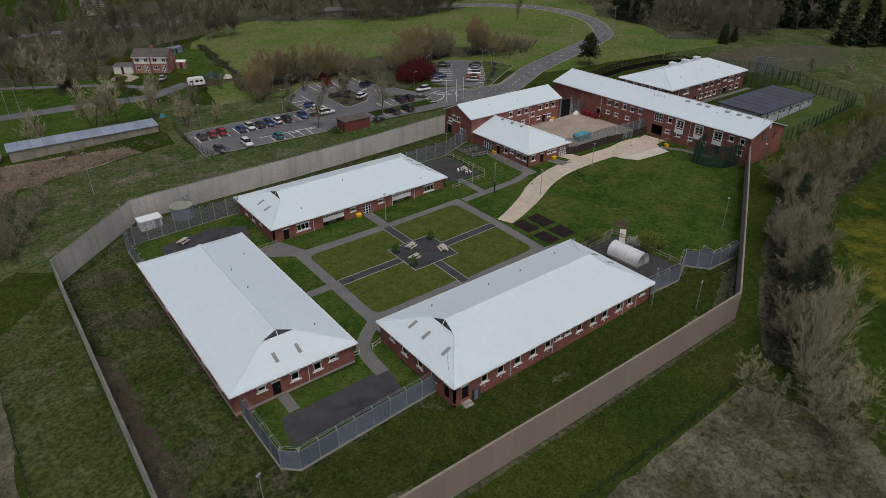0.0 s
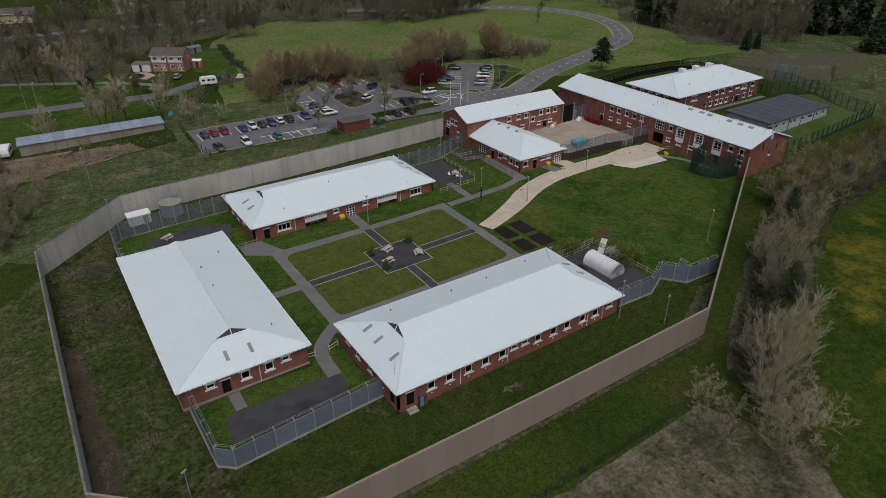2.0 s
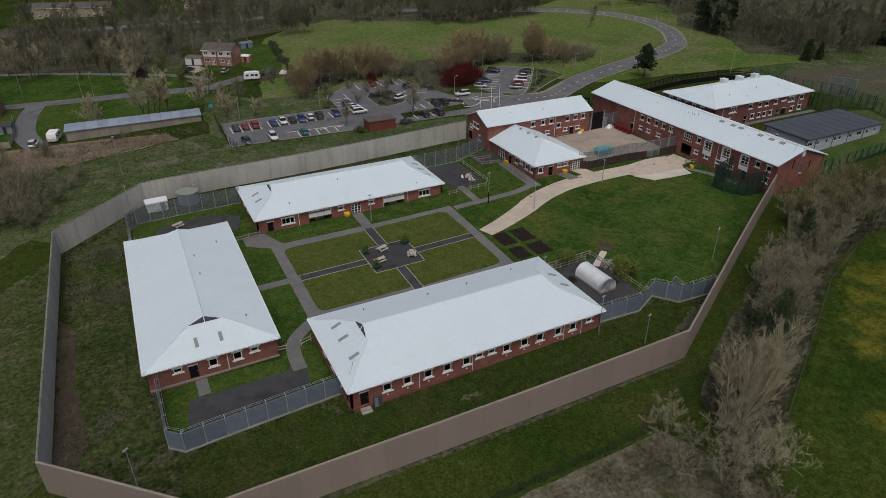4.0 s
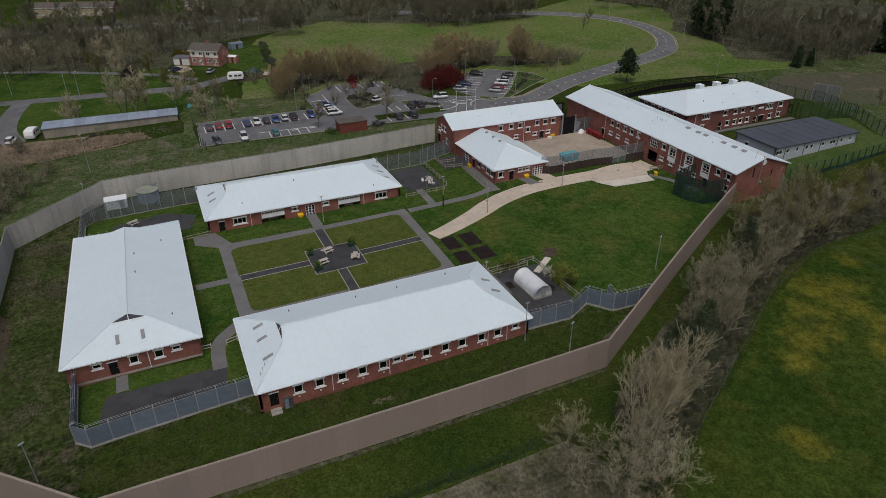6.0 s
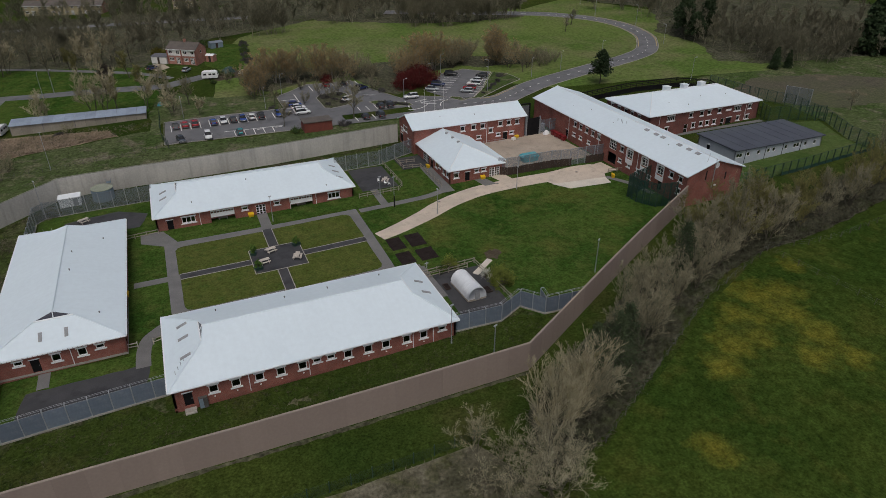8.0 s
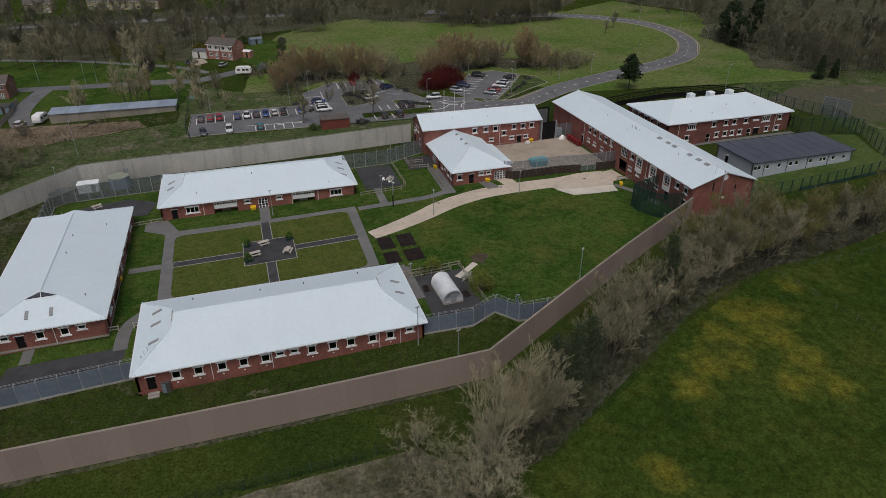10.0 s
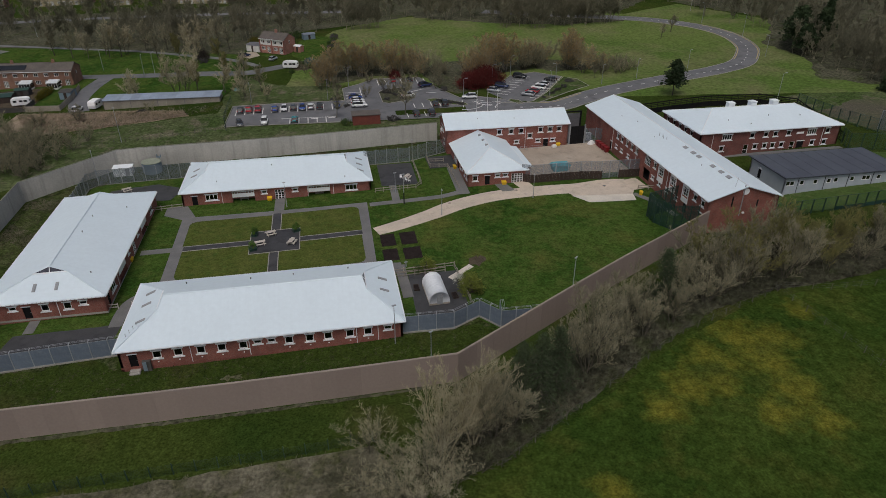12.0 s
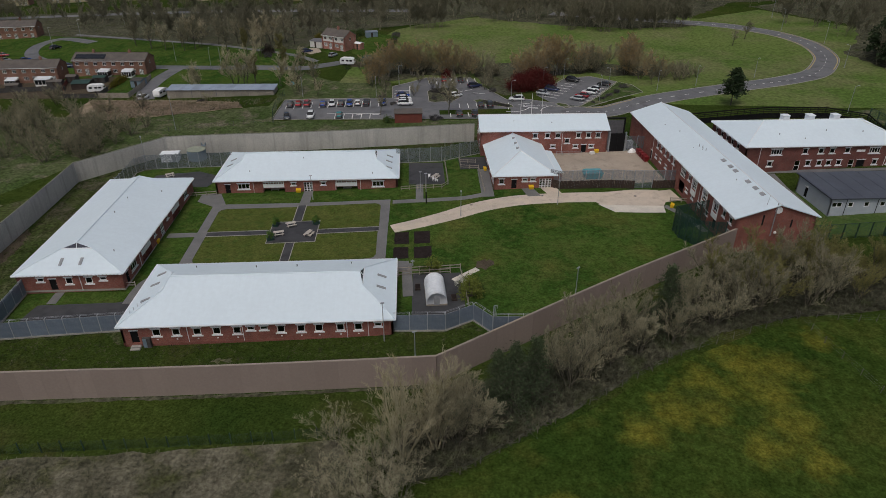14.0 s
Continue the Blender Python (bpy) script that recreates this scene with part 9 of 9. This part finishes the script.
# x, y, reach in x and y, how many, least and most size, kinds
for cx, cy, rx, ry, count, lo, hi, kinds in ((75, 176, 3.0, 7, 7, 1.05, 1.3, (0, 1)), (84, 184.5, 6, 3.5, 8, 1.1, 1.35, (0, 0, 1)), (97, 186, 6, 3.5, 7, 0.75, 0.95, (1, 2, 2)), (70, 188, 4, 4, 4, 0.6, 0.85, (2,)),
                                             (111, 183, 4, 4, 6, 0.6, 0.85, (2,)), (95, 186, 9, 4, 9, 1.0, 1.25, (0, 1, 2)), (106, 184, 5, 4, 6, 0.85, 1.05, (2, 2, 1)), (123, 176, 3, 5, 6, 1.15, 1.4, (0, 0, 1)), (131, 180, 4, 3.5, 7, 1.25, 1.5, (0, 0, 1)), (144, 181, 6, 3, 9, 1.0, 1.25, (2, 2, 2, 1)),
                                             (156, 173, 3.4, 5.5, 8, 1.15, 1.4, (0, 1, 1)), (164, 170, 3.5, 4, 5, 0.8, 1.0, (1, 2)), (170, 169, 6, 3.5, 8, 0.5, 0.75, (2,)), (146, 190, 10, 4, 6, 0.8, 1.0, (2, 1))):
    for _ in range(count):
        bp.append((cx + rng.uniform(-rx, rx), cy + rng.uniform(-ry, ry), rng.uniform(lo, hi) * 0.86, rng.choice(kinds)))
for x, y in ((88.11, 176.04), (92.26, 170.61), (98.32, 170.61), (102.33, 174.41), (110.36, 174.23), (108.36, 166.43), (94.28, 164.74), (86.19, 162.74)):
    bp.append((x, y, 0.55, 2))
spread_copies(birch, bp, 12)
dog = bush(71, 3.0, 2.4, 3.2, 4200, 0.13, TWIG_RED, "deep crimson dogwood thicket beside the car park", "dogwood", "red dogwoods")
spread_copies([dog], [(117.4, 165.2, 1.2), (120.6, 164.6, 1.35), (123.8, 165.4, 1.4), (126.6, 167.4, 1.3), (120.4, 168.4, 1.35), (124.2, 169.4, 1.3), (97.21, 180.66, 0.6)], 13)
hedge = [bush(81, 1.6, 1.2, 1.1, 900, 0.12, WOOD_FENCE, "low brown shrub bed in the car park", "low_shrub", "car park shrubs"),
         bush(82, 1.3, 1.3, 1.5, 1200, 0.10, EVERGREEN, "dark green garden bush", "green_bush", "garden bushes"),
         bush(83, 2.6, 1.6, 2.0, 1800, 0.14, GORSE, "yellow-green gorse bush in bloom", "gorse_bush", "gorse bushes"),
         bush(84, 1.2, 1.0, 1.4, 900, 0.09, BLOSSOM, "white blossoming shrub by the polytunnel", "blossom_bush", "garden bushes"),
         bush(86, 1.3, 1.3, 2.0, 1500, 0.11, LIME_LEAF, "ragged yellow-green garden bush beside the polytunnel", "lime_bush", "garden bushes")]
spread_copies(hedge, [(106.6, 154.4, 0.65, 0), (107.8, 153.4, 0.75, 0), (109.1, 152.3, 0.75, 0), (110.4, 151.2, 0.75, 0), (111.6, 150.2, 0.7, 0), (112.8, 149.4, 0.65, 0), (92.28, 158.9, 0.8, 0), (92.87, 165.74, 0.9, 0), (95.09, 162.39, 0.7, 0), (97.72, 166.7, 0.8, 0), (96.91, 159.23, 0.7, 0), (137.54, 149.16, 0.6, 0), (140.96, 151.5, 0.7, 0), (143.76, 154.04, 0.8, 0), (146.59, 157.01, 0.8, 0), (150.03, 161.58, 0.9, 0), (80.14, 154.9, 0.7, 0), (76.49, 161.8, 0.8, 0), (110.36, 164.38, 1.1, 0),
                      (88.42, 63.15, 1.15, 4), (87.23, 62.9, 0.9, 1), (94.27, 56.95, 1.2, 4), (94.16, 54.79, 1.3, 4), (95.43, 56.11, 1.0, 1), (92.9, 58, 1.15, 3), (53.97, 233.81, 1.3, 2), (58.88, 231.35, 1.5, 1), (62.8, 231.6, 1.6, 1), (50.04, 236.22, 1.2, 2), (46.05, 201.83, 1.0, 1), (66.47, 201.63, 1.2, 1), (69.85, 197.84, 1.1, 1), (63.94, 192.56, 1.0, 1), (32.5, 215.07, 1.4, 0), (21.85, 164.46, 0.8, 0), (84.63, 140.15, 0.9, 1), (78.77, 140.38, 1.0, 1), (91.89, 140.84, 1.1, 0)]
              + [(76.6 + 3.2 * f + 0.4 * math.sin(9 * f), 199.6 + 42 * f, 1.0 + 0.3 * math.sin(23 * f), 0 if k % 3 else 1) for k, f in enumerate(i / 15 for i in range(16))] + [(57 + 2.8 * i, 244.6 - 1.1 * i, 1.7, 1) for i in range(4)], 14)
pines = [conifer(91, 9.0, 3.0, "dark round-headed pine beside the road", NEEDLE, 15, 14, 12, 0.38, "pines", True),
         conifer(92, 19.0, 4.6, "tall dark cypress on the far meadow", NEEDLE, 24, 15, 9, 0.75, "tall conifers")]
spread_copies(pines, [(173.94, 140.67, 1.0, 0), (283.87, 125.08, 1.05, 1), (277.68, 129.34, 0.95, 1), (289.51, 119.05, 1.0, 1), (266.69, 101.56, 0.8, 1), (271.74, 96.65, 0.8, 1), (277.43, 92.25, 0.85, 1), (283.13, 84.32, 0.8, 1), (234.64, 129.3, 0.34, 1), (239.58, 128.52, 0.36, 1), (236.78, 131.56, 0.3, 1), (239.69, 178.02, 1.3, 0), (244.54, 184.61, 1.5, 0), (238.66, 171.22, 1.2, 0), (250.33, 190.16, 1.5, 0), (247.31, 175.65, 1.4, 0), (253.11, 181.22, 0.75, 1)], 15)


# the distant woods: many bare trees in one mesh each
def wood(name, seed, areas, label, twig_mat, height=11.0):
    rng = np.random.default_rng(seed)
    temps = []
    for k in range(3):
        limbs, twigs, tips = grow(seed * 7 + k, height, 1 + (k == 1), 0.8, [(10 - 3 * (k == 1), 0.42), (5, 0.58), (13, 0.72)], 0.15, 0.6, 0.2, 0.2)
        temps.append((np.concatenate([thicken(limbs, 0.055), thicken(twigs, 0.05)]), thicken(tips, 0.072)))
    rows, points = [], []
    for (cx, cy, rx, ry, count) in areas:
        for _ in range(count):
            k = rng.integers(0, 3)
            cut = len(temps[k][0])
            t = np.concatenate(temps[k])
            a, s = rng.uniform(0, 6.28), rng.uniform(0.7, 1.15)
            c, n = math.cos(a) * s, math.sin(a) * s
            px, py = cx + rng.uniform(-rx, rx), cy + rng.uniform(-ry, ry)
            for o in (0, 3):
                x, y = t[:, o].copy(), t[:, o + 1].copy()
                t[:, o], t[:, o + 1] = x * c - y * n + px, x * n + y * c + py
                t[:, o + 2] *= s
            rows.append(t[:cut])
            points.append(t[cut:])
    return tagged(put(name, twig_mesh(name, np.concatenate(rows), np.concatenate(points), twig_mat)), label, "trees", "", "stuff")


wood("far_wood", 101, [(-107.33, 302.97, 60, 12, 34), (-21.84, 290.71, 44, 16, 34), (-2.98, 266.24, 30, 12, 26), (27.87, 250.88, 18, 12, 22), (59.93, 251.59, 16, 12, 14), (40.04, 294.24, 40, 14, 30), (100.69, 282.47, 30, 12, 24), (-32.42, 326.65, 120, 14, 60), (90.76, 315.45, 60, 16, 40), (-167.42, 275.05, 40, 26, 24)], "dense brown bare woodland along the horizon", TWIG_FAR)
wood("far_wood", 102, [(181.82, 239.96, 22, 3, 32), (158.25, 247.21, 8, 4, 12), (91.82, 256.69, 8, 6, 12), (172.1, 254.41, 22, 7, 34), (191.64, 243.39, 8, 3, 8), (140.56, 268.17, 20, 6, 22), (182.11, 277.73, 30, 16, 40), (150.65, 295.61, 30, 18, 30), (229.14, 290.82, 50, 20, 40), (161.08, 336.02, 120, 20, 50)], "grey-brown bare woodland beyond the road", TWIG_FAR)
wood("far_wood", 103, [(245.13, 154.23, 9, 22, 36), (258.16, 134.18, 20, 8, 22), (266.6, 190.32, 16, 50, 44), (275.13, 141.17, 22, 20, 26), (312.17, 129.7, 40, 60, 44), (293.25, 62.49, 40, 30, 20), (259.51, 239.69, 20, 26, 26), (314.84, 236.67, 40, 40, 40)], "brown bare woodland on the far side of the meadow", TWIG_FAR)

hg = bush(85, 0.9, 6.8, 2.0, 5200, 0.13, GORSE, "long clipped yellow-green garden hedge", "clipped_hedge", "garden bushes")
hg.matrix_basis = pose(-12.06, 189.54, 0, 0, 0, -3)
rb = bush(87, 2.4, 2.4, 3.0, 3600, 0.13, WOOD_DARK, "round russet-brown bush beside the footpath", "round_bush", "garden bushes")
rb.matrix_basis = pose(31.9, 219.6, 0)
# clipped box in the planters
for k, pl in enumerate(PLANTERS):
    b = bush(110 + k, 0.7, 0.6, 1.15, 900, 0.08, BOX_LEAF, "clipped green box in a planter", "box_plant", "planter plants")
    b.matrix_basis = pl.matrix_basis @ Matrix.Translation((0, 0, 0.5))
# climbing shrub on the gable
cl = tree("wall_shrub", 120, 5.4, 3, 0.7, [(9, 0.35), (6, 0.5), (4, 0.5)], 0.05, TWIG_PALE, "bare pale climber against the brick gable", 0.016, 0.5, 0.2, 0.15, None, "", TWIG_PALE, "bush")
cl.matrix_basis = pose(152.73, 65.35, 0)


# ---- tufts of rough grass ----
def inside(poly, x, y):
    hit = False
    for i in range(len(poly)):
        (x0, y0), (x1, y1) = poly[i - 1], poly[i]
        if (y0 > y) != (y1 > y) and x < x0 + (y - y0) * (x1 - x0) / (y1 - y0):
            hit = not hit
    return hit


def tufts(name, poly, count, size, material, label, seed, clump=0.0):
    """Short bent blades in loose tufts, strewn over an outline."""
    rng = np.random.default_rng(seed)
    xs, ys = [p[0] for p in poly], [p[1] for p in poly]
    c = []
    bias = np.random.default_rng(seed + 1).uniform(-1, 1, (24, 4))
    while len(c) < count:
        x, y = rng.uniform(min(xs), max(xs)), rng.uniform(min(ys), max(ys))
        if clump and sum(math.sin(0.55 * x * b[0] + 0.55 * y * b[1] + 9 * b[2]) * b[3] for b in bias) < clump * 2.4 * rng.random():
            continue
        if inside(poly, x, y):
            c.append((x, y))
    c = np.repeat(np.array(c), 5, axis=0)
    n = len(c)
    a = rng.uniform(0, 2 * math.pi, n)
    s = size * rng.uniform(0.5, 1.5, n)
    lean = rng.uniform(0.9, 2.2, n)
    w = s * 0.16
    root = np.stack([c[:, 0] + rng.normal(0, size * 0.35, n), c[:, 1] + rng.normal(0, size * 0.35, n), np.zeros(n)], 1)
    tip = root + np.stack([np.cos(a) * s * lean, np.sin(a) * s * lean, s], 1)
    side = np.stack([-np.sin(a) * w, np.cos(a) * w, np.zeros(n)], 1)
    co = np.stack([root - side, root + side, tip], 1).reshape(-1, 3)
    fs = np.arange(3 * n).reshape(-1, 3)
    tagged(put(name, fast_mesh(name, co, fs, material)), label, "grass", "", "stuff")


bank = [(10.31, 50.99), (24.78, 37.11), (87.75, 36.28), (99.47, 42.8), (93.64, 46.19), (81.84, 46.28), (41.92, 46.99), (39.93, 49.33), (23.02, 48.6), (20.83, 51), (20.29, 109.69), (21.7, 115.08), (43.95, 115.13), (100.47, 116.17), (100.45, 122.82), (25.75, 122.13), (10.12, 108.11)]
tufts("grass_tuft", bank, 6000, 0.2, GRASS_ROUGH, "uneven green tufts of rough grass on the bank", 201)
tufts("dead_tuft", [(10.12, 108.11), (10.53, 51.54), (18, 44.32), (21.03, 51), (20.29, 109.69), (25.75, 114.94), (23.72, 119.63)], 2600, 0.2, HAY, "bleached brown dead tufts in rough grass", 202, 0.9)
tufts("dead_tuft", [(19.86, 25.85), (73.87, 25.93), (77.84, 14.85), (61.99, -5), (13.78, -4.48), (17.8, 19.54)], 6000, 0.32, HAY, "bleached dead grass tufts and bramble", 204)
tufts("grass_tuft", [(79.83, 12.84), (88.74, 20.42), (104.33, 29.58), (126.68, 40.09), (140.87, 44.32), (158.74, 44), (197.43, 46.49), (198.15, -2.64), (79.89, -19.38)], 3500, 0.15, GRASS_FIELD, "tussocks of long pasture grass", 205, 0.9)
tufts("grass_tuft", [(9.48, 126.2), (25.76, 124.49), (100.43, 125.54), (130.76, 127.06), (128.61, 135.75), (92.29, 139.28), (45.99, 142.16), (44.01, 157.04), (7.66, 151.29), (3.39, 132.34)], 4000, 0.2, OLIVE, "rough tufts outside the wall", 206)
tufts("dead_tuft", [(-14.9, 154.33), (7.68, 168.12), (44.01, 164.1), (44.01, 159.05), (29.95, 155.9), (9.69, 151.2), (-0.71, 130.58), (-31.33, 115.03), (-3.75, 98.71), (-2.13, 43.86), (-30.26, 42.16), (-51.53, 113.16)], 4000, 0.35, HAY, "bleached dead grass on the scrubby bank", 207)
tufts("dead_tuft", [(-13.82, 170.21), (3.62, 167.7), (33.97, 161.69), (34.98, 156.56), (12.74, 152.61), (-4.54, 151.85)], 3200, 0.38, BRACKEN, "pale dead bracken below the garages", 208)
tufts("undergrowth", litter_edge + [(226.56, 63.17), (196.62, 59.81), (173.77, 56.8), (147.17, 56.12), (124.82, 48.92), (101.41, 37.85), (83.8, 27.41)], 9000, 0.5, LITTER, "brown bramble and dead stems under the hedge", 208)


# ---- everything is laid on the sloping ground ----
def cut_on_lattice(me, m):
    """Cuts a long mesh along the ground's triangles, in world places."""
    bm = bmesh.new()
    bm.from_mesh(me)
    bm.transform(m)
    bmesh.ops.triangulate(bm, faces=[f for f in bm.faces if len(f.verts) > 4])
    xs, ys = [v.co.x for v in bm.verts], [v.co.y for v in bm.verts]
    spans = (((1, 0, 0), LAT_X, min(xs) - LAT_X, max(xs) - LAT_X), ((0, 1, 0), LAT_Y, min(ys) - LAT_Y, max(ys) - LAT_Y),
             ((1, 1, 0), None, min(a + b for a, b in zip(xs, ys)) - LAT_X - LAT_Y, max(a + b for a, b in zip(xs, ys)) - LAT_X - LAT_Y))
    for axis, base, lo, hi in spans:
        for k in range(max(0, math.ceil(lo / CELL)), min(2 * LAT_N, math.floor(hi / CELL)) + 1):
            co = (LAT_X + CELL * k, LAT_Y, 0) if base is None else (base + CELL * k) * Vector(axis)
            bmesh.ops.bisect_plane(bm, geom=bm.verts[:] + bm.edges[:] + bm.faces[:], dist=0.0005, plane_co=co, plane_no=axis)
    bm.to_mesh(me)
    bm.free()


def lift_mesh(me):
    co = np.empty(3 * len(me.vertices), dtype=np.float32)
    me.vertices.foreach_get("co", co)
    co = co.reshape(-1, 3)
    co[:, 2] += rise(co[:, 0], co[:, 1])
    me.vertices.foreach_set("co", co.ravel())
    me.update()


FLAT = Matrix.Identity(4)
for ob in [o for o in scene.objects if o.parent is None and o.type in ('MESH', 'EMPTY')]:
    if ob.get("category") == "building":
        continue
    if ob.matrix_basis != FLAT:
        x, y = ob.matrix_basis.translation[:2]
        if ob.get("category") in ("house", "garage"):
            mid = ob.matrix_basis @ Vector((14.0, 4.0, 0))
            x, y = mid.x, mid.y
        ob.matrix_basis = Matrix.Translation((0, 0, float(rise(x, y)))) @ ob.matrix_basis
        continue
    if ob.type == 'MESH':
        if ob.get("kind") != "stuff" and ob.name != "ground":
            cut_on_lattice(ob.data, FLAT)
        lift_mesh(ob.data)
        continue
    for c in ob.children:
        if max(c.dimensions) > 4.6 and c.data.users == 1:
            cut_on_lattice(c.data, c.matrix_basis)
            lift_mesh(c.data)
            c.matrix_basis = FLAT
        else:
            q = c.matrix_basis @ (sum((Vector(v) for v in c.bound_box), Vector()) / 8)
            c.matrix_basis = Matrix.Translation((0, 0, float(rise(q.x, q.y)))) @ c.matrix_basis
